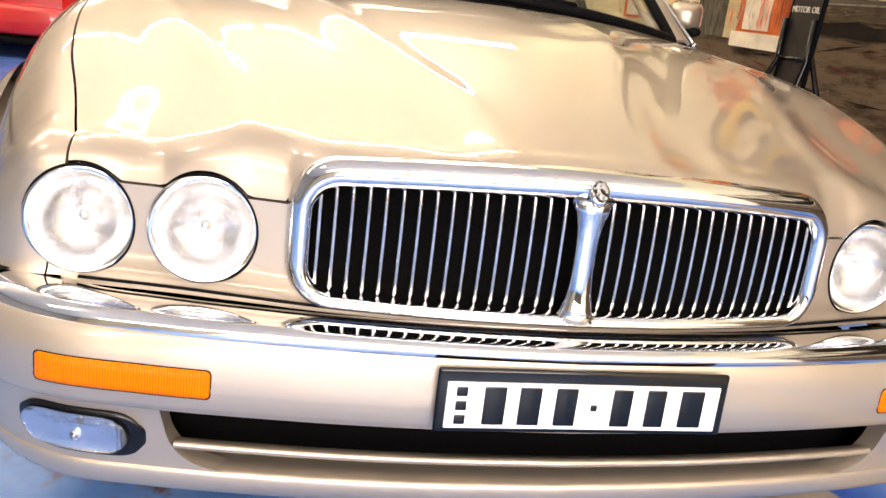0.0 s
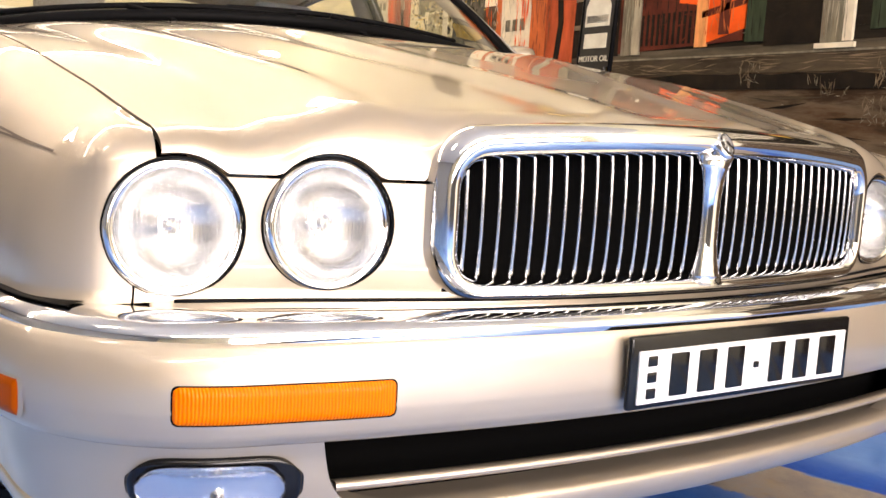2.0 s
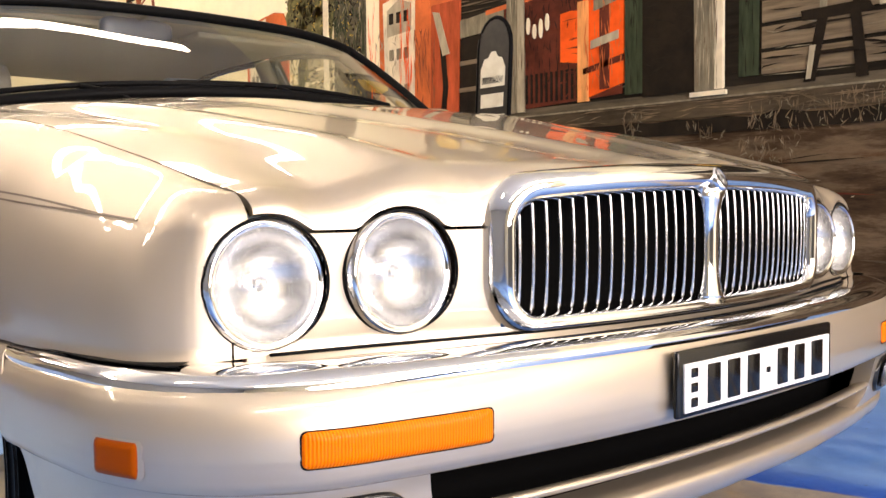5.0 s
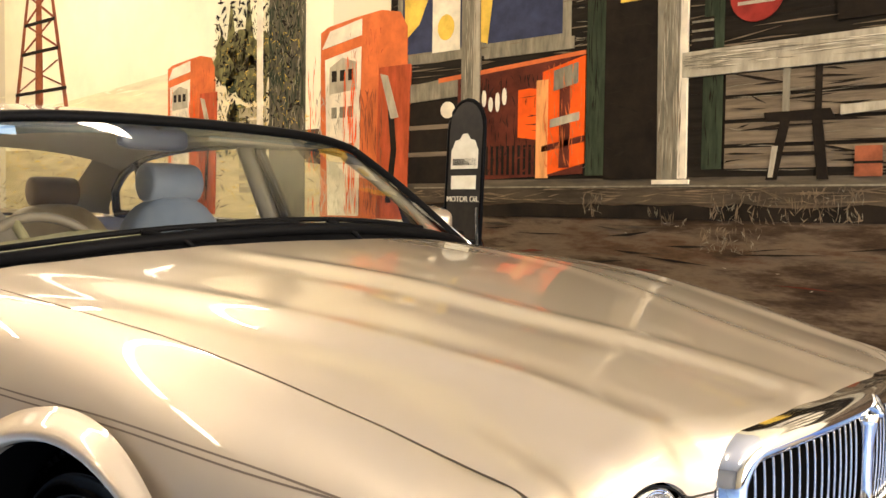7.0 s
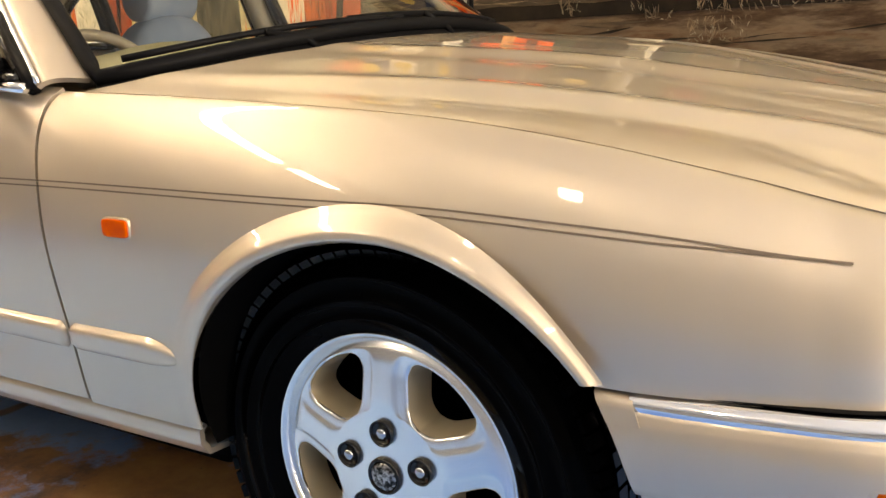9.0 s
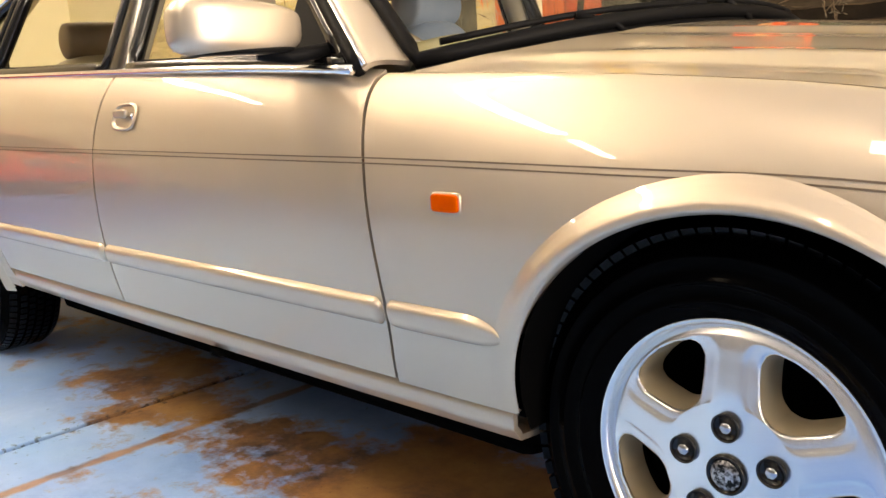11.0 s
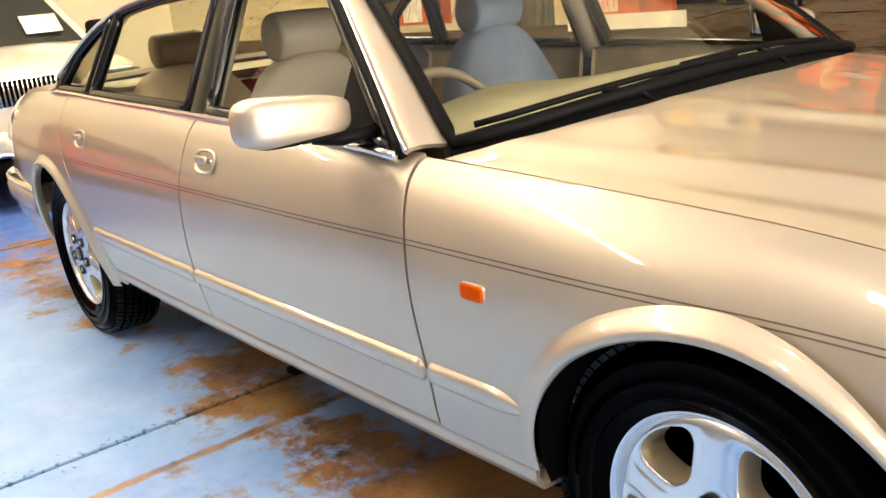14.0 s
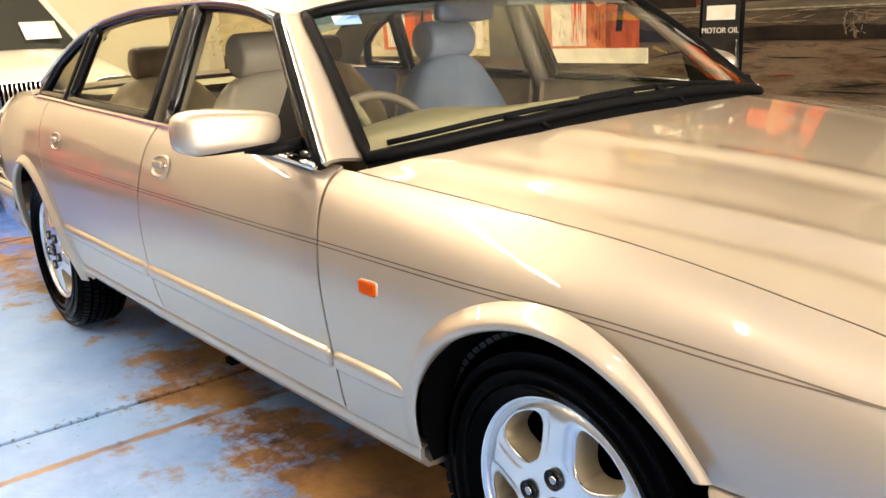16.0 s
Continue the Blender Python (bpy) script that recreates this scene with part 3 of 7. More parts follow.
rs = sheet("rear_screen", rear_screen, 20, 12, GLASS, car)
rs.visible_shadow = False
for side in (False, True):
    s = 1 if side else -1

    def a_pillar(u, v):
        p = Vector(screen(0.0, v)) + Vector((-0.012, -0.006, 0.0))
        x = lerp(-0.655, -1.045, v)
        z = lerp(0.893, win_top(-1.045) + 0.018, v)
        q = Vector((x, -pane_w(z), z))
        m = p.lerp(q, u)
        bulge = math.sin(math.pi * u) * 0.016
        return (m.x, m.y - bulge, m.z + bulge * 0.5)
    sheet("a_pillar", a_pillar, 8, 20, PAINT, car, flange=0.01, mirror=side)
    rail = [Vector(a_pillar(1.0, k / 16)) for k in range(17)]
    part("pillar_rubber", tube([(p.x - 0.004, -s * (p.y - 0.002), p.z - 0.002) for p in rail], 0.015, 8), BLACK, car)
    part("pillar_trim", tube([(p.x + 0.009, -s * (p.y - 0.003), p.z + 0.006) for p in rail], 0.005, 8), CHROME, car, "bright pillar trim")

    def c_pillar(u, v):
        x = lerp(-2.45, -2.95, v)
        z = max(win_top(x) + 0.02, 0.962) if x > -2.88 else 0.964
        q = Vector((x, -pane_w(z), z))
        p = Vector(rear_screen(0.0, 1 - v))
        m = q.lerp(p, u)
        m.z += 0.012 * math.sin(math.pi * u)
        return tuple(m)
    sheet("c_pillar", c_pillar, 12, 20, PAINT, car, mirror=side)

    def glass_sheet(x_front_low, x_front_top, x_rear_low, x_rear_top):
        def f(u, v):
            lo = lerp(x_front_low, x_rear_low, u)
            hi = lerp(x_front_top, x_rear_top, u)
            z = lerp(belt(lo) + 0.004, win_top(hi), v)
            return (lerp(lo, hi, v), -pane_w(z) + 0.012, z)
        return f
    for wname, dims in (("front_window", (-0.70, -1.06, -1.53, -1.55)), ("rear_window", (-1.665, -1.655, -2.46, -2.40)), ("quarter_window", (-2.51, -2.45, -2.82, -2.74))):
        gf = glass_sheet(*dims)
        g = sheet(wname, gf, 16, 10, SIDE_GLASS, car, mirror=side)
        g.visible_shadow = False
        rim = [gf(i / 16, 0) for i in range(17)] + [gf(1, j / 10) for j in range(1, 10)] + [gf(1 - i / 16, 1) for i in range(17)] + [gf(0, 1 - j / 10) for j in range(1, 10)]
        part("window_frame", tube([(p[0], -s * (p[1] - 0.004), p[2] + 0.004) for p in rim], 0.020, 8, closed=True), GLOSS_BLACK, g)

    def b_pillar(u, v):
        x = lerp(-1.535, -1.660, u)
        z = lerp(0.93, 1.246, v)
        return (x, -(pane_w(z) + 0.002 + 0.006 * math.cos((u - 0.5) * math.pi)), z)
    sheet("b_pillar", b_pillar, 8, 8, GLOSS_BLACK, car, flange=0.02, mirror=side)
    part("belt_trim", tube([(x, s * (pane_w(belt(x)) + 0.017), belt(x) + 0.001) for x in [-0.66 - i * 0.055 for i in range(41)]], 0.009, 8, squash=(1, 1)), CHROME, car, "chrome waist trim")
    part("roof_trim", tube([(x, s * (pane_w(win_top(x)) + 0.006), win_top(x) + 0.016) for x in [-1.05 - i * 0.045 for i in range(41)]], 0.007, 8), CHROME, car, "chrome drip rail")


def deck(u, v):
    a = lerp(-1, 1, u)
    x = lerp(-3.12 + 0.02 * a * a, -4.02, v)
    we = body_width(x) - 0.118
    zt = side_top(x)
    return (x, a * we, zt - 0.005 + 0.02 * (1 - a * a) - 0.05 * smooth(0.9, 1.0, v))


sheet("boot_lid", deck, 24, 24, PAINT, car, flange=0.02)


def tail(u, v):
    a = lerp(-1, 1, u)
    return (-4.02 - 0.05 * (1 - a * a), a * lerp(0.735, 0.60, v ** 3), lerp(0.35, 0.87, v))


sheet("tail_panel", tail, 24, 12, PAINT, car)

# ---- front bumper ----
BUMP = [(0.340, 0.861, 0), (0.55, 0.850, 0), (0.66, 0.833, 0), (0.735, 0.800, 0), (0.79, 0.752, 0), (0.832, 0.69, 0), (0.862, 0.56, 0), (0.880, 0.42, 0), (0.897, 0.22, 0), (0.904, 0.0, 0)]
BUMP_T = [spline(BUMP, i / 160) for i in range(161)]


def bump_at(s):
    a = min(max(s, 0), 1) * 160
    i = min(int(a), 159)
    p = BUMP_T[i].lerp(BUMP_T[i + 1], a - i)
    d = (BUMP_T[min(i + 2, 160)] - BUMP_T[max(i - 1, 0)]).normalized()
    return p, Vector((d.y, -d.x, 0))




def bumper_sweep(profile):
    """profile: a curve of (inset, z) over v; u runs right round the front."""
    n = len(profile) - 1

    def f(u, v):
        s = u * 2 if u <= 0.5 else 2 - u * 2
        p, nrm = bump_at(s)
        k = v * n
        i = min(int(k), n - 1)
        o, z = (lerp(profile[i][c], profile[i + 1][c], k - i) for c in (0, 1))
        q = p + nrm * o
        return (q.x + arch_edge(s, z), -q.y if u <= 0.5 else q.y, z)
    return f


def arch_edge(s, z):
    """Draws the bumper's ends onto the rim of the wheel opening."""
    return (ARCH_X + math.sqrt(ARCH_R ** 2 - (z - ARCH_Z) ** 2) + 0.004 - BUMP_T[0].x) * (1 - smooth(0.0, 0.09, s))


bumper = empty("front_bumper", "", "")
bumper.parent = car
top_f = bumper_sweep([(0.085, 0.5495), (0.050, 0.5540), (0.030, 0.5550), (0.014, 0.5530), (0.004, 0.5480), (0.0, 0.5410), (0.003, 0.534)])
S_CAP = next(i for i in range(161) if BUMP_T[i].x > 0.382) / 320
sheet("chrome_strip", lambda u, v: top_f(lerp(S_CAP, 1 - S_CAP, u), v), 180, 10, CHROME, bumper, "polished chrome bumper top")
cap_f = bumper_sweep([(0.085, 0.5505), (0.050, 0.5525), (0.022, 0.5515), (0.006, 0.5485), (-0.0012, 0.5425), (-0.0016, 0.534), (-0.0010, 0.518)])
for side in (False, True):
    sheet("strip_end_cap", lambda u, v: cap_f(lerp(0.0, S_CAP + 0.002, u), v), 8, 10, PAINT, bumper, "painted end cap", flange=0.002, mirror=side)
seal = bumper_sweep([(0.060, 0.5525), (0.016, 0.5535), (0.011, 0.5550), (0.014, 0.5565), (0.060, 0.5570)])
for side in (False, True):
    sheet("bumper_seal", lambda u, v: seal(lerp(S_CAP * 0.5, 0.17, u), v), 60, 6, BLACK, bumper, "black rubber seal", mirror=side)
sheet("bumper_cover", bumper_sweep([(0.012, 0.538), (0.003, 0.534), (0.000, 0.520), (-0.002, 0.47), (0.000, 0.455), (0.003, 0.442), (0.008, 0.434), (0.016, 0.430), (0.05, 0.428)]), 260, 24, PAINT, bumper, "painted bumper face")
low_inset = curve((0.335, 0.040), (0.375, 0.032), (0.41, 0.026), (0.432, 0.020))
open_w = curve((0.335, 0.455), (0.345, 0.492), (0.36, 0.516), (0.385, 0.532), (0.432, 0.543))


def bump_s(w):
    i = next(i for i in range(161) if BUMP_T[i].y <= w)
    a, b = BUMP_T[i - 1].y, BUMP_T[i].y
    return (i - 1 + (w - a) / (b - a)) / 160


def low_side(u, v):
    z = lerp(0.432, 0.335, v)
    s = lerp(0.0, bump_s(open_w(z)), u)
    p, nrm = bump_at(s)
    q = p + nrm * low_inset(z)
    return (q.x + arch_edge(s, z), -q.y, z)


for side in (False, True):
    sheet("bumper_corner", low_side, 90, 16, PAINT, bumper, flange=0.03, mirror=side)
sheet("bumper_lip", bumper_sweep([(0.09, 0.342), (0.05, 0.340), (0.038, 0.336), (0.037, 0.328), (0.040, 0.315), (0.048, 0.302), (0.065, 0.293), (0.11, 0.288)]), 200, 14, PAINT, bumper)
# near-black sheet that stands for the shade inside the intake
sheet("intake_cavity", bumper_sweep([(0.03, 0.428), (0.09, 0.42), (0.11, 0.38), (0.10, 0.34), (0.05, 0.336)]), 120, 8, CAVITY_SHADE, bumper)
# the painted blade across the intake
blade = bumper_sweep([(0.056, 0.374), (0.040, 0.379), (0.033, 0.379), (0.030, 0.375), (0.034, 0.369), (0.056, 0.367)])
S_BLADE = bump_s(0.524) / 2
sheet("intake_blade", lambda u, v: blade(lerp(S_BLADE, 1 - S_BLADE, u), v), 120, 10, PAINT, bumper, "painted intake blade")


def on_bumper(s0, s1, z0, z1, proud, inset=0.0, sign=-1, corner=0.034):
    """A rounded lens on the bumper between two places along it."""
    def f(u, v):
        p, nrm = bump_at(lerp(s0, s1, u))
        d = min(1.0, min(u, 1 - u) / corner)
        z = lerp(z0, z1, 0.5 + (v - 0.5) * (1 - 0.32 * (1 - math.sqrt(1 - (1 - d) ** 2))))
        e = min(u, 1 - u) * 12
        g = min(v, 1 - v) * 5
        rise = proud * min(1, e, g) ** 0.5
        q = p + nrm * (inset - rise)
        return (q.x, sign * q.y, z)
    return f


FOG_GLASS = mat("fog_glass", (1, 1, 1), 0.03, glass=1.0, ior=1.3)
REFLECTOR = mat("lamp_reflector", (0.85, 0.85, 0.86), 0.22, 1.0)
n, l, b = nodes(REFLECTOR)
co, vr, bp = n.new("ShaderNodeTexCoord"), n.new("ShaderNodeTexVoronoi"), n.new("ShaderNodeBump")
vr.inputs["Scale"].default_value = 150
bp.inputs["Strength"].default_value, bp.inputs["Distance"].default_value = 0.10, 0.003
l.new(co.outputs["Object"], vr.inputs["Vector"])
l.new(vr.outputs["Distance"], bp.inputs["Height"])
l.new(bp.outputs[0], b.inputs["Normal"])
n, l, b = nodes(FOG_GLASS)
co, wv, bp = n.new("ShaderNodeTexCoord"), n.new("ShaderNodeTexWave"), n.new("ShaderNodeBump")
wv.bands_direction = "Y"
wv.inputs["Scale"].default_value, wv.inputs["Distortion"].default_value = 45, 1.5
bp.inputs["Strength"].default_value, bp.inputs["Distance"].default_value = 0.18, 0.002
l.new(co.outputs["Object"], wv.inputs["Vector"])
l.new(wv.outputs["Fac"], bp.inputs["Height"])
l.new(bp.outputs[0], b.inputs["Normal"])


def lamp_patch(w0, w1, z0, z1, proud):
    """A rounded oblong on the lower bumper corner: u runs inwards, v up."""
    def f(u, v):
        a, t = -math.cos(math.pi * u), -math.cos(math.pi * v)
        w = lerp(w0, w1, 0.5 + 0.5 * a * (1 - 0.09 * t ** 4))
        z = lerp(z0, z1, 0.5 + 0.5 * t * (1 - 0.50 * abs(a) ** 7)) + 0.07 * (z1 - z0) * max(0.0, -a) ** 3 * (t < 0)
        p, nrm = bump_at(bump_s(w))
        g = p + nrm * (low_inset(max(z, 0.335)) - proud(max(abs(a), abs(t))))
        return (g.x, -g.y, z)
    return f


for side in (False, True):
    sheet("indicator", on_bumper(bump_s(0.692), bump_s(0.474), 0.459, 0.497, 0.0055, -0.0015), 150, 12, AMBER, bumper, "amber indicator lens", mirror=side)
    sheet("indicator_gasket", on_bumper(bump_s(0.6932), bump_s(0.4728), 0.4581, 0.4979, 0.0010, -0.0018), 150, 12, BLACK, bumper, mirror=side)
    sheet("side_marker", on_bumper(bump_s(0.8325), bump_s(0.809), 0.447, 0.486, 0.005, -0.001), 16, 10, MARKER, bumper, "amber marker lens", mirror=side)
    sheet("marker_gasket", on_bumper(bump_s(0.8345), bump_s(0.8065), 0.4455, 0.4875, 0.0012, -0.0015), 16, 10, PAINT, bumper, mirror=side)
    fog = sheet("fog_lamp", lamp_patch(0.742, 0.560, 0.3475, 0.418, lambda r: 0.006 * (1 - smooth(0.92, 1.0, r))), 36, 14, GLOSS_BLACK, bumper, "fog lamp in a black housing", mirror=side)
    sheet("fog_reflector", lamp_patch(0.729, 0.582, 0.3555, 0.411, lambda r: 0.007 + 0.003 * r ** 2), 48, 8, REFLECTOR, fog, mirror=side)
    fg = sheet("fog_lens", lamp_patch(0.731, 0.580, 0.3545, 0.412, lambda r: 0.019 - 0.010 * r ** 4), 48, 8, FOG_GLASS, fog, mirror=side)
    fg.visible_shadow = False
    part("fog_bulb", lathe([(0.0001, 0.010), (0.005, 0.008), (0.007, 0.0)], 12, Matrix.Translation((0.823, (1 if side else -1) * 0.645, 0.380)) @ pose(0, 0, 0, 0, 80, 0)), CHROME, fog)

# ---- the number plate: its characters are plain bars ----
plate = part("number_plate", boxed(0.908, 0.916, -0.196, 0.196, 0.444, 0.530, 0.004), GLOSS_BLACK, car, "black framed white number plate")
part("plate_face", boxed(0.914, 0.9185, -0.184, 0.184, 0.451, 0.513, 0.001), WHITE, plate)
for y, half in ((-0.122, 0.014), (-0.076, 0.014), (-0.028, 0.014), (0.010, 0.004), (0.048, 0.013), (0.095, 0.013), (0.146, 0.016)):
    part("plate_bar", boxed(0.9165, 0.9200, y - half, y + half, 0.457 if half > 0.01 else 0.478, 0.508 if half > 0.01 else 0.486, 0.001), GLOSS_BLACK, plate)
for z in (0.457, 0.476, 0.495):
    part("plate_bar", boxed(0.9165, 0.9200, -0.172, -0.158, z, z + 0.012, 0.001), GLOSS_BLACK, plate)

# ---- grille ----
grille = empty("grille", "", "")
grille.parent = car
GW, GZ0, GZ1 = 0.392, 0.557, 0.770
face_x = lambda w: nose_front(min(abs(w), 0.6)) + 0.012


def rounded(hw, z0, z1, r, steps=8, nseg=16):
    pts = []
    for cy, cz, a0 in ((hw - r, z1 - r, 90), (-hw + r, z1 - r, 180), (-hw + r, z0 + r, 270), (hw - r, z0 + r, 360)):
        c = [(cy + r * math.cos(radians(a0 - 90 + 90 * k / steps)), cz + r * math.sin(radians(a0 - 90 + 90 * k / steps))) for k in range(steps + 1)]
        pts.append(c)
    out = []
    for i in range(4):
        out += pts[i]
        a, b = pts[i][-1], pts[(i + 1) % 4][0]
        out += [(lerp(a[0], b[0], k / nseg), lerp(a[1], b[1], k / nseg)) for k in range(1, nseg)]
    return out


crown = lambda y, z: 0.020 * (y / GW) ** 2 * smooth(0.60, 0.74, z)


def frame_ring(outer, inner, prof, name, material, parent, label=""):
    """A ring between two outlines; prof: (mix, x) pairs across it."""
    bm = bmesh.new()
    rows = []
    for m, dx in prof:
        rows.append([bm.verts.new((face_x(lerp(o[0], q[0], m)) + dx, lerp(o[0], q[0], m), lerp(o[1], q[1], m) - crown(lerp(o[0], q[0], m), lerp(o[1], q[1], m)))) for o, q in zip(outer, inner)])
    n = len(outer)
    for a, b in zip(rows, rows[1:]):
        for k in range(n):
            bm.faces.new((a[k], a[(k + 1) % n], b[(k + 1) % n], b[k]))
    return part(name, bm, material, parent, label)


outer, inner = rounded(GW, GZ0, GZ1, 0.062), rounded(GW - 0.035, GZ0 + 0.022, GZ1 - 0.040, 0.032)
frame_ring(outer, inner, [(0, -0.06), (0, -0.01), (0.06, 0.004), (0.25, 0.014), (0.5, 0.018), (0.75, 0.014), (0.94, 0.006), (1, -0.004), (1, -0.05)], "grille_surround", CHROME, grille, "chrome grille surround")
# near-black sheet for the shade behind the vanes
sheet("grille_backing", lambda u, v: (face_x(lerp(-0.37, 0.37, u)) - 0.05, lerp(-0.37, 0.37, u), lerp(0.56, 0.75, v)), 20, 2, CAVITY_SHADE, grille)
part("centre_bar", tube([(face_x(0) + 0.003, 0, lerp(GZ0 + 0.012, GZ1 - 0.036, k / 10)) for k in range(11)], lambda t: 0.0155 + 0.014 * abs(2 * t - 1) ** 3, 14, squash=(1, 0.7)), CHROME, grille)
vane = bmesh.new()
tube([(-0.012 + 0.012 * math.sin(math.pi * k / 16) ** 0.35, 0, lerp(GZ0 + 0.006, GZ1 - 0.022, k / 16)) for k in range(17)], 0.0027, 8, bm=vane, squash=(1, 0.85))
vane_me = bpy.data.meshes.new("grille_vane")
vane.to_mesh(vane_me)
vane.free()
SATIN = mat("satin_chrome", (0.50, 0.50, 0.51), 0.20, 1.0)
vane_me.materials.append(SATIN)
vane_me.polygons.foreach_set("use_smooth", [True] * len(vane_me.polygons))
for sgn in (-1, 1):
    for k in range(16):
        y = sgn * (0.033 + k * 0.0210)
        v = new("grille_vane", vane_me)
        v.location = (face_x(y), y, 0)
        v.parent = grille
BADGE = mat("aged_badge", (0.2, 0.19, 0.18), 0.35, 0.8)
add_noise(BADGE, 140, [(0.015, 0.013, 0.012), (0.55, 0.54, 0.52)], [0.46, 0.58], bump=0.6, bump_scale=140)
badge_m = Matrix.Translation((face_x(0) + 0.015, 0, GZ1 - 0.024)) @ pose(0, 0, 0, 0, 62, 0) @ Matrix.Diagonal((0.95, 0.72, 0.8, 1))
badge = part("badge", lathe([(0.0155, 0.0085), (0.0180, 0.0075), (0.0200, 0.002), (0.0205, -0.008)], 28, badge_m), CHROME, grille, "small oval metal badge")
part("badge_face", lathe([(0.0001, 0.010), (0.006, 0.0098), (0.011, 0.0085), (0.0158, 0.007)], 20, badge_m), BADGE, badge)

# ---- headlights ----
LENS = mat("lamp_glass", (1, 1, 1), 0.10, glass=1.0, ior=1.22)
n, l, b = nodes(LENS)
co, wv, bp = n.new("ShaderNodeTexCoord"), n.new("ShaderNodeTexWave"), n.new("ShaderNodeBump")
wv.bands_direction, wv.wave_profile = "Y", "SIN"
wv.inputs["Scale"].default_value = 70
bp.inputs["Strength"].default_value, bp.inputs["Distance"].default_value = 0.28, 0.002
l.new(co.outputs["Object"], wv.inputs["Vector"])
l.new(wv.outputs["Fac"], bp.inputs["Height"])
l.new(bp.outputs[0], b.inputs["Normal"])
LAMP_BOWL = mat("lamp_bowl", (0.66, 0.66, 0.66), 0.22, 0.88)
for y, z, x in LAMPS:
    m = Matrix.Translation((x - 0.009, y, z - 0.001)) @ pose(0, 0, 0, 0, 87, math.degrees(math.atan2(y * 0.03, 1))) @ Matrix.Scale(1.11, 4)
    lamp = part("headlight", lathe([(0.062, -0.06), (0.062, 0.004), (0.0645, 0.0030), (0.0668, 0.0020), (0.0690, -0.002), (0.0690, -0.050)], 56, m), BLACK, car, "round headlight with clear fluted glass")
    part("bezel", lathe([(0.0580, 0.002), (0.0590, 0.0085), (0.0602, 0.0100), (0.0612, 0.0092), (0.0622, 0.0112), (0.0655, 0.0118), (0.0682, 0.0085), (0.0690, -0.01)], 56, m), CHROME, lamp, "bright metal bezel")
    part("reflector", lathe([(0.0605, 0.0), (0.051, -0.016), (0.034, -0.030), (0.013, -0.037), (0.0001, -0.038)], 48, m), LAMP_BOWL, lamp)
    part("bulb_shield", lathe([(0.0001, -0.012), (0.009, -0.014), (0.011, -0.022), (0.010, -0.036)], 20, m), LAMP_BOWL, lamp)
    ring = []
    for k in range(64):
        a = 2 * math.pi * k / 64
        yy, zz = y + 0.0728 * math.cos(a), z + 0.0728 * math.sin(a)
        w = abs(yy)
        ring.append(((nose_front(w) if w < 0.70 else max(q.x for q in NOSE_T if q.y >= w - 0.002)) + 0.001 - (0.006 * smooth(0.60, 0.555, zz) if w < 0.697 else 0.0), yy, zz))
    part("lamp_gasket", tube(ring, 0.0017, 8, closed=True), BLACK, lamp, "black rubber ring")
    g = part("lens", lathe([(0.0598, 0.007), (0.053, 0.014), (0.039, 0.019), (0.022, 0.023), (0.0001, 0.024)], 48, m), LENS, lamp)
    g.visible_shadow = False

# dark joints: under the nose, and between nose and wing below the lamps
part("nose_seal", tube([(nose_front(abs(w)) + 0.003, w, 0.5550) for w in [i * 0.0225 - 0.675 for i in range(61)]], 0.0021, 6), BLACK, car, "black rubber seal")
for s in (-1, 1):
    part("wing_seam", tube([(max(q.x for q in NOSE_T if q.y >= 0.712) + 0.0005, s * 0.716, z) for z in (0.552, 0.560, 0.568, 0.576)], 0.0013, 6), BLACK, car)

# ---- wheels ----
ALLOY = mat("machined_alloy", (0.78, 0.78, 0.78), 0.27, 1.0)
# turned on a lathe: its fine grooves run round the hub
n, l, b = nodes(ALLOY)
tg = n.new("ShaderNodeTangent")
tg.direction_type, tg.axis = "RADIAL", "Y"
b.inputs["Anisotropic"].default_value = 0.45
l.new(tg.outputs[0], b.inputs["Tangent"])
EMBLEM = mat("dark_emblem", (0.10, 0.10, 0.10), 0.3, 0.8)
add_noise(EMBLEM, 160, [(0.01, 0.01, 0.01), (0.5, 0.5, 0.5)], [0.45, 0.6])
POCKET = mat("gold_painted_alloy", (0.52, 0.43, 0.29), 0.40, 0.4)
face_h = curve((0.0, 0.0985), (0.05, 0.0980), (0.09, 0.0950), (0.13, 0.0895), (0.16, 0.0850), (0.185, 0.0820), (0.198, 0.0745))


hole_w = curve((0.0957, 0.0), (0.098, 0.010), (0.103, 0.019), (0.110, 0.027), (0.125, 0.038), (0.143, 0.0505), (0.162, 0.0605), (0.172, 0.061), (0.179, 0.054), (0.183, 0.040), (0.1848, 0.0))


def hole_half(r):
    """Half the angle of a window in the wheel at that radius, in degrees."""
    return math.degrees(max(0.0, hole_w(r)) / r) if 0.0957 < r < 0.1848 else 0.0


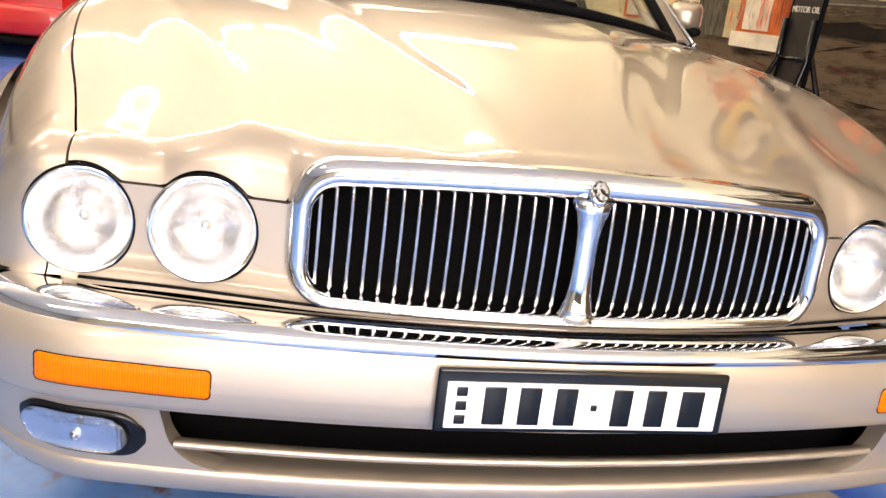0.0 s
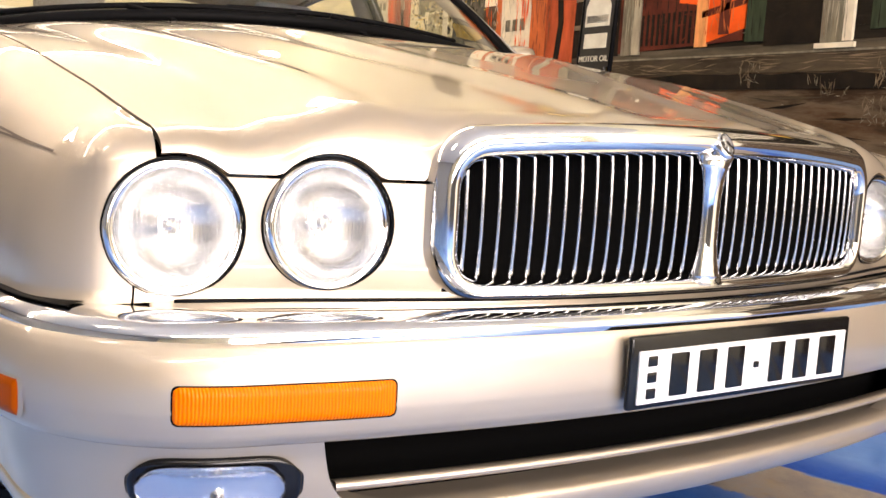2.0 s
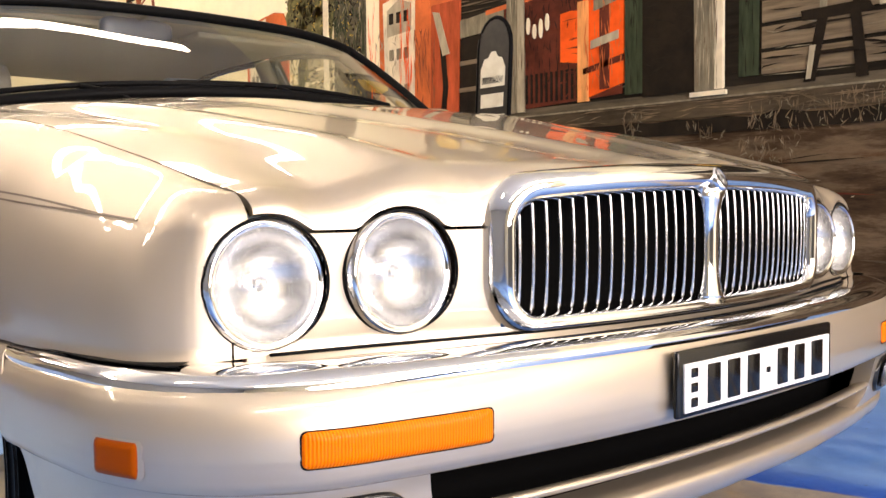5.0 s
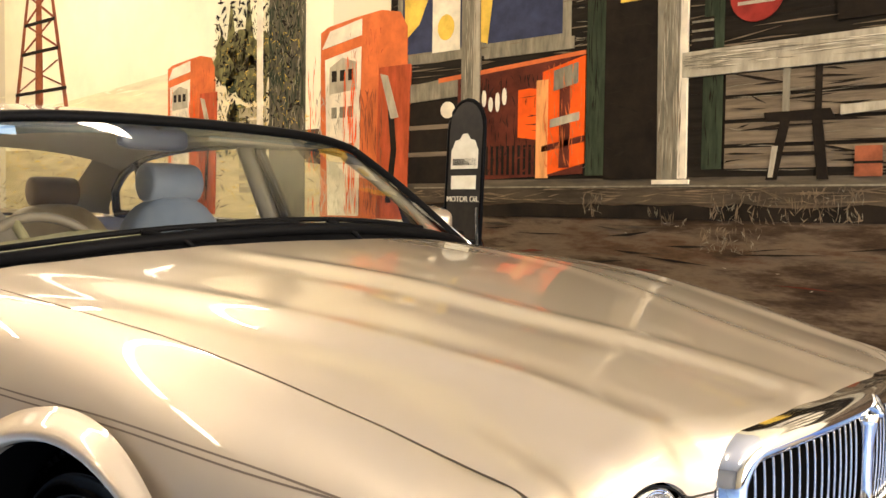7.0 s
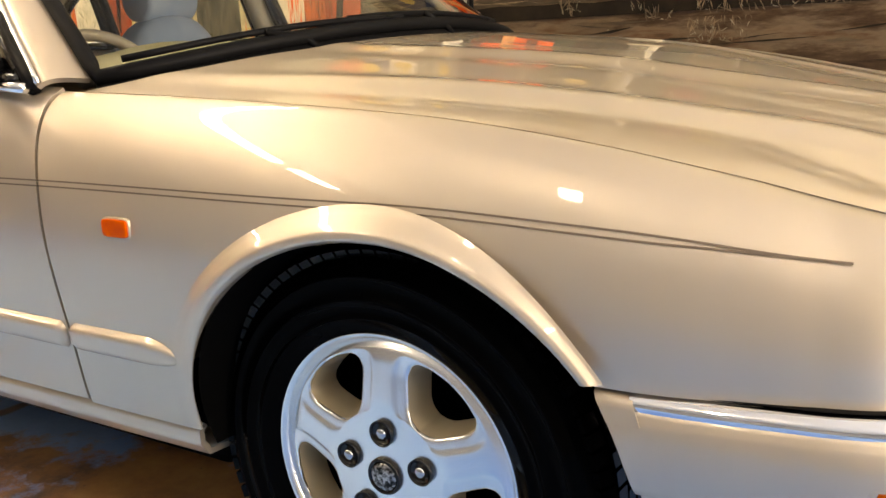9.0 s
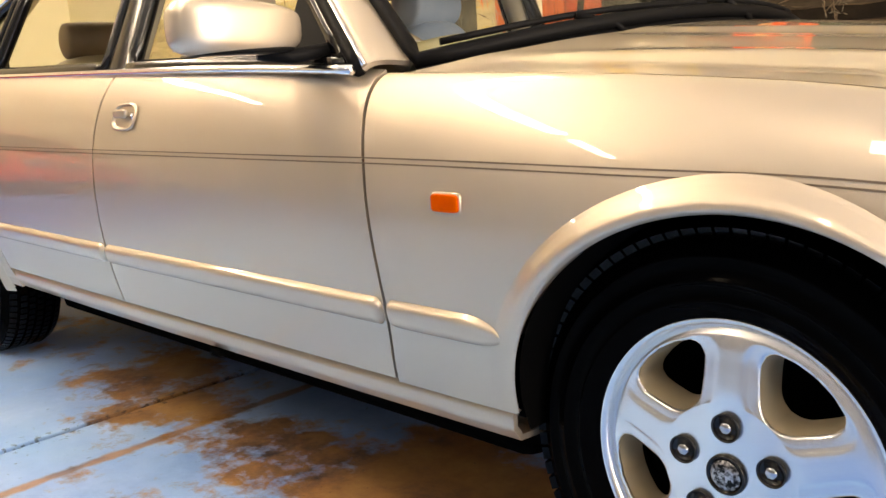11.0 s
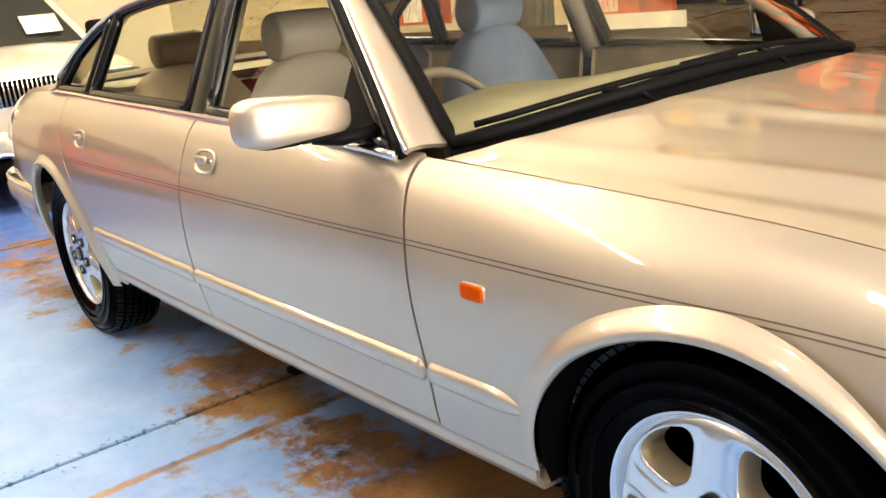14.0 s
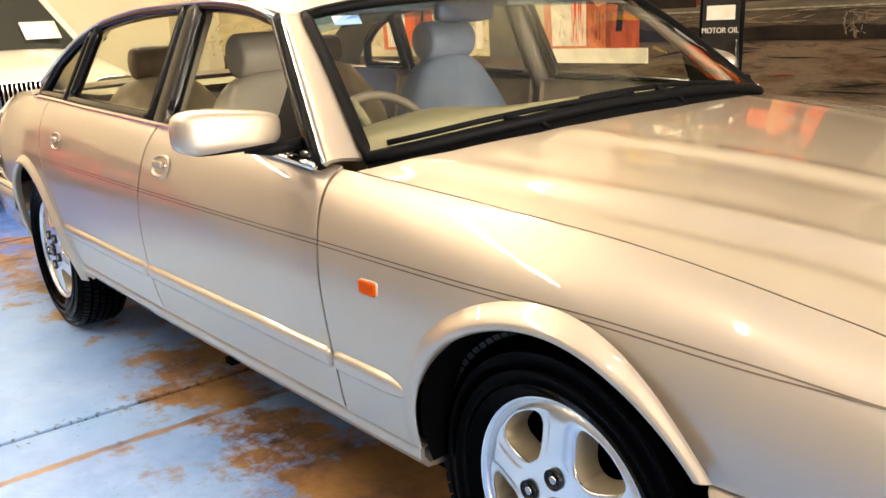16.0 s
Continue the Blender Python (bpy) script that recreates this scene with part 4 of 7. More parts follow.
def wheel(at):
    ob = empty("wheel", "", "", at=at)
    ob.parent = car
    m = pose(0, 0, 0, 90, 0, 0)
    tyre = part("tyre", lathe([(0.206, -0.09), (0.25, -0.104), (0.30, -0.098), (0.324, -0.082), (0.330, -0.056), (0.330, 0.050), (0.326, 0.068), (0.318, 0.081), (0.310, 0.089), (0.307, 0.0935), (0.296, 0.098), (0.2945, 0.1010), (0.291, 0.1015), (0.2895, 0.0995), (0.264, 0.105), (0.2625, 0.1065), (0.259, 0.1065), (0.2575, 0.1025), (0.238, 0.1015), (0.236, 0.1030), (0.233, 0.1030), (0.231, 0.1000), (0.218, 0.096), (0.206, 0.086)], 96, m), TYRE, ob, "black road tyre")
    bm = bmesh.new()
    for k in range(84):
        for row, (h, half) in enumerate(((-0.073, 0.012), (-0.042, 0.011), (-0.014, 0.010), (0.014, 0.010), (0.042, 0.011), (0.073, 0.012))):
            a = 2 * math.pi * (k + 0.5 * (row % 2)) / 84
            tilt = -0.40 * (h / 0.073) ** 3
            mm = m @ Matrix.Rotation(a, 4, "Z") @ Matrix.Translation((0.331 - (0.004 if abs(h) > 0.07 else 0), 0, h)) @ Matrix.Rotation(tilt, 4, "Y") @ Matrix.Diagonal((0.012, 0.0195, half * 2, 1))
            bmesh.ops.create_cube(bm, size=1.0, matrix=mm)
    tagged(part("tread", bm, TREAD, tyre, flat=True), kind="stuff")
    rim = part("rim", lathe([(0.205, -0.09), (0.200, -0.02), (0.197, 0.06), (0.1972, 0.074), (0.1995, 0.0815), (0.2035, 0.0865), (0.2075, 0.0885), (0.2095, 0.0870), (0.2095, 0.078)], 96, m), ALLOY, ob, "machined silver alloy rim")
    bm = bmesh.new()
    rs = [0.016, 0.03, 0.05, 0.07, 0.0945] + [lerp(0.0957, 0.1848, 0.5 - 0.5 * math.cos(math.pi * i / 16)) for i in range(17)] + [0.188, 0.193, 0.198]
    across = [-1, -0.975, -0.94, -0.86, -0.66, -0.57, -0.50, -0.43, -0.34, -0.17, 0, 0.17, 0.34, 0.43, 0.50, 0.57, 0.66, 0.86, 0.94, 0.975, 1]
    nt = len(across) - 1
    for sp in range(5):
        base = 90 + 72 * sp
        prev = None
        for r in rs:
            h = hole_half(r)
            row = []
            for t in range(nt + 1):
                q = across[t]
                a = radians(base + q * (36 - h))
                rib = -0.0032 * (1 - smooth(0.36, 0.64, abs(q))) * smooth(0.078, 0.115, r) * (1 - smooth(0.165, 0.192, r))
                row.append(bm.verts.new(m @ Vector((r * math.cos(a), r * math.sin(a), face_h(r) - rib - 0.0035 * (abs(q) ** 20 if h > 0 else 0)))))
            if prev:
                for t in range(nt):
                    bm.faces.new((prev[t], prev[t + 1], row[t + 1], row[t]))
            prev = row
        walls = bmesh.new()
        for sgn in (-1, 1):
            pw = None
            for r in rs[4:23]:
                h = hole_half(r)
                lip = []
                for f, dh in ((1.0, -0.0045), (0.95, -0.012), (0.90, -0.030), (0.88, -0.055)):
                    q, a = lerp(0.144, r, f), radians(base + 36 + sgn * h * f)
                    lip.append(walls.verts.new(m @ Vector((q * math.cos(a), q * math.sin(a), face_h(r) + dh))))
                if pw:
                    for k in range(3):
                        walls.faces.new((pw[k], pw[k + 1], lip[k + 1], lip[k]))
                pw = lip
        bmesh.ops.remove_doubles(walls, verts=walls.verts[:], dist=0.0008)
        part("pocket_wall", walls, POCKET, rim, "gold painted pocket wall")
    bmesh.ops.remove_doubles(bm, verts=bm.verts[:], dist=0.0003)
    face = part("spoke_face", bm, ALLOY, rim, "five broad machined spokes")
    # flat near-black disc in place of the shade behind the spokes
    part("brake_shade", lathe([(0.198, -0.02), (0.14, -0.03), (0.0001, -0.03)], 32, m), CAVITY_SHADE, rim)
    part("hub_cap", lathe([(0.0285, 0.094), (0.028, 0.103), (0.0265, 0.1055), (0.0245, 0.1055), (0.0235, 0.103), (0.0001, 0.104)], 32, m), GLOSS_BLACK, rim, "round black hub cap")
    part("hub_emblem", lathe([(0.0215, 0.1035), (0.017, 0.108), (0.011, 0.1075), (0.006, 0.110), (0.0001, 0.109)], 14, m), EMBLEM, rim)
    for k in range(5):
        a = radians(90 + 72 * k)
        mm = m @ Matrix.Translation((0.0655 * math.cos(a), 0.0655 * math.sin(a), 0.1000))
        part("nut_recess", lathe([(0.0190, -0.004), (0.0200, 0.0036), (0.0185, 0.0040), (0.0170, 0.0010), (0.0165, -0.001), (0.0001, -0.001)], 24, mm), GLOSS_BLACK, rim)
        part("wheel_nut", lathe([(0.0095, -0.002), (0.0090, 0.003), (0.007, 0.005), (0.0001, 0.0055)], 6, mm), SATIN, rim)
    return ob


first_wheel = wheel((0.0, -0.705, 0.335))
copy_thing(first_wheel, pose(-2.87, -0.733, 0.335, 0, 40, 0))
copy_thing(first_wheel, pose(0.0, 0.705, 0.335, 0, 0, 180))
copy_thing(first_wheel, pose(-2.87, 0.733, 0.335, 0, 0, 180))
part("underbody", boxed(-3.7, 0.16, -0.60, 0.60, 0.17, 0.34, 0.03), CAVITY_SHADE, car)
# hidden black box, sized to keep light off the ground under the sills
part("floor_pan", boxed(-2.46, -0.43, -0.69, 0.69, 0.19, 0.30, 0.03), CAVITY_SHADE, car)
part("axle_housing", boxed(-0.10, 0.10, -0.66, 0.66, 0.26, 0.42, 0.02), CAVITY_SHADE, car)

# ---- ceiling lamps ----
def strip_lamp(x, y, length, turn):
    ob = empty("ceiling_light", "white fluorescent strip light hung from the ceiling", "ceiling light", "ceiling lights", at=(x, y, LAMP_Z))
    ob.rotation_euler = (0, 0, radians(turn))
    part("tray", boxed(-length / 2, length / 2, -0.045, 0.045, 0.025, 0.06, 0.005), CEILING, ob)
    part("diffuser", boxed(-length / 2 + 0.005, length / 2 - 0.005, -0.085, 0.085, -0.02, 0.025, 0.014), TUBE, ob)
    for dx in (-0.3, 0.3):
        part("hanger", tube([(dx * length, 0, 0.05), (dx * length, 0, ROOM[4] - LAMP_Z)], 0.006, 6), CHROME, ob)
    return ob


for lx, row in ((-2.72, (0.62, -0.63, -1.88, -3.13, -4.75)), (-6.0, (-2.7, -1.35, 0.0, 1.35)), (3.4, (-2.7, -1.35, 0.0, 1.35))):
    for ly in row:
        strip_lamp(lx, ly, 1.24, 90)
strip_lamp(0.2, -2.62, 0.6, 90)

# ---- outside fittings of the car ----
LEATHER = mat("oatmeal_leather", (0.42, 0.33, 0.21), 0.5)
add_noise(LEATHER, 9, [(0.36, 0.28, 0.17), (0.48, 0.38, 0.25)], [0.35, 0.65], bump=0.15, bump_scale=160)
# the far seat's same hide, with bluish window light put into its colour
BLUE_LIT_LEATHER = mat("blue_grey_leather", (0.20, 0.25, 0.32), 0.5)
add_noise(BLUE_LIT_LEATHER, 9, [(0.17, 0.22, 0.30), (0.24, 0.29, 0.36)], [0.35, 0.65], bump=0.15, bump_scale=160)
DASH = mat("tan_dashboard", (0.34, 0.28, 0.16), 0.55)
add_noise(DASH, 12, [(0.25, 0.225, 0.125), (0.32, 0.285, 0.165)], [0.3, 0.7], bump=0.1, bump_scale=300)
TRIM = mat("dark_brown_trim", (0.035, 0.02, 0.012), 0.3)
HEADLINER = mat("beige_headliner", (0.30, 0.26, 0.20), 0.9)
# brown of the rear headrests, its darkness partly cabin shadow put into the colour
SHADED_BROWN_LEATHER = mat("brown_leather", (0.075, 0.045, 0.018), 0.5)
STONE_LEATHER = mat("stone_grey_leather", (0.33, 0.29, 0.235), 0.5)
add_noise(SHADED_BROWN_LEATHER, 9, [(0.11, 0.065, 0.03), (0.19, 0.12, 0.06)], [0.35, 0.65], bump=0.15, bump_scale=160)
RED_GLASS = mat("red_lens", (0.5, 0.02, 0.01), 0.12, coat=0.5)
PAPER = mat("white_paper", (0.85, 0.86, 0.88), 0.6)


# sewn pleats across the seats
for m_ in (LEATHER, BLUE_LIT_LEATHER, SHADED_BROWN_LEATHER):
    n, l, b = nodes(m_)
    co, wv, bp = n.new("ShaderNodeTexCoord"), n.new("ShaderNodeTexWave"), n.new("ShaderNodeBump")
    wv.bands_direction, wv.wave_profile = "Y", "SIN"
    wv.inputs["Scale"].default_value = 7
    bp.inputs["Strength"].default_value, bp.inputs["Distance"].default_value = 0.14, 0.006
    l.new(co.outputs["Object"], wv.inputs["Vector"])
    l.new(wv.outputs["Fac"], bp.inputs["Height"])
    l.new(b.inputs["Normal"].links[0].from_socket, bp.inputs["Normal"])
    l.new(bp.outputs[0], b.inputs["Normal"])


def blob(cx, cy, cz, hx, hy, hz, e1=0.5, e2=0.5, nu=28, nv=16, bm=None, bend=None):
    """A rounded block: a superellipsoid with half sizes hx, hy, hz."""
    bm = bm or bmesh.new()
    sp = lambda a, e: math.copysign(abs(a) ** e, a)
    rows = []
    for j in range(1, nv):
        ph = -math.pi / 2 + math.pi * j / nv
        row = []
        for i in range(nu):
            th = 2 * math.pi * i / nu
            p = Vector((hx * sp(math.cos(ph), e1) * sp(math.cos(th), e2), hy * sp(math.cos(ph), e1) * sp(math.sin(th), e2), hz * sp(math.sin(ph), e1)))
            if bend:
                p = bend(p)
            row.append(bm.verts.new(p + Vector((cx, cy, cz))))
        rows.append(row)
    for a, b in zip(rows, rows[1:]):
        for i in range(nu):
            bm.faces.new((a[i], a[(i + 1) % nu], b[(i + 1) % nu], b[i]))
    bm.faces.new(rows[0][::-1])
    bm.faces.new(rows[-1])
    return bm


for side in (False, True):
    s = 1 if side else -1
    # door mirror
    mir = part("door_mirror", blob(-0.808, s * 0.958, 0.974, 0.058, 0.122, 0.054, 0.55, 0.62, 36, 20,
               bend=lambda p: Vector((p.x * lerp(0.8, 1.0, (p.y * s + 0.118) / 0.236), p.y, p.z * (lerp(0.62, 1.08, (p.y * s + 0.118) / 0.236) if p.z > 0 else 0.88)))), PAINT, car, "painted door mirror housing")
    part("mirror_glass", boxed(-0.868, -0.861, min(s * 0.87, s * 1.05), max(s * 0.87, s * 1.05), 0.94, 1.005, 0.003), CHROME, mir)
    part("mirror_base", tube([(-0.81, s * 0.92, 0.932), (-0.785, s * 0.87, 0.922), (-0.765, s * 0.80, 0.930)], 0.020, 10, squash=(1, 0.7)), BLACK, mir)
    part("mirror_seam", blob(-0.808, s * 0.952, 0.9345, 0.046, 0.098, 0.007, 0.6, 0.6), BLACK, mir)
    tri = bmesh.new()
    tp = [(-0.69, 0.905), (-0.90, 0.915), (-0.90, 1.045)]
    vs = [tri.verts.new((x, s * (pane_w(z) + 0.004), z)) for x, z in tp] + [tri.verts.new((x, s * (pane_w(z) - 0.02), z)) for x, z in tp]
    tri.faces.new(vs[:3])
    tri.faces.new(vs[3:])
    for k in range(3):
        tri.faces.new((vs[k], vs[(k + 1) % 3], vs[3 + (k + 1) % 3], vs[3 + k]))
    part("mirror_triangle", tri, BLACK, car, flat=True)
    if side:
        # the far mirror is folded back
        mir.matrix_local = Matrix.Translation((-0.80, 0.86, 0)) @ pose(0, 0, 0, 0, 0, 62) @ Matrix.Translation((0.80, -0.86, 0))
    # handles
    for hx in (-1.43, -2.40):
        def cup(u, v, hx=hx):
            a = u * 2 * math.pi
            c, q = math.cos(a), math.sin(a)
            k = (abs(c) ** 3 + abs(q) ** 3) ** (-1 / 3)
            x, z = hx + 0.060 * v * k * c, 0.826 + 0.031 * v * k * q
            rise = 0.005 * math.exp(-((v - 0.88) / 0.10) ** 2) - 0.012 * (1 - smooth(0.5, 0.85, v))
            return (x, -(side_w(x, z) + rise + 0.002), z)
        h = sheet("door_handle", cup, 36, 14, PAINT, car, "painted lift-up handle in an oval cup", mirror=side)
        part("handle_flap", blob(hx - 0.006, s * (side_w(hx, 0.828) + 0.008), 0.833, 0.030, 0.007, 0.010, 0.5, 0.5), PAINT, h)
        part("lock_barrel", lathe([(0.008, 0.0), (0.008, 0.004), (0.0001, 0.005)], 12, Matrix.Translation((hx + 0.042, s * (side_w(hx, 0.826) + 0.001), 0.826)) @ pose(0, 0, 0, 90 if s < 0 else -90, 0, 0)), CHROME, h)
    # side repeater
    rw = side_w(-0.398, 0.688)
    rep_ob = part("side_repeater", blob(-0.398, s * (rw + 0.002), 0.688, 0.0285, 0.006, 0.0140, 0.35, 0.35), DEEP_AMBER, car, "small amber side repeater")
    part("repeater_gasket", blob(-0.398, s * (rw - 0.001), 0.688, 0.0305, 0.005, 0.0162, 0.35, 0.35), PAINT, rep_ob)
    # tail lamp and rear bumper corner
    part("tail_lamp", blob(-4.01, s * 0.60, 0.72, 0.05, 0.09, 0.09, 0.4, 0.5), RED_GLASS, car)
    # jacking pad marks under the sill
    part("jack_pad", boxed(-1.24, -1.20, min(s * 0.80, s * 0.842), max(s * 0.80, s * 0.842), 0.285, 0.303, 0.004), CAVITY_SHADE, car)

rear_b = empty("rear_bumper", "", "")
rear_b.parent = car
RB = [(-3.22, 0.868, 0), (-3.6, 0.845, 0), (-3.9, 0.80, 0), (-4.08, 0.70, 0), (-4.14, 0.45, 0), (-4.15, 0.0, 0)]


def rear_sweep(profile):
    n = len(profile) - 1

    def f(u, v):
        t = u * 2 if u <= 0.5 else 2 - u * 2
        p = spline(RB, t)
        d = (spline(RB, min(t + 0.01, 1)) - spline(RB, max(t - 0.01, 0))).normalized()
        nrm = Vector((-d.y, d.x, 0))
        k = v * n
        i = min(int(k), n - 1)
        o, z = (lerp(profile[i][c], profile[i + 1][c], k - i) for c in (0, 1))
        q = p + nrm * o
        return (q.x, -q.y if u <= 0.5 else q.y, z)
    return f


sheet("rear_chrome", rear_sweep([(0.06, 0.575), (0.01, 0.57), (0.0, 0.555), (0.004, 0.545)]), 60, 6, CHROME, rear_b)
sheet("rear_cover", rear_sweep([(0.01, 0.546), (0.0, 0.53), (0.0, 0.47), (0.02, 0.44), (0.04, 0.36), (0.09, 0.31)]), 60, 10, PAINT, rear_b)

# scuttle and wipers
sheet("scuttle", lambda u, v: (lambda a: (lerp(hood_rear(abs(a) * 0.76) + 0.004, SCREEN_BASE(abs(a) * 0.735) - 0.01, v), a * lerp(0.765, 0.735, v), lerp(hood_z(hood_rear(abs(a) * 0.76), a * 0.76) - 0.012, screen(u, 0)[2] - 0.004, v) - 0.012 * math.sin(math.pi * v)))(lerp(-1, 1, u)), 60, 8, BLACK, car, "black scuttle panel")
for pv, tip in (((-0.455, -0.34), 0.115), ((-0.415, 0.12), 0.600)):
    a0 = (tip, 0.035)
    base = Vector((hood_rear(abs(pv[1])) - 0.045, pv[1], hood_z(hood_rear(abs(pv[1])), pv[1]) - 0.018))
    w0, w1 = (pv[1] - 0.36, pv[1] + 0.26)
    on_glass = lambda y, v: Vector(screen(0.5 + y / 1.47, v)) + Vector((0.010, 0, 0.010))
    wp = part("wiper", tube([on_glass(lerp(w0, w1, k / 12), 0.016 + 0.010 * math.sin(math.pi * k / 12) + 0.022 * (1 - k / 12)) for k in range(13)], 0.007, 6), BLACK, car, "black wiper blade")
    part("wiper_arm", tube([base, base.lerp(on_glass(pv[1] - 0.05, 0.03), 0.5) + Vector((0, 0, 0.002)), on_glass(lerp(w0, w1, 0.40), 0.026) + Vector((0.002, 0, 0.002))], 0.008, 6), BLACK, wp)
    part("wiper_pivot", lathe([(0.014, -0.02), (0.014, 0.006), (0.009, 0.010), (0.0001, 0.011)], 12, Matrix.Translation(base)), BLACK, wp)

# ---- inside the car ----
sheet("dashboard", lambda u, v: (lambda a: (lerp(SCREEN_BASE(abs(a) * 0.70) - 0.015, -0.93 + 0.02 * a * a, v), a * 0.70, lerp(screen(u, 0)[2] - 0.012, 0.915, v) + 0.02 * math.sin(math.pi * v) + 0.03 * math.exp(-((a + 0.52) / 0.25) ** 2) * smooth(0.5, 0.9, v) - 0.25 * smooth(0.93, 1.0, v) ** 2))(lerp(-1, 1, u)), 40, 30, DASH, car, "tan padded dashboard")
part("veneer_panel", boxed(-0.985, -0.945, -0.66, 0.66, 0.70, 0.86, 0.01), TRIM, car, "dark wooden fascia")
WHEEL_HIDE = mat("worn_wheel_leather", (0.17, 0.14, 0.10), 0.5)
sw = part("steering_wheel", tube([Matrix.Translation((-1.03, -0.38, 0.815)) @ pose(0, 0, 0, 0, 65, 0) @ Vector((0.185 * math.cos(2 * math.pi * k / 40), 0.185 * math.sin(2 * math.pi * k / 40), 0)) for k in range(40)], 0.014, 10, closed=True), WHEEL_HIDE, car, "dark tan steering wheel")
part("wheel_boss", blob(-1.02, -0.38, 0.82, 0.03, 0.08, 0.06, 0.6, 0.6), DASH, sw)
for ang in (90, 200, 340):
    mm = Matrix.Translation((-1.03, -0.38, 0.815)) @ pose(0, 0, 0, 0, 65, 0)
    part("spoke", tube([mm @ Vector((0.05 * math.cos(radians(ang)), 0.05 * math.sin(radians(ang)), 0)), mm @ Vector((0.182 * math.cos(radians(ang)), 0.182 * math.sin(radians(ang)), 0))], 0.014, 8), DASH, sw)


def seat(x, y, z, wide, leather, rear=False):
    lean = 0.30
    st = part("rear_seat" if rear else "front_seat", blob(x - 0.02, y, z - 0.25, 0.085, wide, 0.31, 0.6, 0.45, 36, 24,
              bend=lambda p: Vector((p.x - lean * p.z + 0.03 * math.cos(p.y / wide * 2.6), p.y * (1 - 0.22 * smooth(0.05, 0.3, p.z)), p.z - 0.03 * (p.y / wide) ** 2))), leather, car, "leather car seat")
    part("cushion", blob(x + 0.30, y, z - 0.56, 0.28, wide, 0.10, 0.5, 0.4, 30, 14), leather, st)
    hr, hl = (0.064, 0.098) if rear else (0.071, 0.104)
    part("headrest", lathe([(0.0001, -hl), (hr * 0.80, -hl), (hr * 0.94, -hl + 0.004), (hr, -hl + 0.014), (hr * 1.03, 0.0), (hr, hl - 0.014), (hr * 0.94, hl - 0.004), (hr * 0.80, hl), (0.0001, hl)], 28, Matrix.Translation((x - 0.115, y, z + 0.110)) @ pose(0, 0, 0, 90, 0, 0)), SHADED_BROWN_LEATHER if rear else leather, st, "brown padded headrest" if rear else "padded headrest")
    for dy in (-0.06, 0.06):
        part("headrest_post", tube([(x - 0.105, y + dy, z - 0.02), (x - 0.115, y + dy, z + 0.08)], 0.006, 8), CHROME, st)
    return st


seat(-1.60, -0.38, 0.985, 0.25, STONE_LEATHER)
seat(-1.60, 0.38, 0.985, 0.25, BLUE_LIT_LEATHER)
seat(-2.52, -0.38, 0.955, 0.30, LEATHER, True)
seat(-2.52, 0.38, 0.955, 0.30, LEATHER, True)
sheet("parcel_shelf", lambda u, v: (lerp(-2.66, -3.14, u), lerp(-0.62, 0.62, v), 0.955), 2, 2, DASH, car)
part("cabin_floor", boxed(-2.7, -0.6, -0.74, 0.74, 0.345, 0.40, 0.02), TRIM, car)
sheet("headliner", lambda u, v: (lambda p: (p[0], p[1] * 0.97, p[2] - 0.022))(roof(u, 0.015 + 0.97 * v)), 24, 24, HEADLINER, car)
for side in (False, True):
    for x0, x1 in ((-0.68, -1.57), (-1.63, -2.55)):
        sheet("door_card", lambda u, v, x0=x0, x1=x1: (lerp(x0, x1, u), -(side_w(lerp(x0, x1, u), 0.9) - 0.075 - 0.03 * math.sin(math.pi * v)), lerp(0.42, 0.918, v)), 12, 12, LEATHER, car, "oatmeal door lining", flange=0.02, mirror=side)
    s = 1 if side else -1
    part("pillar_lining", tube([(-1.60, s * (pane_w(0.9) - 0.035), 0.9), (-1.60, s * (pane_w(1.24) - 0.03), 1.24)], 0.035, 10), HEADLINER, car)
    part("a_pillar_lining", tube([Vector(screen(0.0 if s < 0 else 1.0, v)) + Vector((-0.04, -s * 0.01, -0.012)) for v in (0.02, 0.35, 0.7, 0.98)], 0.018, 8), HEADLINER, car)
    part("sun_visor", boxed(-1.20, -1.05, min(s * 0.10, s * 0.52), max(s * 0.10, s * 0.52), 1.205, 1.222, 0.006), HEADLINER, car)
MIRROR_CASE = mat("blue_black_plastic", (0.012, 0.022, 0.05), 0.3)
im = part("rear_view_mirror", blob(-1.005, -0.11, 1.196, 0.020, 0.105, 0.032, 0.5, 0.5), MIRROR_CASE, car, "black interior mirror")
part("mirror_stalk", tube([(-0.995, -0.11, 1.222), (-0.97, -0.08, 1.246)], 0.008, 8), BLACK, im)
tk = Vector(screen(0.075, 0.90))
part("windscreen_sticker", boxed(-0.002, 0.002, -0.035, 0.035, -0.016, 0.016, 0.001), PAPER, car, "small white sticker inside the glass").matrix_local = look(tk + Vector((-0.012, 0, -0.006)), tk + Vector((0.4, -0.1, 0.5))) @ pose(0, 0, 0, 0, 90, 90)

# ---- the nose: drawn back at its corners and let down over the wheels ----
def nose_set(p):
    k = smooth(0.30, 0.64, p.x)
    w = abs(p.y)
    corner, upper = min(1.0, w / 0.68) ** 2, smooth(0.50, 0.57, p.z)
    tuck = lerp(0.014, 0.028, upper) * min(1.0, max(0.0, (w - 0.32) / 0.34))
    return Vector((p.x - k * (0.018 + lerp(0.014, 0.042, upper) * corner), math.copysign(w - smooth(-0.20, 0.64, p.x) * tuck, p.y), p.z - 0.014 * smooth(0.05, 0.45, p.x)))


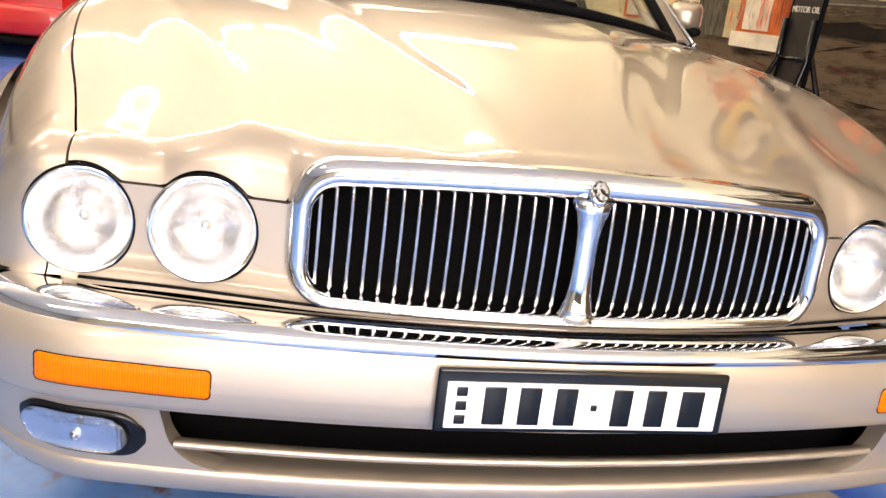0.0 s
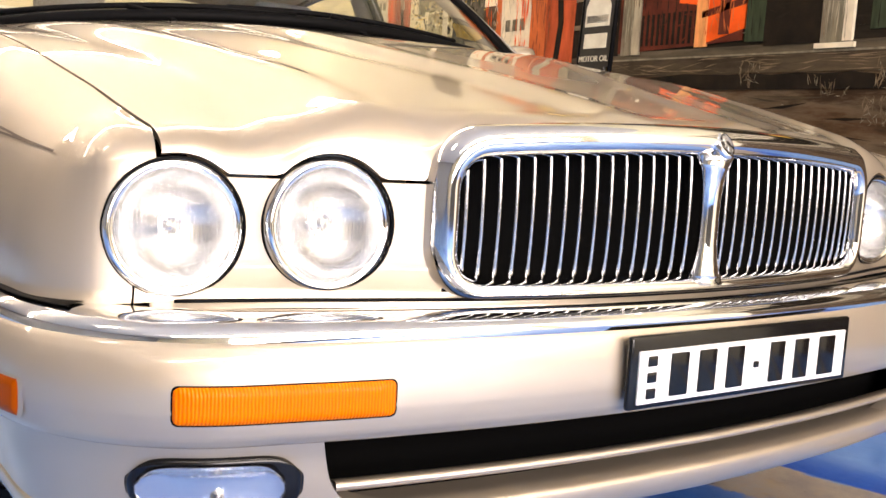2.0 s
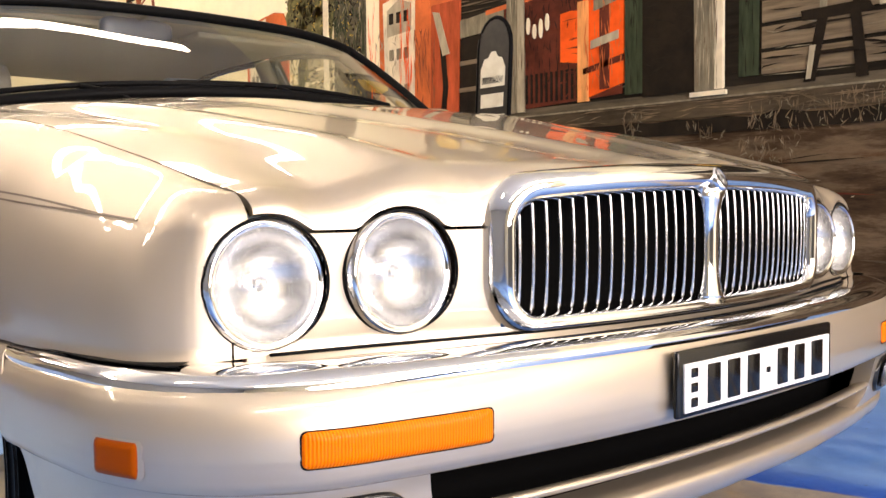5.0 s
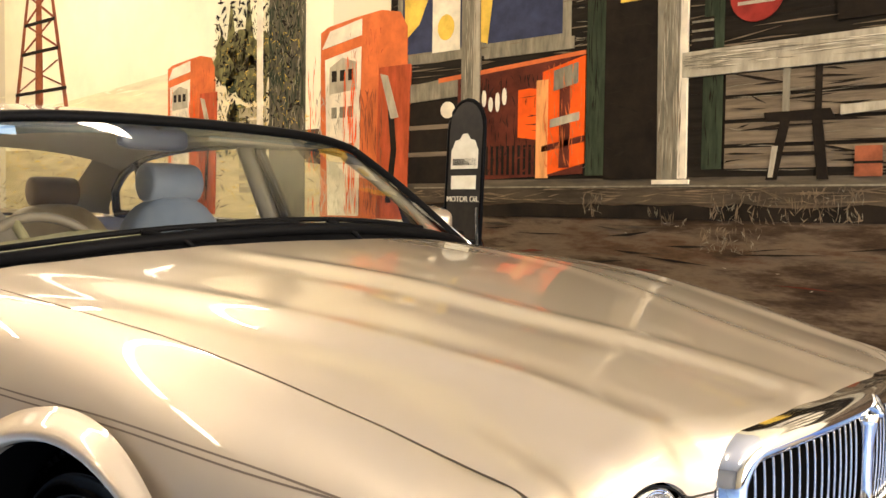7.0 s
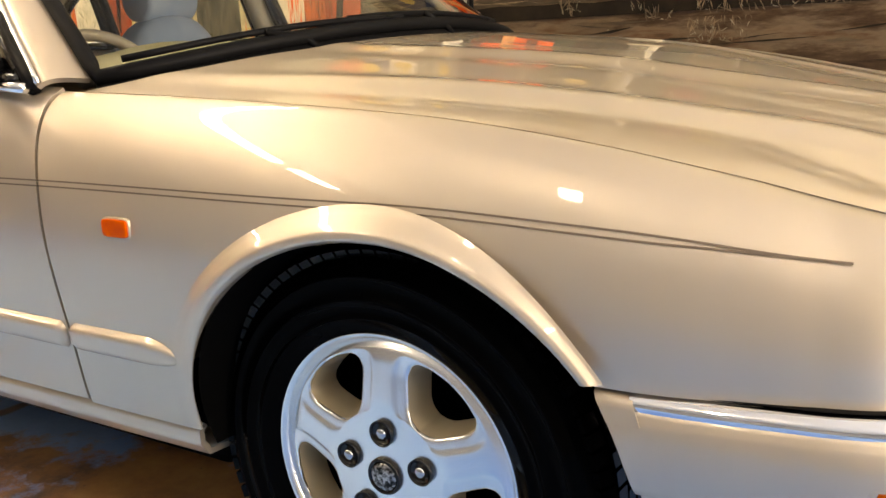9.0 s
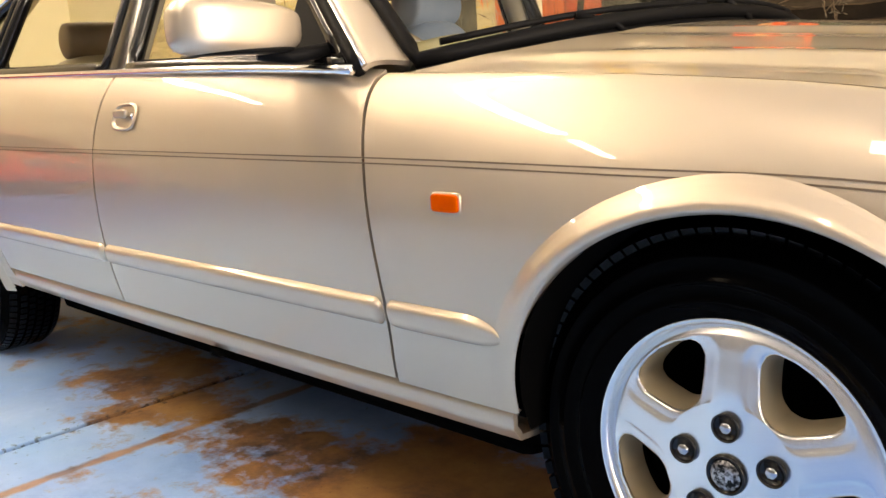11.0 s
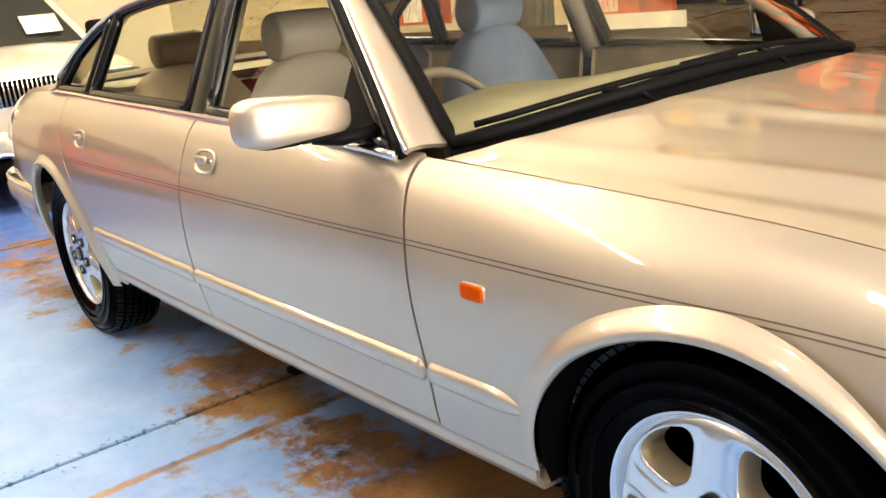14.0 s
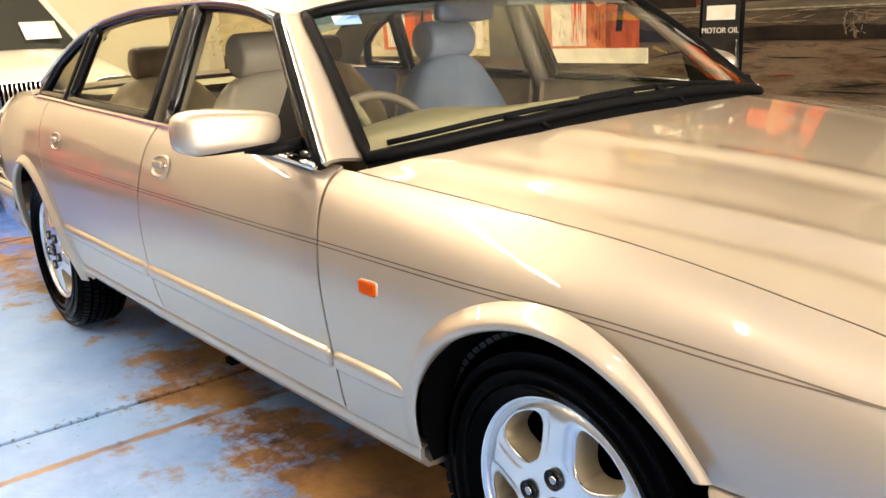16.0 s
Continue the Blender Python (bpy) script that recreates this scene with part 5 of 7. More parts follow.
settled = set()
lamp_order = [ob for ob in car.children if ob.name.startswith("headlight")]
for ob in car.children_recursive:
    if ob.type != "MESH" or ob.data in settled or any(k in ob.name for k in ("wheel", "tyre", "tread", "rim", "spoke", "pocket", "hub", "nut", "brake", "liner")):
        continue
    if ob.location.length > 0:
        if ob.name.startswith("grille_vane"):
            top = Vector((ob.location.x, ob.location.y, 0.66))
            ob.location += nose_set(top) - top
        continue
    settled.add(ob.data)
    lamp = ob if ob.name.startswith("headlight") else ob.parent
    if lamp.name.startswith("headlight") and "gasket" not in ob.name:
        y, z, x = LAMPS[lamp_order.index(lamp)]
        at = Vector((x, y, z))
        for v in ob.data.vertices:
            v.co = nose_set(at) + (v.co - at) * 0.96
        continue
    if max((v.co.x for v in ob.data.vertices), default=0) > -0.2:
        for v in ob.data.vertices:
            v.co = nose_set(v.co)

# ---- painted floor ----
n, l, b = nodes(FLOOR)
co = n.new("ShaderNodeNewGeometry")


def noise_node(scale, detail=6, rough=0.6, stretch=(1, 1, 1), offset=(0, 0, 0)):
    mp = n.new("ShaderNodeMapping")
    mp.inputs["Scale"].default_value, mp.inputs["Location"].default_value = stretch, offset
    t = n.new("ShaderNodeTexNoise")
    t.inputs["Scale"].default_value, t.inputs["Detail"].default_value, t.inputs["Roughness"].default_value = scale, detail, rough
    l.new(co.outputs["Position"], mp.inputs["Vector"])
    l.new(mp.outputs[0], t.inputs["Vector"])
    return t


def ramp_node(src, stops):
    r = n.new("ShaderNodeValToRGB")
    while len(r.color_ramp.elements) < len(stops):
        r.color_ramp.elements.new(0.5)
    for e, (p, c) in zip(r.color_ramp.elements, stops):
        e.position, e.color = p, (*c, 1)
    l.new(src, r.inputs[0])
    return r


def mix_node(fac, a, bb):
    m = n.new("ShaderNodeMix")
    m.data_type = "RGBA"
    l.new(fac, m.inputs["Factor"])
    l.new(a, m.inputs["A"])
    l.new(bb, m.inputs["B"])
    return m.outputs["Result"]


def math_node(op, a, bb):
    m = n.new("ShaderNodeMath")
    m.operation = op
    for k, v in enumerate((a, bb)):
        if isinstance(v, (int, float)):
            m.inputs[k].default_value = v
        else:
            l.new(v, m.inputs[k])
    return m.outputs[0]


blue = ramp_node(noise_node(0.55, 8, 0.62, offset=(3.1, 0.7, 0)).outputs["Fac"], [(0.30, (0.012, 0.07, 0.34)), (0.45, (0.06, 0.18, 0.50)), (0.60, (0.18, 0.37, 0.66)), (0.75, (0.40, 0.56, 0.76))])
fine = ramp_node(noise_node(7.0, 10, 0.7).outputs["Fac"], [(0.40, (0, 0, 0)), (0.72, (1, 1, 1))])
pale = ramp_node(noise_node(3.0, 6, 0.6, offset=(7, 2, 0)).outputs["Fac"], [(0.3, (0.24, 0.42, 0.79)), (0.7, (0.46, 0.62, 0.88))])
sep = n.new("ShaderNodeSeparateXYZ")
l.new(co.outputs["Position"], sep.inputs[0])
# the paint is scuffed pale in the driving lane beside the bay
lane = n.new("ShaderNodeMapRange")
lane.inputs["From Min"].default_value, lane.inputs["From Max"].default_value = -0.2, -1.5
l.new(sep.outputs["X"], lane.inputs["Value"])
deep = n.new("ShaderNodeRGB")
deep.outputs[0].default_value = (0.012, 0.085, 0.46, 1)
fresh = math_node("MULTIPLY", math_node("SUBTRACT", 1.0, lane.outputs[0]), 0.25)
strong = mix_node(fresh, blue.outputs[0], deep.outputs[0])
scuff = math_node("ADD", math_node("MULTIPLY", fine.outputs[0], 0.45), math_node("MULTIPLY", lane.outputs[0], 0.42))
col = mix_node(scuff, strong, pale.outputs[0])
# the paint is unworn beyond the rear wheel
back = n.new("ShaderNodeMapRange")
back.inputs["From Min"].default_value, back.inputs["From Max"].default_value, back.inputs["To Max"].default_value = -3.3, -4.3, 0.75
l.new(math_node("ADD", sep.outputs["X"], math_node("MULTIPLY", noise_node(1.1, 6, 0.6).outputs["Fac"], 0.5)), back.inputs["Value"])
col = mix_node(back.outputs[0], col, deep.outputs[0])
# rusty wear lies along the parked cars' flanks
dy = math_node("ADD", sep.outputs["Y"], 0.64)
beside = n.new("ShaderNodeMapRange")
beside.inputs["From Min"].default_value, beside.inputs["From Max"].default_value = 0.5, 0.0
l.new(sep.outputs["X"], beside.inputs["Value"])
band = math_node("MULTIPLY", beside.outputs[0], math_node("POWER", 2.718, math_node("MULTIPLY", math_node("MULTIPLY", dy, dy), -12.0)))
wear = math_node("ADD", math_node("MULTIPLY", band, 0.155), math_node("ADD", noise_node(1.5, 12, 0.70, offset=(1.3, 4.2, 0)).outputs["Fac"], math_node("MULTIPLY", math_node("SUBTRACT", noise_node(11, 10, 0.72, offset=(4, 3, 0)).outputs["Fac"], 0.5), 0.30)))
# the worst of it lies behind the front wheel
wx, wy = math_node("ADD", sep.outputs["X"], 0.95), math_node("ADD", sep.outputs["Y"], 0.64)
worst = math_node("POWER", 2.718, math_node("ADD", math_node("MULTIPLY", math_node("MULTIPLY", wx, wx), -1.6), math_node("MULTIPLY", math_node("MULTIPLY", wy, wy), -13.0)))
wear = math_node("ADD", wear, math_node("MULTIPLY", worst, 0.085))
rust_mask = ramp_node(wear, [(0.60, (0, 0, 0)), (0.67, (1, 1, 1))])
rust = ramp_node(noise_node(5, 8, 0.7, offset=(0, 9, 0)).outputs["Fac"], [(0.32, (0.040, 0.017, 0.003)), (0.52, (0.32, 0.140, 0.014)), (0.75, (0.48, 0.27, 0.05))])
col = mix_node(math_node("MULTIPLY", rust_mask.outputs[0], 0.92), col, rust.outputs[0])
# bare tan concrete beside the bay line, which keeps its strong blue
line = math_node("SUBTRACT", math_node("SUBTRACT", sep.outputs["Y"], math_node("MULTIPLY", sep.outputs["X"], 0.36)), math_node("ADD", 0.70, math_node("MULTIPLY", noise_node(1.6).outputs["Fac"], 0.06)))
in_front = n.new("ShaderNodeMapRange")
in_front.inputs["From Min"].default_value, in_front.inputs["From Max"].default_value = -0.9, -0.3
l.new(sep.outputs["X"], in_front.inputs["Value"])
bare = ramp_node(math_node("ADD", line, math_node("MULTIPLY", noise_node(2.4, 8, 0.65, offset=(5, 1, 0)).outputs["Fac"], 0.5)), [(0.0, (0, 0, 0)), (0.02, (0.85, 0.85, 0.85)), (0.235, (0.85, 0.85, 0.85)), (0.26, (0, 0, 0))])
tan = ramp_node(noise_node(4.0, 9, 0.68, offset=(2, 2, 0)).outputs["Fac"], [(0.30, (0.20, 0.17, 0.14)), (0.55, (0.42, 0.33, 0.21)), (0.75, (0.34, 0.36, 0.38))])
col = mix_node(math_node("MULTIPLY", bare.outputs[0], in_front.outputs[0]), col, tan.outputs[0])
stripe = ramp_node(line, [(0.0, (0, 0, 0)), (0.012, (1, 1, 1)), (0.075, (0.8, 0.8, 0.8)), (0.20, (0, 0, 0))])
col = mix_node(math_node("MULTIPLY", stripe.outputs[0], in_front.outputs[0]), col, deep.outputs[0])
# a scraped streak beside the joint
sx = math_node("ABSOLUTE", math_node("ADD", sep.outputs["X"], math_node("ADD", 1.545, math_node("MULTIPLY", noise_node(2.2).outputs["Fac"], 0.03))), 0)
streak = ramp_node(math_node("ADD", math_node("MULTIPLY", sx, 20), math_node("MULTIPLY", fine.outputs[0], 0.35)), [(0.34, (1, 1, 1)), (0.60, (0, 0, 0))])
col = mix_node(math_node("MULTIPLY", streak.outputs[0], 0.8), col, rust.outputs[0])
# grime gathers along the joint
jx = math_node("ABSOLUTE", math_node("ADD", sep.outputs["X"], 1.83), 0)
near = math_node("MULTIPLY", math_node("POWER", 2.718, math_node("MULTIPLY", jx, -22.0)), 0.16)
grit = ramp_node(math_node("SUBTRACT", noise_node(38, 5, 0.65).outputs["Fac"], near), [(0.29, (1, 1, 1)), (0.34, (0, 0, 0))])
dark = n.new("ShaderNodeRGB")
dark.outputs[0].default_value = (0.03, 0.03, 0.035, 1)
col = mix_node(math_node("MULTIPLY", grit.outputs[0], 0.7), col, dark.outputs[0])
l.new(col, b.inputs["Base Color"])
rr = n.new("ShaderNodeMapRange")
rr.inputs["To Min"].default_value, rr.inputs["To Max"].default_value = 0.30, 0.62
l.new(fine.outputs[0], rr.inputs["Value"])
l.new(rr.outputs[0], b.inputs["Roughness"])
bp = n.new("ShaderNodeBump")
bp.inputs["Strength"].default_value, bp.inputs["Distance"].default_value = 0.25, 0.004
l.new(noise_node(24, 8, 0.7).outputs["Fac"], bp.inputs["Height"])
l.new(bp.outputs[0], b.inputs["Normal"])

# ---- the painted mural on the north wall ----
mural = empty("mural", "painted wall mural of an old filling station and porch", "mural", at=(-3.0, WALL_Y - 0.002, 0.0))
paints = {}


def oil(color, amount=0.45, scale=9.0, stretch=(1, 1, 1)):
    """A brushed wall paint of that colour."""
    key = (color, amount, scale, stretch)
    if key not in paints:
        m = mat("wall_paint", color, 0.8)
        m.node_tree.nodes["Principled BSDF"].inputs["Specular IOR Level"].default_value = 0.15
        lo, hi = tuple(c * (1 - amount) for c in color), tuple(min(1, c * (1 + amount)) for c in color)
        add_noise(m, scale, [lo, color, hi], [0.33, 0.5, 0.67], detail=8, rough=0.65, stretch=stretch)
        paints[key] = m
    return paints[key]


def paint_shape(name, pts, material, layer):
    """A flat painted shape on the wall: (x, z) corners, later layers over earlier ones."""
    y0, y1 = WALL_Y - 0.002 - 0.0016 * layer, WALL_Y - 0.0005
    bm = bmesh.new()
    front = [bm.verts.new((x, y0, z)) for x, z in pts]
    back = [bm.verts.new((x, y1, z)) for x, z in pts]
    bm.faces.new(front)
    k = len(pts)
    for i in range(k):
        bm.faces.new((front[i], back[i], back[(i + 1) % k], front[(i + 1) % k]))
    ob = part(name, bm, material, None, flat=True)
    ob.parent = mural
    ob.matrix_parent_inverse = Matrix.Translation((3.0, -(WALL_Y - 0.002), 0))
    return ob


def rect(x0, x1, z0, z1):
    return [(x0, z0), (x1, z0), (x1, z1), (x0, z1)]


def disc(cx, cz, rx, rz, k=24):
    return [(cx + rx * math.cos(2 * math.pi * i / k), cz + rz * math.sin(2 * math.pi * i / k)) for i in range(k)]


def ragged(x0, x1, z0, z1, seed, teeth=14, depth=0.06):
    rng = random.Random(seed)
    top = [(lerp(x1, x0, i / teeth), z1 + rng.uniform(-depth, depth)) for i in range(teeth + 1)]
    return [(x0, z0), (x1, z0)] + top


SKY = oil((0.93, 0.85, 0.60), 0.14, 0.7)
DARK = oil((0.014, 0.009, 0.005), 0.5, 6)
EARTH = mat("earth_paint", (0.04, 0.025, 0.014), 0.85)
EARTH.node_tree.nodes["Principled BSDF"].inputs["Specular IOR Level"].default_value = 0.12
add_noise(EARTH, 3.2, [(0.014, 0.008, 0.005), (0.055, 0.032, 0.017), (0.130, 0.090, 0.054), (0.085, 0.046, 0.023), (0.040, 0.024, 0.013)], [0.30, 0.42, 0.53, 0.63, 0.72], detail=9, rough=0.68, stretch=(0.55, 1, 2.8))
SIDING = oil((0.014, 0.010, 0.006), 0.5, 7, (0.5, 1, 6))
PLANK = oil((0.165, 0.122, 0.076), 0.4, 6, (0.6, 1, 7))
GREY = oil((0.205, 0.175, 0.118), 0.35, 8, (4, 1, 0.8))
PALE = oil((0.40, 0.34, 0.235), 0.25, 8, (3, 1, 0.8))
PUMP_SIDE = oil((0.42, 0.075, 0.025), 0.35, 6, (3, 1, 0.7))
GREEN = oil((0.032, 0.042, 0.022), 0.4, 7, (4, 1, 0.7))
OLIVE = oil((0.14, 0.125, 0.05), 0.7, 16)
ORANGE = oil((0.60, 0.14, 0.04), 0.22, 7)
VERMILION = oil((0.86, 0.105, 0.012), 0.2, 7)
MAROON = oil((0.105, 0.022, 0.011), 0.4, 6)
CREAM = oil((0.74, 0.64, 0.46), 0.18, 9)
YELLOW = oil((0.72, 0.46, 0.08), 0.25, 8)
NAVY = oil((0.035, 0.04, 0.07), 0.4, 6)
PORCH = oil((0.062, 0.044, 0.026), 0.5, 5, (0.7, 1, 4))
STONE = oil((0.15, 0.105, 0.062), 0.6, 12)
RUSTB = oil((0.24, 0.07, 0.03), 0.5, 9)

paint_shape("painted_sky", rect(-7.7, -3.0, 1.5, ROOM[4]), SKY, 0)
paint_shape("painted_ground", rect(-7.7, 2.6, 0, 1.5), EARTH, 0)
paint_shape("painted_hill", [(-7.6, 1.2), (-3.3, 1.2), (-3.3, 1.98), (-4.1, 2.08), (-4.9, 1.99), (-5.8, 1.93), (-7.0, 1.86), (-7.6, 1.83)], oil((0.80, 0.68, 0.42), 0.18, 3, (0.5, 1, 3)), 1)
paint_shape("painted_field", [(-7.7, 0.9), (-2.5, 0.9), (-2.5, 1.2), (-4.5, 1.45), (-7.7, 1.5)], oil((0.58, 0.46, 0.25), 0.22, 4, (0.6, 1, 4)), 2)
# derrick
for x0, x1, top0, top1 in ((-7.5, -7.43, -7.16, -7.12), (-6.49, -6.42, -6.80, -6.76)):
    paint_shape("painted_derrick_leg", [(x0, 1.82), (x1, 1.82), (top1, 3.1), (top0, 3.1)], RUSTB, 3)
paint_shape("painted_derrick_mast", [(-7.06, 1.82), (-6.9, 1.82), (-6.93, 3.1), (-7.01, 3.1)], RUSTB, 3)
for z, w in ((2.0, 0.50), (2.36, 0.36), (2.62, 0.30), (2.9, 0.22)):
    paint_shape("painted_derrick_rung", rect(-6.96 - w, -6.96 + w, z, z + 0.03), DARK, 4)
    for q in (-1, 1):
        paint_shape("painted_derrick_brace", [(-6.96 - q * w, z + 0.03), (-6.96 - q * (w - 0.05), z + 0.03), (-6.96 + q * w * 0.72, z + 0.27), (-6.96 + q * (w * 0.72 - 0.04), z + 0.27)], RUSTB, 3.5)
# bushes and a lamp post
for k in range(26):
    rng = random.Random(k)
    cx, cz = rng.uniform(-4.25, -3.35), rng.uniform(1.55, 2.15)
    rr_ = rng.uniform(0.06, 0.16)
    paint_shape("painted_foliage", [(cx + rr_ * rng.uniform(0.5, 1.25) * math.cos(a * 0.698), cz + rr_ * rng.uniform(0.5, 1.35) * math.sin(a * 0.698)) for a in range(9)], OLIVE if k % 3 else GREEN, 3 + k % 3)
for x in (-4.05, -3.85, -3.45):
    paint_shape("painted_fir", [(x - 0.09, 1.9), (x + 0.09, 1.9), (x + 0.03, 2.25), (x, 2.42), (x - 0.03, 2.25)], OLIVE, 4)
paint_shape("painted_hut", rect(-3.62, -3.26, 0.9, 2.9), oil((0.10, 0.085, 0.055), 0.6, 9, (4, 1, 1)), 6)
for k in range(7):
    paint_shape("painted_plank", rect(-3.95, -3.66, 1.10 + k * 0.085, 1.165 + k * 0.085), oil((0.42, 0.34, 0.2), 0.3, 8, (0.7, 1, 5)), 6)
paint_shape("painted_post", rect(-3.745, -3.685, 0.95, 2.75), CREAM, 10)
paint_shape("painted_post_top", disc(-3.715, 2.80, 0.07, 0.10, 12), PALE, 10)


def painted_pump(x0, x1, z0, z1, layer):
    w = x1 - x0
    top = [(x0, z1 - 0.10 * w), (x0, z0), (x1, z0), (x1, z1 - 0.16 * w), (x1 - 0.08 * w, z1 - 0.04 * w), (x1 - 0.28 * w, z1), (x0 + 0.45 * w, z1 - 0.02 * w), (x0 + 0.10 * w, z1 - 0.06 * w)]
    paint_shape("painted_pump", top, ORANGE, layer)
    paint_shape("painted_pump_side", [(x0 + 0.66 * w, z0), (x1, z0), (x1 + 0.04 * w, z1 - 0.45 * w), (x0 + 0.70 * w, z1 - 0.45 * w)], PUMP_SIDE, layer + 1)
    paint_shape("painted_pump_edge", rect(x0 + 0.48 * w, x0 + 0.68 * w, z0, z1 - 0.2 * w), ORANGE, layer + 2)
    paint_shape("painted_pump_cap", [(x0 + 0.02 * w, z1 - 0.24 * w), (x0 + 0.5 * w, z1 - 0.17 * w), (x0 + 0.5 * w, z1 - 0.04 * w), (x0 + 0.12 * w, z1 - 0.10 * w)], CREAM, layer + 2)
    paint_shape("painted_pump_face", [(x0 + 0.10 * w, z0 + 0.02), (x0 + 0.47 * w, z0 + 0.02), (x0 + 0.50 * w, z1 - 0.26 * w), (x0 + 0.06 * w, z1 - 0.33 * w)], CREAM, layer + 3)
    paint_shape("painted_dial", [(x0 + 0.12 * w, z1 - 0.62 * w), (x0 + 0.45 * w, z1 - 0.60 * w), (x0 + 0.45 * w, z1 - 0.38 * w), (x0 + 0.28 * w, z1 - 0.33 * w), (x0 + 0.12 * w, z1 - 0.40 * w)], PALE, layer + 4)
    for k, zz in enumerate((0.52, 0.82, 1.12)):
        for q in range(3):
            paint_shape("painted_mark", rect(x0 + (0.15 + 0.10 * q) * w, x0 + (0.21 + 0.10 * q) * w, z1 - zz * w, z1 - (zz - 0.09) * w), GREY if k else DARK, layer + 5)
    paint_shape("painted_hose", [(x0 + 0.80 * w, z1 - 0.75 * w), (x0 + 0.86 * w, z1 - 0.75 * w), (x0 + 0.90 * w, z1 - 1.1 * w), (x0 + 0.84 * w, z0 + 0.1), (x0 + 0.78 * w, z0 + 0.1), (x0 + 0.84 * w, z1 - 1.1 * w)], DARK, layer + 3)
    paint_shape("painted_nozzle", [(x0 + 0.72 * w, z1 - 0.5 * w), (x0 + 0.80 * w, z1 - 0.52 * w), (x0 + 0.92 * w, z1 - 0.85 * w), (x0 + 0.84 * w, z1 - 0.86 * w)], PALE, layer + 4)


painted_pump(-4.84, -4.24, 0.95, 2.08, 6)
painted_pump(-3.10, -2.36, 0.94, 2.16, 8)
paint_shape("painted_pump_plinth", rect(-3.14, -2.30, 0.86, 0.945), CREAM, 12)
# the store and its porch
paint_shape("painted_store", rect(-2.5, 2.5, 1.13, 2.72), SIDING, 1)
paint_shape("painted_sky", rect(-3.0, 6.0, 2.72, ROOM[4]), SKY, 0)
paint_shape("painted_eaves", rect(-2.6, 2.6, 2.68, 2.80), PALE, 13)
# unseen upper windows, added in cream to brighten what the bonnet reflects
for k in range(5):
    paint_shape("painted_window", rect(0.35 + k * 0.5, 0.68 + k * 0.5, 2.25, 2.85), CREAM, 4)
    paint_shape("painted_glazing_bar", rect(0.505 + k * 0.5, 0.525 + k * 0.5, 2.25, 2.85), GREY, 5)
    paint_shape("painted_glazing_bar", rect(0.35 + k * 0.5, 0.68 + k * 0.5, 2.54, 2.56), GREY, 5.5)
for k in range(11):
    paint_shape("painted_board_gap", rect(-2.5, 2.5, 1.22 + k * 0.155, 1.232 + k * 0.155), DARK, 2)
paint_shape("painted_window", rect(-2.44, -1.26, 1.82, 2.75), GREY, 3)
paint_shape("painted_pane", rect(-2.40, -1.96, 1.88, 2.72), NAVY, 4)
paint_shape("painted_pane", rect(-1.80, -1.31, 1.88, 2.72), NAVY, 4)
paint_shape("painted_poster", [(-2.38, 1.96), (-2.27, 2.04), (-2.18, 2.22), (-2.22, 2.5), (-2.39, 2.5)], YELLOW, 5)
paint_shape("painted_poster", rect(-2.17, -1.97, 1.87, 2.4), CREAM, 5)
paint_shape("painted_mark", disc(-2.07, 2.0, 0.06, 0.07), YELLOW, 6)
paint_shape("painted_poster", [(-1.84, 1.90), (-1.78, 1.88), (-1.75, 2.1), (-1.80, 2.4), (-1.86, 2.4)], YELLOW, 5)
paint_shape("painted_ribbon", [(-1.45, 2.16), (-1.37, 2.06), (-1.35, 2.10), (-1.42, 2.22)], YELLOW, 5)
paint_shape("painted_sill", rect(-1.80, -1.24, 1.80, 1.86), GREY, 5)
paint_shape("painted_shelf_top", [(-2.47, 1.60), (-1.98, 1.62), (-1.98, 1.73), (-2.36, 1.70)], GREY, 5)
paint_shape("painted_shelf", rect(-2.44, -1.98, 1.15, 1.60), DARK, 4)
for z in (1.30, 1.45):
    paint_shape("painted_shelf_board", rect(-2.42, -2.0, z, z + 0.025), PLANK, 5)
# the drinks chest: no lettering, plain strokes
paint_shape("painted_chest", [(-1.98, 1.16), (-1.18, 1.19), (-1.17, 1.77), (-1.98, 1.72)], MAROON, 5)
paint_shape("painted_chest_rim", [(-2.12, 1.70), (-1.17, 1.765), (-1.17, 1.785), (-2.12, 1.725)], ORANGE, 6)
paint_shape("painted_chest_end", [(-1.42, 1.18), (-1.17, 1.24), (-1.17, 1.76), (-1.42, 1.70)], VERMILION, 6)
paint_shape("painted_chest_box", [(-1.57, 1.38), (-1.43, 1.36), (-1.43, 1.63), (-1.57, 1.62)], VERMILION, 7)
paint_shape("painted_chest_post", rect(-1.455, -1.385, 1.17, 1.66), oil((0.72, 0.30, 0.10), 0.3, 8, (4, 1, 0.7)), 8)
paint_shape("painted_chest_shade", rect(-1.315, -1.255, 1.22, 1.70), MAROON, 8)
paint_shape("painted_chest_shade", [(-1.42, 1.30), (-1.17, 1.345), (-1.17, 1.375), (-1.42, 1.33)], MAROON, 8)
paint_shape("painted_chest_plate", [(-1.35, 1.60), (-1.21, 1.63), (-1.21, 1.73), (-1.35, 1.70)], GREY, 9)
paint_shape("painted_chest_plate", [(-1.37, 1.42), (-1.20, 1.45), (-1.20, 1.49), (-1.37, 1.46)], PALE, 9)
for k in range(5):
    paint_shape("painted_stroke", disc(-1.84 + k * 0.045, 1.575 + 0.02 * math.sin(k * 2), 0.014, 0.05 - 0.006 * (k % 3), 12), CREAM, 8)
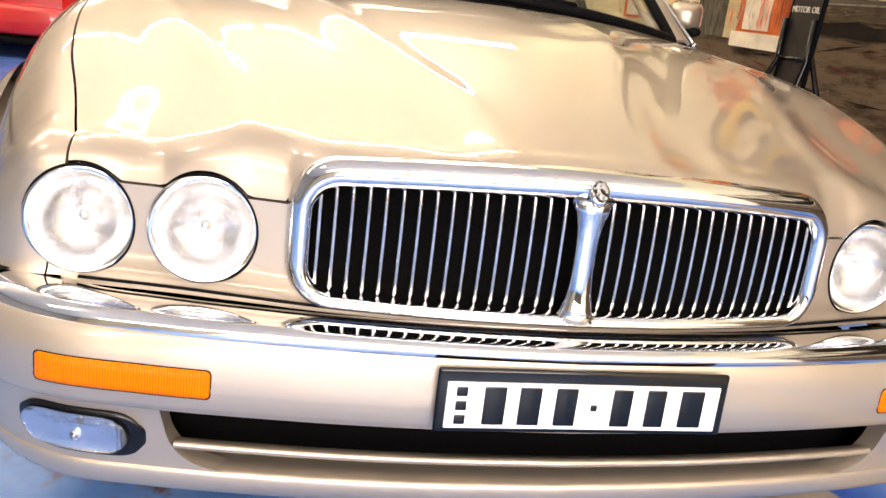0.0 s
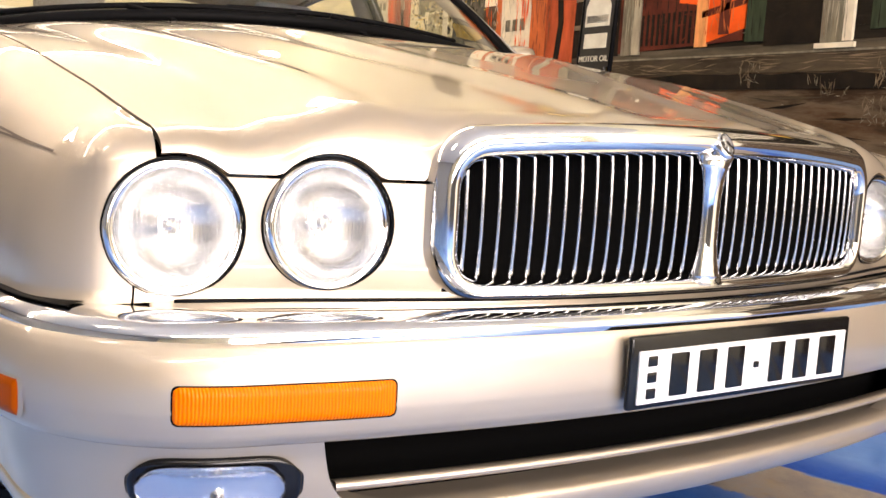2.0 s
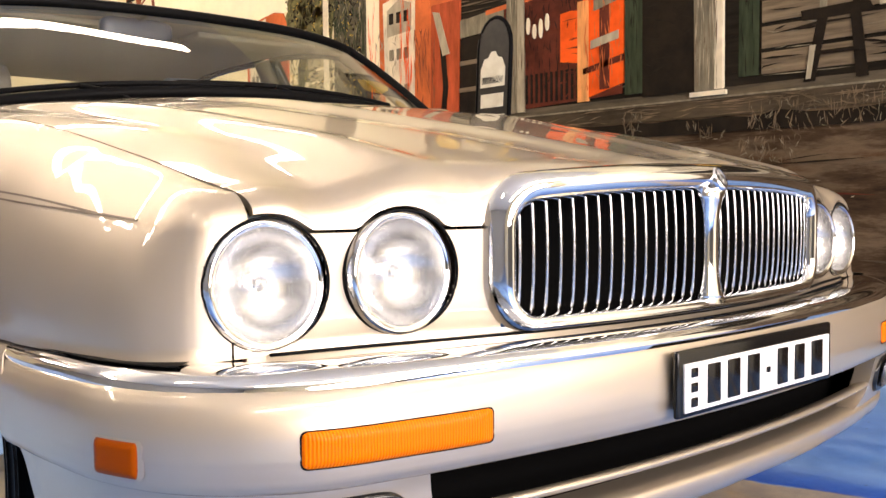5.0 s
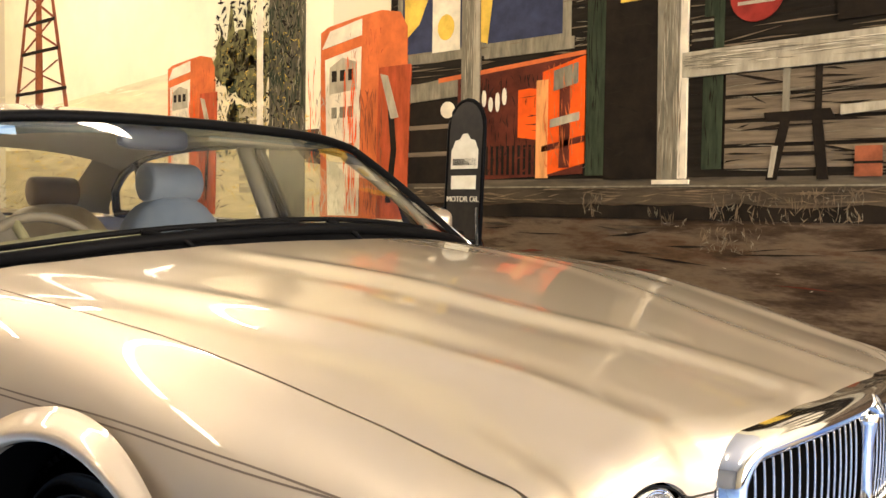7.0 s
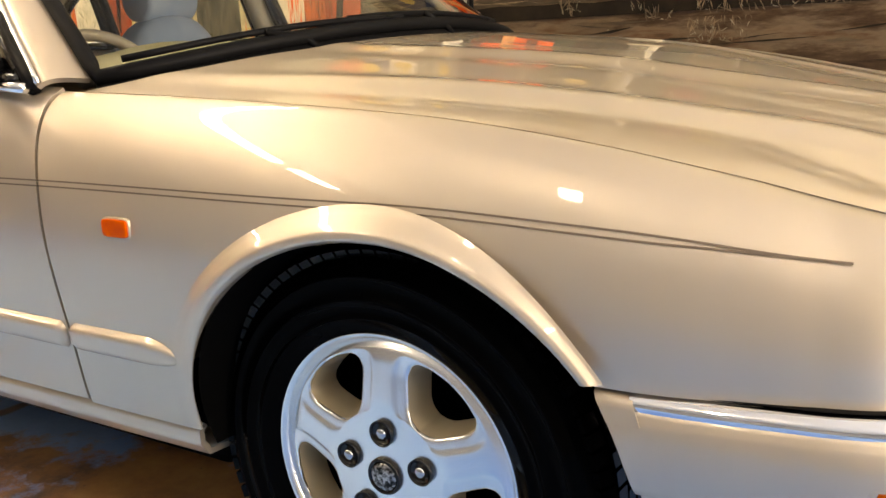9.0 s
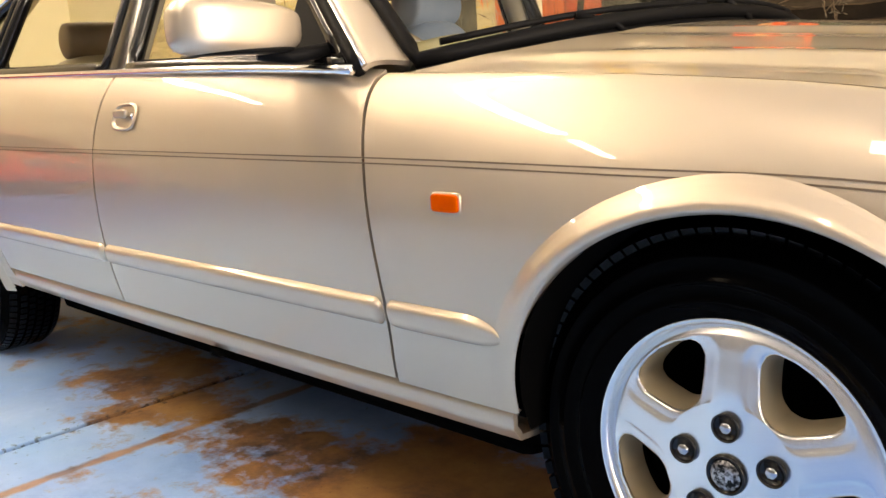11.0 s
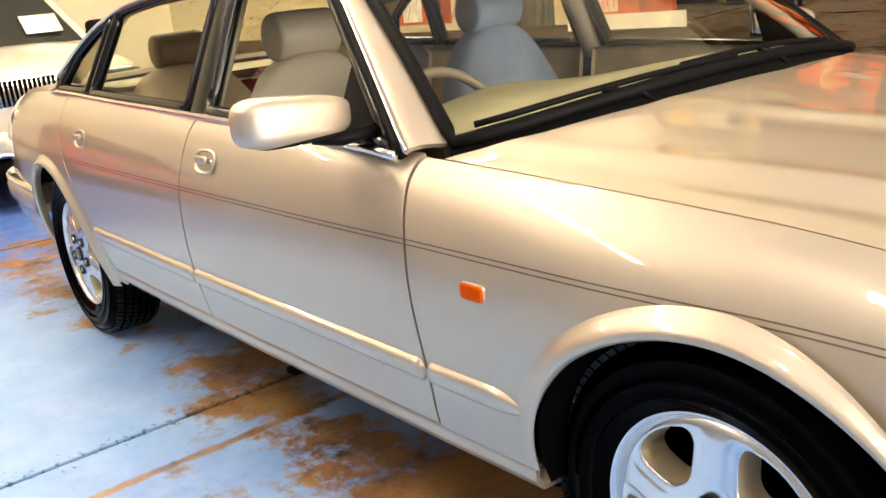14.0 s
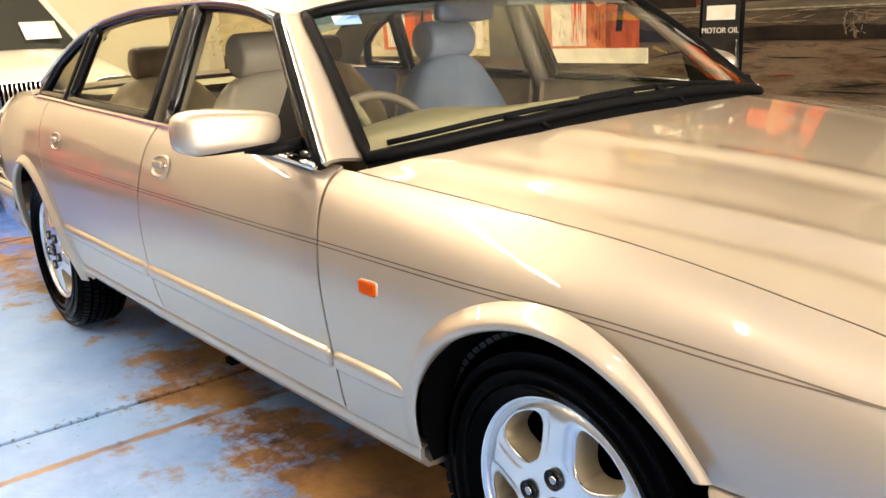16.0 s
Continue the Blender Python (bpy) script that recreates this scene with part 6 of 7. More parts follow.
paint_shape("painted_stroke", disc(-2.05, 1.55, 0.05, 0.045, 14), CREAM, 8)
for k in range(14):
    paint_shape("painted_slat", rect(-1.92 + k * 0.035, -1.905 + k * 0.035, 1.19, 1.34), DARK, 7)
paint_shape("painted_porch_post", [(-1.95, 1.15), (-1.82, 1.15), (-1.83, 2.8), (-1.95, 2.8)], GREY, 10)
paint_shape("painted_porch_post_lit", [(-1.87, 1.15), (-1.82, 1.15), (-1.83, 2.8), (-1.86, 2.8)], PALE, 11)
paint_shape("painted_jamb", rect(-1.16, -1.06, 1.18, 2.9), GREEN, 9)
paint_shape("painted_doorway", rect(-1.06, -0.78, 1.16, 2.9), DARK, 8)
paint_shape("painted_notice", rect(-0.98, -0.86, 1.98, 2.12), YELLOW, 9)
paint_shape("painted_porch_post", [(-0.775, 1.15), (-0.64, 1.15), (-0.65, 2.9), (-0.80, 2.9)], GREY, 11)
paint_shape("painted_porch_post_lit", [(-0.675, 1.16), (-0.635, 1.16), (-0.645, 2.9), (-0.67, 2.9)], CREAM, 12)
paint_shape("painted_post_foot", rect(-0.80, -0.62, 1.135, 1.155), CREAM, 12)
paint_shape("painted_jamb", rect(-0.565, -0.475, 1.2, 2.9), GREEN, 5)
for k in range(4):
    paint_shape("painted_plank", [(-0.46, 1.20 + k * 0.105), (2.5, 1.20 + k * 0.105), (2.5, 1.288 + k * 0.105), (-0.46, 1.288 + k * 0.105)], PLANK, 5)
paint_shape("painted_rail", [(-0.66, 1.605), (2.5, 1.64), (2.5, 1.78), (-0.66, 1.715)], PALE, 13)
paint_shape("painted_bucket", rect(-0.62, -0.52, 1.725, 1.86), DARK, 9)
for z in (1.76, 1.80, 1.84):
    paint_shape("painted_hoop", rect(-0.62, -0.52, z, z + 0.01), GREY, 10)
paint_shape("painted_round_sign", disc(-0.335, 1.93, 0.115, 0.115), oil((0.27, 0.028, 0.018), 0.3, 9), 7)
for k in range(4):
    paint_shape("painted_sign_bar", rect(-0.415 + 0.01 * k, -0.255 - 0.01 * k, 1.89 + 0.026 * k, 1.904 + 0.026 * k), PALE, 8)
paint_shape("painted_sack", disc(-0.10, 1.99, 0.13, 0.10, 16), YELLOW, 7)
paint_shape("painted_crate", ragged(0.0, 0.6, 1.78, 1.95, 4), DARK, 8)
# chairs on the porch
for cx in (-0.14, 0.42):
    paint_shape("painted_chair_seat", [(cx - 0.14, 1.39), (cx + 0.14, 1.39), (cx + 0.12, 1.435), (cx - 0.15, 1.43)], DARK, 8)
    for dx0, dx1 in ((-0.06, -0.11), (0.07, 0.10)):
        paint_shape("painted_chair_leg", [(cx + dx0 - 0.02, 1.39), (cx + dx0 + 0.02, 1.39), (cx + dx1 + 0.02, 1.15), (cx + dx1 - 0.025, 1.15)], DARK, 8)
        paint_shape("painted_chair_back", rect(cx + dx0 - 0.012, cx + dx0 + 0.016, 1.43, 1.62), GREY if dx0 < 0 else DARK, 8)
    paint_shape("painted_chair_rung", rect(cx - 0.09, cx + 0.10, 1.25, 1.265), DARK, 9)
    paint_shape("painted_chair_lit", [(cx - 0.11, 1.29), (cx - 0.085, 1.29), (cx - 0.105, 1.16), (cx - 0.125, 1.16)], PALE, 9)
    paint_shape("painted_chair_arm", [(cx + 0.16, 1.405), (cx + 0.5, 1.43), (cx + 0.5, 1.455), (cx + 0.16, 1.445)], PALE, 9)
paint_shape("painted_barrel", rect(0.08, 0.18, 1.16, 1.28), RUSTB, 10)
paint_shape("painted_hoop", rect(0.075, 0.185, 1.21, 1.22), DARK, 11)
# porch edge, its shadow, and weeds
paint_shape("painted_porch_floor", rect(-2.5, 2.5, 1.125, 1.165), oil((0.09, 0.07, 0.045), 0.5, 6, (0.6, 1, 4)), 3)
paint_shape("painted_porch_edge", rect(-2.55, 2.5, 1.045, 1.128), PORCH, 4)
paint_shape("painted_edge_line", rect(-2.3, 2.5, 1.122, 1.130), GREY, 5)
paint_shape("painted_shadow", ragged(-2.5, 2.5, 0.975, 1.040, 8, 40, 0.012), DARK, 5)


def brushwork(x0, x1, z0, z1, count, material, layer, seed, long=(0.03, 0.12), thick=(0.003, 0.009), turn=0.0, spread=0.25):
    """Many short strokes of one paint, dabbed over a stretch of the wall."""
    rng = random.Random(seed)
    bm = bmesh.new()
    y0 = WALL_Y - 0.002 - 0.0016 * layer
    for k in range(count):
        x, z = rng.uniform(x0, x1), rng.uniform(z0, z1)
        a = turn + rng.gauss(0, spread)
        lx, lz = math.cos(a) * rng.uniform(*long), math.sin(a) * rng.uniform(*long)
        t = rng.uniform(*thick)
        nx, nz = -math.sin(a) * t, math.cos(a) * t
        bow = rng.uniform(-0.5, 0.5) * t
        y = y0 - 0.0001 * (k % 12)
        pts = [(x - lx / 2, z - lz / 2), (x + nx / 2, z + nz / 2 + bow), (x + lx / 2, z + lz / 2), (x - nx / 2, z - nz / 2 + bow)]
        bm.faces.new([bm.verts.new((min(max(px, x0), x1), y, min(max(pz, z0), z1))) for px, pz in pts])
    me = bpy.data.meshes.new("painted_brushwork")
    bm.to_mesh(me)
    bm.free()
    ob = place("painted_brushwork", me, material, None, flat=True)
    ob.parent = mural
    ob.matrix_parent_inverse = Matrix.Translation((3.0, -(WALL_Y - 0.002), 0))
    return tagged(ob, kind="stuff")


UP = math.pi / 2
# haze and grass behind the pumps
brushwork(ROOM[0], -3.3, 1.86, 2.1, 90, SKY, 2, 1, (0.1, 0.4), (0.006, 0.016), 0.08, 0.1)
brushwork(ROOM[0], -2.6, 1.0, 1.6, 260, YELLOW, 3, 2, (0.05, 0.2), (0.004, 0.012), 0.0, 0.35)
brushwork(ROOM[0], -2.6, 0.9, 1.5, 260, STONE, 4, 3, (0.04, 0.15), (0.004, 0.012), 0.2, 0.6)
# the trees between the pumps
brushwork(-4.22, -3.3, 1.35, 2.45, 420, DARK, 6, 4, (0.03, 0.08), (0.01, 0.025), UP, 1.2)
brushwork(-4.25, -3.3, 1.35, 2.35, 420, OLIVE, 7, 5, (0.02, 0.06), (0.006, 0.016), UP, 1.2)
brushwork(-4.15, -3.3, 1.35, 2.15, 200, YELLOW, 7, 6, (0.02, 0.05), (0.003, 0.008), 0.5, 0.9)
brushwork(-3.62, -3.26, 1.5, 2.9, 160, GREEN, 8, 7, (0.05, 0.2), (0.006, 0.016), UP, 0.4)
brushwork(-3.62, -3.26, 1.5, 2.9, 60, PALE, 8, 8, (0.04, 0.14), (0.003, 0.007), UP, 0.25)
# boards and rails
brushwork(-0.46, 2.5, 1.17, 1.62, 130, GREY, 6, 9, (0.06, 0.3), (0.002, 0.005), 0.0, 0.05)
brushwork(-0.46, 2.5, 1.17, 1.62, 110, DARK, 7, 10, (0.05, 0.35), (0.004, 0.014), 0.0, 0.08)
brushwork(-2.5, 2.5, 1.66, 3.0, 420, PLANK, 2.5, 11, (0.08, 0.4), (0.004, 0.012), 0.0, 0.05)
brushwork(-1.24, -1.16, 1.2, 2.4, 30, GREY, 4, 12, (0.05, 0.2), (0.003, 0.007), 0.0, 0.1)
brushwork(-0.66, 2.5, 1.635, 1.71, 150, GREY, 14, 13, (0.06, 0.3), (0.002, 0.006), 0.01, 0.04)
brushwork(-0.66, 2.5, 1.635, 1.71, 60, CREAM, 14, 14, (0.06, 0.25), (0.002, 0.006), 0.01, 0.04)
for x0, x1, layer in ((-1.94, -1.83, 11.3), (-0.77, -0.66, 12.3)):
    brushwork(x0, x1, 1.16, 2.85, 90, PALE, layer, 15, (0.06, 0.3), (0.002, 0.007), UP, 0.04)
    brushwork(x0, x1, 1.16, 2.85, 60, PLANK, layer + 0.3, 16, (0.04, 0.2), (0.002, 0.006), UP, 0.05)
for x0, x1, layer in ((-1.15, -1.07, 9.4), (-0.555, -0.485, 5.4)):
    brushwork(x0, x1, 1.2, 2.85, 60, SIDING, layer, 17, (0.05, 0.2), (0.003, 0.008), UP, 0.05)
brushwork(-1.05, -0.79, 1.18, 2.8, 90, SIDING, 8.5, 18, (0.04, 0.15), (0.003, 0.009), 0.0, 0.4)
# worn paint on the pumps and the chest
for x0, x1, z0, z1, layer in ((-4.82, -4.27, 0.97, 1.98, 12), (-3.21, -2.54, 0.96, 2.06, 14)):
    brushwork(x0, lerp(x0, x1, 0.12), z0, z1, 25, VERMILION, layer, 19, (0.05, 0.2), (0.004, 0.010), UP, 0.1)
    brushwork(lerp(x0, x1, 0.12), lerp(x0, x1, 0.46), z0, z1 - 0.28, 90, PALE, layer - 0.5, 20, (0.03, 0.12), (0.003, 0.010), UP, 0.5)
    brushwork(lerp(x0, x1, 0.49), lerp(x0, x1, 0.67), z0, z1 - 0.14, 70, VERMILION, layer, 21, (0.06, 0.25), (0.003, 0.010), UP, 0.06)
    brushwork(lerp(x0, x1, 0.70), x1, z0, z1 - 0.35, 80, RUSTB, layer, 22, (0.05, 0.2), (0.004, 0.012), UP, 0.12)
    brushwork(lerp(x0, x1, 0.5), x1, z1 - 0.22, z1, 16, PUMP_SIDE, layer, 23, (0.04, 0.12), (0.002, 0.007), UP, 0.3)
brushwork(-1.97, -1.44, 1.2, 1.7, 70, MAROON, 6.6, 24, (0.04, 0.15), (0.003, 0.010), 0.05, 0.2)
brushwork(-1.97, -1.44, 1.2, 1.7, 120, DARK, 6.4, 25, (0.03, 0.12), (0.003, 0.008), UP, 0.2)
brushwork(-1.41, -1.18, 1.22, 1.74, 60, ORANGE, 8.6, 26, (0.04, 0.14), (0.003, 0.008), UP, 0.2)
# earth, porch edge and wisps of dry grass
brushwork(-2.6, 2.5, 1.05, 1.12, 170, STONE, 5, 27, (0.05, 0.25), (0.003, 0.008), 0.0, 0.1)
brushwork(-2.9, 2.5, 0.02, 0.97, 60, PORCH, 6, 28, (0.10, 0.34), (0.006, 0.018), 0.0, 0.06)
brushwork(-2.9, 2.5, 0.02, 1.0, 80, DARK, 6.4, 29, (0.12, 0.45), (0.005, 0.016), 0.0, 0.06)
brushwork(-2.9, 2.5, 0.02, 0.97, 22, MAROON, 6.8, 30, (0.08, 0.28), (0.005, 0.014), 0.0, 0.08)
brushwork(-2.9, 2.5, 0.05, 0.95, 24, PALE, 7.2, 31, (0.008, 0.03), (0.002, 0.005), 0.0, 0.3)
for cx, cz, w, h, count in ((-1.12, 1.03, 0.06, 0.10, 22), (-0.30, 1.02, 0.22, 0.12, 70), (0.02, 1.03, 0.10, 0.13, 45), (-0.42, 0.88, 0.14, 0.10, 50), (0.9, 1.0, 0.3, 0.1, 40), (-0.72, 0.98, 0.10, 0.08, 16)):
    brushwork(cx - w, cx + w, cz - h * 0.5, cz + h * 0.7, count, STONE, 8, int(cx * 100) + 700, (0.03, 0.08), (0.003, 0.007), UP, 0.5)
    brushwork(cx - w, cx + w, cz - h * 0.4, cz + h * 0.6, count // 2, GREY, 8.4, int(cx * 100) + 900, (0.015, 0.045), (0.002, 0.005), UP, 0.6)

# ---- the sign stand by the wall ----
SIGN_BLACK = mat("sign_black", (0.012, 0.011, 0.010), 0.35)
add_noise(SIGN_BLACK, 20, [(0.009, 0.008, 0.008), (0.03, 0.025, 0.02)], [0.4, 0.8])
SIGN_WHITE = mat("sign_white", (0.72, 0.68, 0.56), 0.5)
add_noise(SIGN_WHITE, 14, [(0.60, 0.55, 0.43), (0.76, 0.72, 0.60)], [0.3, 0.65])
stand = empty("sign_stand", "black metal pavement sign with a white painted panel", "sign", at=(-1.36, 1.62, 0))
TILT = 8


def sign_pt(x, z, d=0.0):
    """A place on the leaning board: x across, z up its face."""
    return (x, -0.02 - d + (z - 0.6) * math.tan(radians(TILT)) * 0.4, z)


bm = bmesh.new()
outline = [(-0.098, 0.70), (0.098, 0.70), (0.098, 1.36)] + [(0.098 * math.cos(a), 1.36 + 0.13 * math.sin(a)) for a in [math.pi * k / 10 for k in range(1, 10)]] + [(-0.098, 1.36)]
front = [bm.verts.new(sign_pt(x, z, 0.006)) for x, z in outline]
back = [bm.verts.new(sign_pt(x, z, -0.006)) for x, z in outline]
bm.faces.new(front)
bm.faces.new(back[::-1])
for k in range(len(outline)):
    bm.faces.new((front[k], back[k], back[(k + 1) % len(outline)], front[(k + 1) % len(outline)]))
board = part("board", bm, SIGN_BLACK, stand, flat=True)
part("board_rim", tube([sign_pt(x * 1.03, z if z < 1.3 else z + 0.004) for x, z in outline], 0.010, 8, closed=True), BLACK, board)


def sign_patch(name, pts, mat_):
    bm = bmesh.new()
    f = [bm.verts.new(sign_pt(x, z, 0.010)) for x, z in pts]
    g = [bm.verts.new(sign_pt(x, z, 0.004)) for x, z in pts]
    bm.faces.new(f)
    for k in range(len(pts)):
        bm.faces.new((f[k], g[k], g[(k + 1) % len(pts)], f[(k + 1) % len(pts)]))
    return part(name, bm, mat_, board, flat=True)


sign_patch("white_panel", [(-0.076, 1.19), (0.076, 1.19), (0.076, 1.27), (0.055, 1.315), (0.03, 1.32), (0.012, 1.345), (-0.012, 1.345), (-0.03, 1.32), (-0.055, 1.315), (-0.076, 1.27)], SIGN_WHITE)
sign_patch("name_bar", [(-0.066, 1.205), (0.066, 1.205), (0.066, 1.235), (-0.066, 1.235)], SIGN_BLACK)
sign_patch("name_bar", [(-0.070, 1.10), (0.070, 1.10), (0.070, 1.16), (-0.070, 1.16)], SIGN_WHITE)
words = bpy.data.curves.new("lettering", "FONT")
words.body, words.size, words.align_x, words.extrude = "MOTOR OIL", 0.034, "CENTER", 0.001
txt = new("lettering", words)
txt.data.materials.append(SIGN_WHITE)
txt.matrix_world = Matrix.Translation(sign_pt(0.0, 1.045, 0.009)) @ pose(0, 0, 0, 90 - 3, 0, 0)
txt.parent = board
for sgn in (-1, 1):
    part("leg", tube([(sgn * 0.10, -0.02, 1.02), (sgn * 0.10, -0.02, 0.86), (sgn * 0.17, -0.14, 0.52), (sgn * 0.24, -0.26, 0.012)], 0.011, 8), GLOSS_BLACK, stand)
    part("rear_leg", tube([(sgn * 0.10, 0.0, 0.88), (sgn * 0.13, 0.16, 0.45), (sgn * 0.17, 0.30, 0.012)], 0.011, 8), GLOSS_BLACK, stand)
part("crossbar", tube([(-0.105, -0.02, 0.87), (0.105, -0.02, 0.87)], 0.010, 8), GLOSS_BLACK, stand)
part("crossbar", tube([(-0.20, -0.19, 0.30), (0.20, -0.19, 0.30)], 0.009, 8), GLOSS_BLACK, stand)

# ---- other parked cars ----
WHITE_PAINT = mat("cream_white_paint", (0.74, 0.70, 0.60), 0.35, 0.0, 0.8)
RED_PAINT = mat("red_paint", (0.62, 0.012, 0.008), 0.3, 0.0, 0.9)
DARK_GLASS = mat("dark_window_glass", (0.02, 0.024, 0.022), 0.04, 0.0, 0.5)


def parked_car(label, paint, at, turn, length, half, hood, waist, top, group, low=False):
    """A plain parked car: its nose at the origin, facing along +x."""
    ob = empty("parked_car", label, "car", group)
    ob.matrix_world = pose(*at, 0, 0, turn)
    up = curve((0.0, hood - 0.13), (0.04, hood - 0.05), (0.10, hood), (0.28, hood + 0.10), (0.34, waist), (0.85, waist + 0.02), (0.96, waist - 0.02), (1.0, waist - 0.12))
    wide = curve((0.0, half * 0.86), (0.05, half * 0.95), (0.15, half), (0.85, half), (0.95, half * 0.96), (1.0, half * 0.86))

    def shell(u, v):
        t = u
        x = -t * length
        a = lerp(-0.5 * math.pi, 1.5 * math.pi, v)
        e = 0.42
        hw, zt = wide(t), up(t)
        z0 = 0.20 if low else 0.27
        c, q = math.cos(a), math.sin(a)
        y = hw * math.copysign(abs(c) ** e, c)
        z = (z0 + zt) / 2 + (zt - z0) / 2 * math.copysign(abs(q) ** 0.5, q)
        return (x, y, z)
    body = sheet("body", shell, 60, 64, paint, ob)
    for t, dx in ((0.0, 0.05), (1.0, -0.05)):
        caps = bmesh.new()
        ring = [Vector(shell(t, k / 48)) for k in range(48)]
        mid = sum(ring, Vector()) / 48
        rows = [[caps.verts.new(mid + (p - mid) * f + Vector((dx * (1 - f ** 3), 0, 0))) for p in ring] for f in (1.0, 0.8, 0.5, 0.2)]
        for a, b2 in zip(rows, rows[1:]):
            for k in range(48):
                caps.faces.new((a[k], a[(k + 1) % 48], b2[(k + 1) % 48], b2[k]))
        caps.faces.new(rows[-1])
        part("end_panel", caps, paint, body)
    t0, t1, r0, r1 = 0.30, 0.95, 0.44, 0.90
    gh = lambda t, s: half * lerp(0.93, 0.72, s)

    def cabin(u, v):
        s = v
        x = -length * lerp(lerp(t0, r0, s), lerp(t1, r1, s), u)
        return x, s

    def pane(y_sign):
        def f(u, v):
            x, q = cabin(u, v)
            return (x, y_sign * gh(u, q), lerp(waist - 0.02, top - 0.04, q))
        return f
    for sg in (-1, 1):
        sheet("side_window", pane(sg), 10, 4, DARK_GLASS, ob)
        for u0 in (0.0, 0.36, 0.68, 1.0):
            part("pillar", tube([pane(sg)(u0, k / 4) for k in range(5)], 0.032, 8), paint, ob)
        part("roof_rail", tube([(-length * lerp(r0 + 0.02, r1 - 0.03, k / 8), sg * (half * 0.66), top + 0.015 + 0.05 * math.sin(math.pi * min(1, max(0.0, (k / 8) * 8 if k < 1 else (8 - k) if k > 7 else 1)) / 2)) for k in range(9)], 0.014, 8), BLACK, ob)
        mirr = part("door_mirror", blob(-length * 0.335, sg * (half + 0.10), waist + 0.08, 0.05, 0.10, 0.06, 0.6, 0.6), BLACK, ob)
        part("mirror_arm", tube([(-length * 0.335, sg * half * 0.9, waist), (-length * 0.335, sg * (half + 0.06), waist + 0.05)], 0.02, 8), BLACK, mirr)
        lamp = part("headlight", blob(-0.04, sg * half * 0.66, hood - 0.20, 0.07, 0.16, 0.085, 0.5, 0.6), CHROME, ob, "clear headlight")
        part("headlight_glass", blob(-0.025, sg * half * 0.66, hood - 0.20, 0.075, 0.15, 0.075, 0.5, 0.6), DARK_GLASS, lamp)
        for wx in (0.19, 0.80):
            m = Matrix.Translation((-length * wx, sg * (half - 0.10), 0.33)) @ pose(0, 0, 0, 90 * (1 if sg < 0 else -1), 0, 0)
            wh = part("wheel", lathe([(0.20, -0.10), (0.30, -0.11), (0.335, -0.07), (0.335, 0.07), (0.30, 0.11), (0.21, 0.105)], 40, m), TYRE, ob)
            part("rim", lathe([(0.212, 0.106), (0.20, 0.09), (0.17, 0.07), (0.05, 0.085), (0.0001, 0.09)], 30, m), ALLOY, wh)
    sheet("windscreen", lambda u, v: (-length * lerp(t0, r0, v) + 0.06 * (1 - (2 * u - 1) ** 2), lerp(-1, 1, u) * gh(0, v), lerp(waist - 0.02, top - 0.04, v)), 16, 6, DARK_GLASS, ob)
    sheet("rear_window", lambda u, v: (-length * lerp(t1, r1, v), lerp(-1, 1, u) * gh(1, v), lerp(waist - 0.02, top - 0.04, v)), 8, 4, DARK_GLASS, ob)
    part("roof", blob(-length * (r0 + r1) / 2, 0, top - 0.03, length * (r1 - r0) / 2 + 0.02, half * 0.74, 0.045, 0.6, 0.3, 40, 10), paint, ob)
    grl = part("grille", boxed(0.0, 0.055, -half * 0.36, half * 0.36, hood - 0.30, hood - 0.10, 0.02), CHROME, ob, "bright vertical-bar grille")
    part("grille_opening", boxed(0.02, 0.0585, -half * 0.33, half * 0.33, hood - 0.285, hood - 0.115, 0.004), CAVITY_SHADE, grl)
    for k in range(19):
        yy = lerp(-half * 0.32, half * 0.32, k / 18)
        part("grille_bar", boxed(0.05, 0.066, yy - 0.006, yy + 0.006, hood - 0.285, hood - 0.115, 0.002), CHROME, grl)
    if low:
        part("bumper", blob(-0.06, 0, 0.33, 0.17, half * 0.99, 0.135, 0.4, 0.35, 40, 12), paint, ob)
        part("lower_bumper", blob(-0.10, 0, 0.155, 0.17, half * 0.96, 0.04, 0.5, 0.35, 40, 8), BLACK, ob, "black lower lip")
    else:
        part("bumper", blob(-0.05, 0, 0.48, 0.17, half * 0.97, 0.075, 0.5, 0.35, 40, 12), paint, ob)
        part("bumper_strip", blob(-0.04, 0, 0.40, 0.175, half * 0.96, 0.022, 0.5, 0.35, 40, 8), CHROME, ob)
        part("lower_bumper", blob(-0.08, 0, 0.29, 0.15, half * 0.95, 0.09, 0.5, 0.35, 40, 12), BLACK, ob, "black lower bumper")
    return ob


suv = parked_car("cream white estate car with roof rails and bar grille", WHITE_PAINT, (-6.05, 0.02, 0), 0, 4.6, 0.90, 1.00, 1.10, 1.66, "parked cars")
part("dash_paper", boxed(-0.11, 0.11, -0.003, 0.003, -0.15, 0.15), PAPER, suv, "white sheet of paper behind the glass").matrix_local = Matrix.Translation((-1.50, 0.52, 1.25)) @ pose(0, 0, 0, 0, -48, 0) @ pose(0, 0, 0, 0, 90, 90)
parked_car("red hatchback with a low bumper and black lip", RED_PAINT, (-6.6, -2.75, 0), 0, 2.9, 0.80, 0.80, 0.90, 1.40, "parked cars", True)

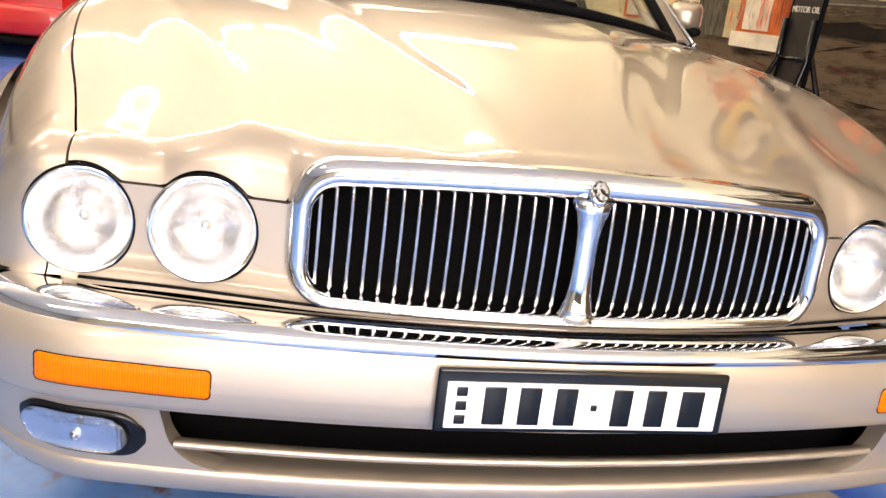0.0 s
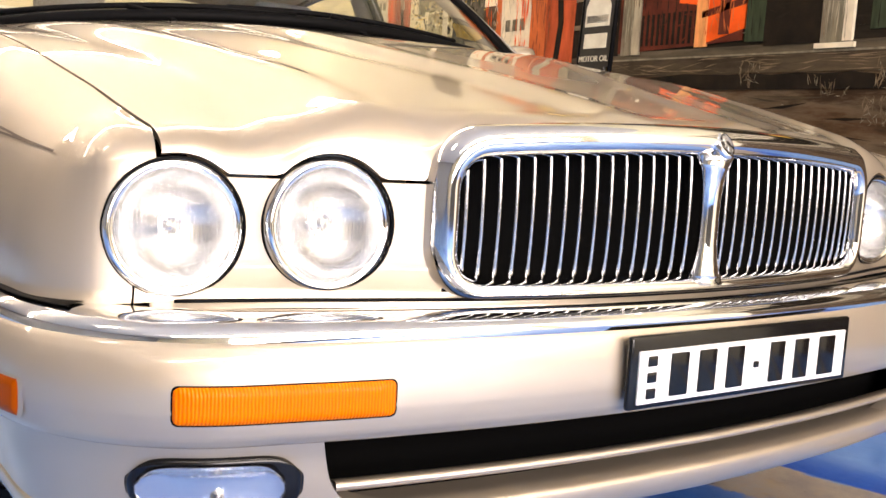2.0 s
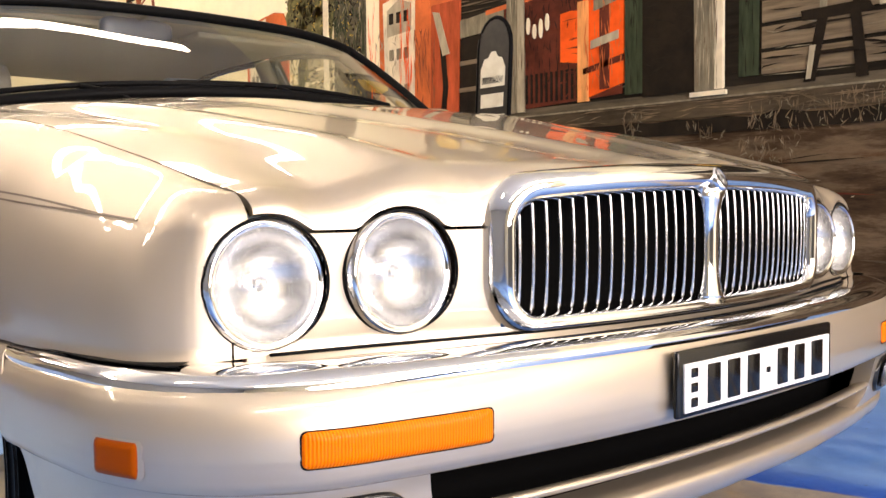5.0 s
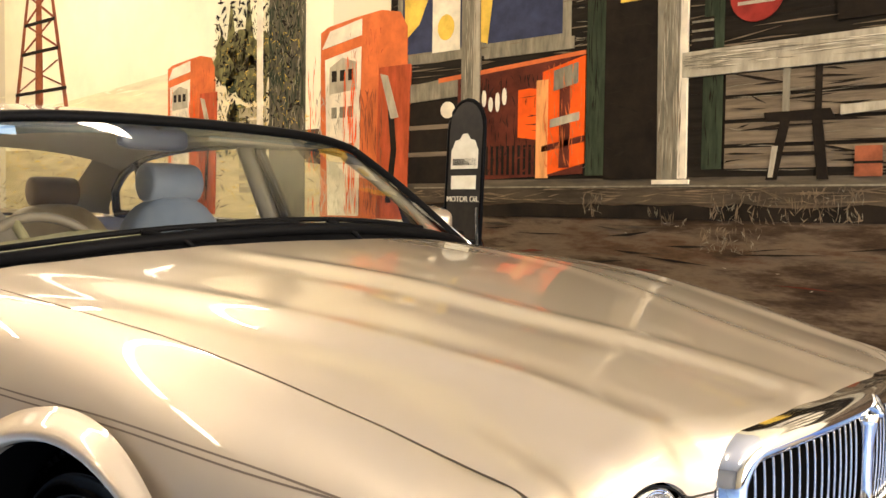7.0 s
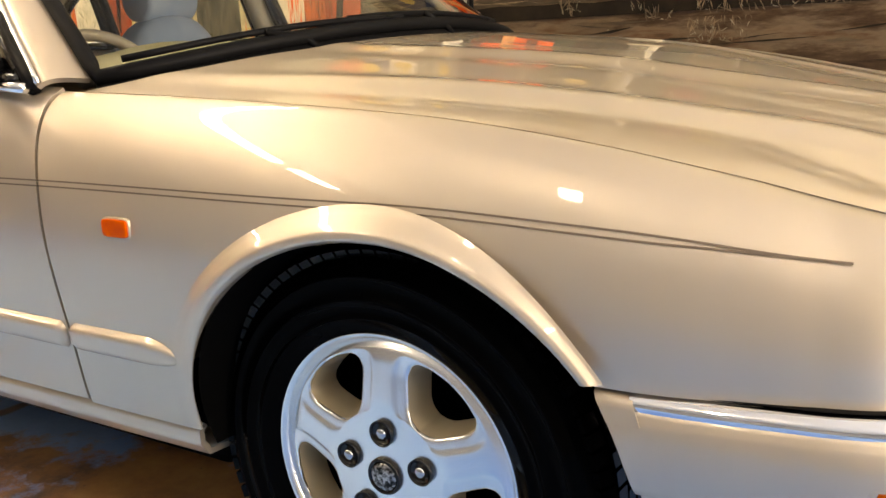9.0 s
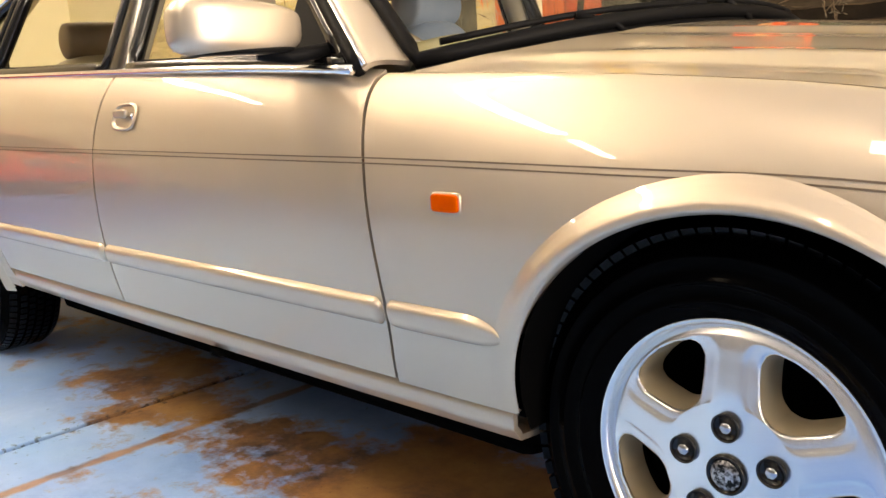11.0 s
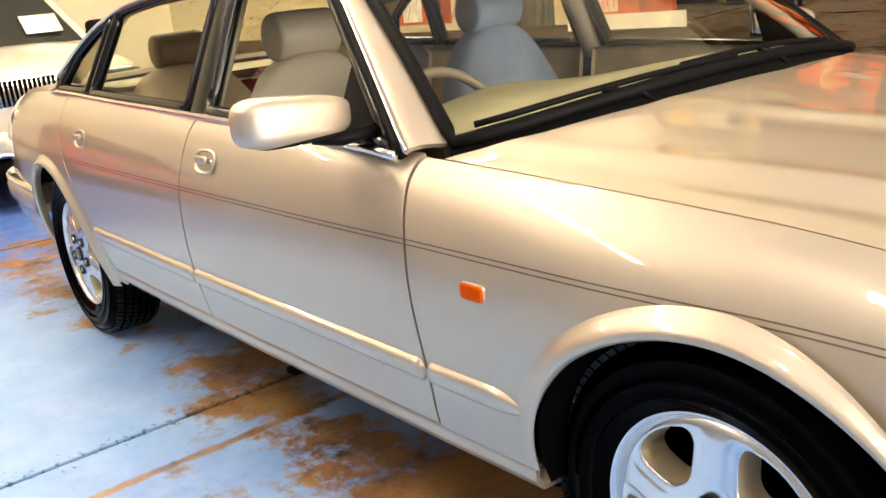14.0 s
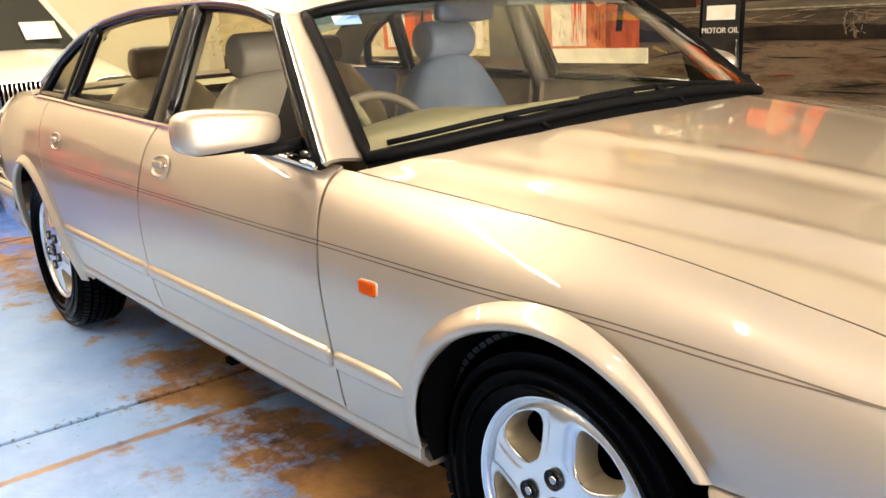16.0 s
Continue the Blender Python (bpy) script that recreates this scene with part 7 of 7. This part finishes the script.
# ---- litter on the floor ----
STEEL = mat("dull_steel", (0.5, 0.5, 0.5), 0.4, 1.0)
for at, turn in (((-2.50, -1.92, 0.0), 20), ((-2.36, -1.86, 0.0), 75)):
    bolt = empty("bolt", "small steel bolt lying on the blue floor", "bolt", "dropped bolts", at=at)
    bolt.rotation_euler = (0, 0, radians(turn))
    part("shank", tube([(0.0, 0, 0.006), (0.035, 0, 0.006)], 0.005, 8), STEEL, bolt)
    part("head", lathe([(0.0001, -0.008), (0.009, -0.008), (0.009, 0.0), (0.0001, 0.0)], 6, Matrix.Translation((0, 0, 0.008)) @ pose(0, 0, 0, 0, 90, 0)), STEEL, bolt)
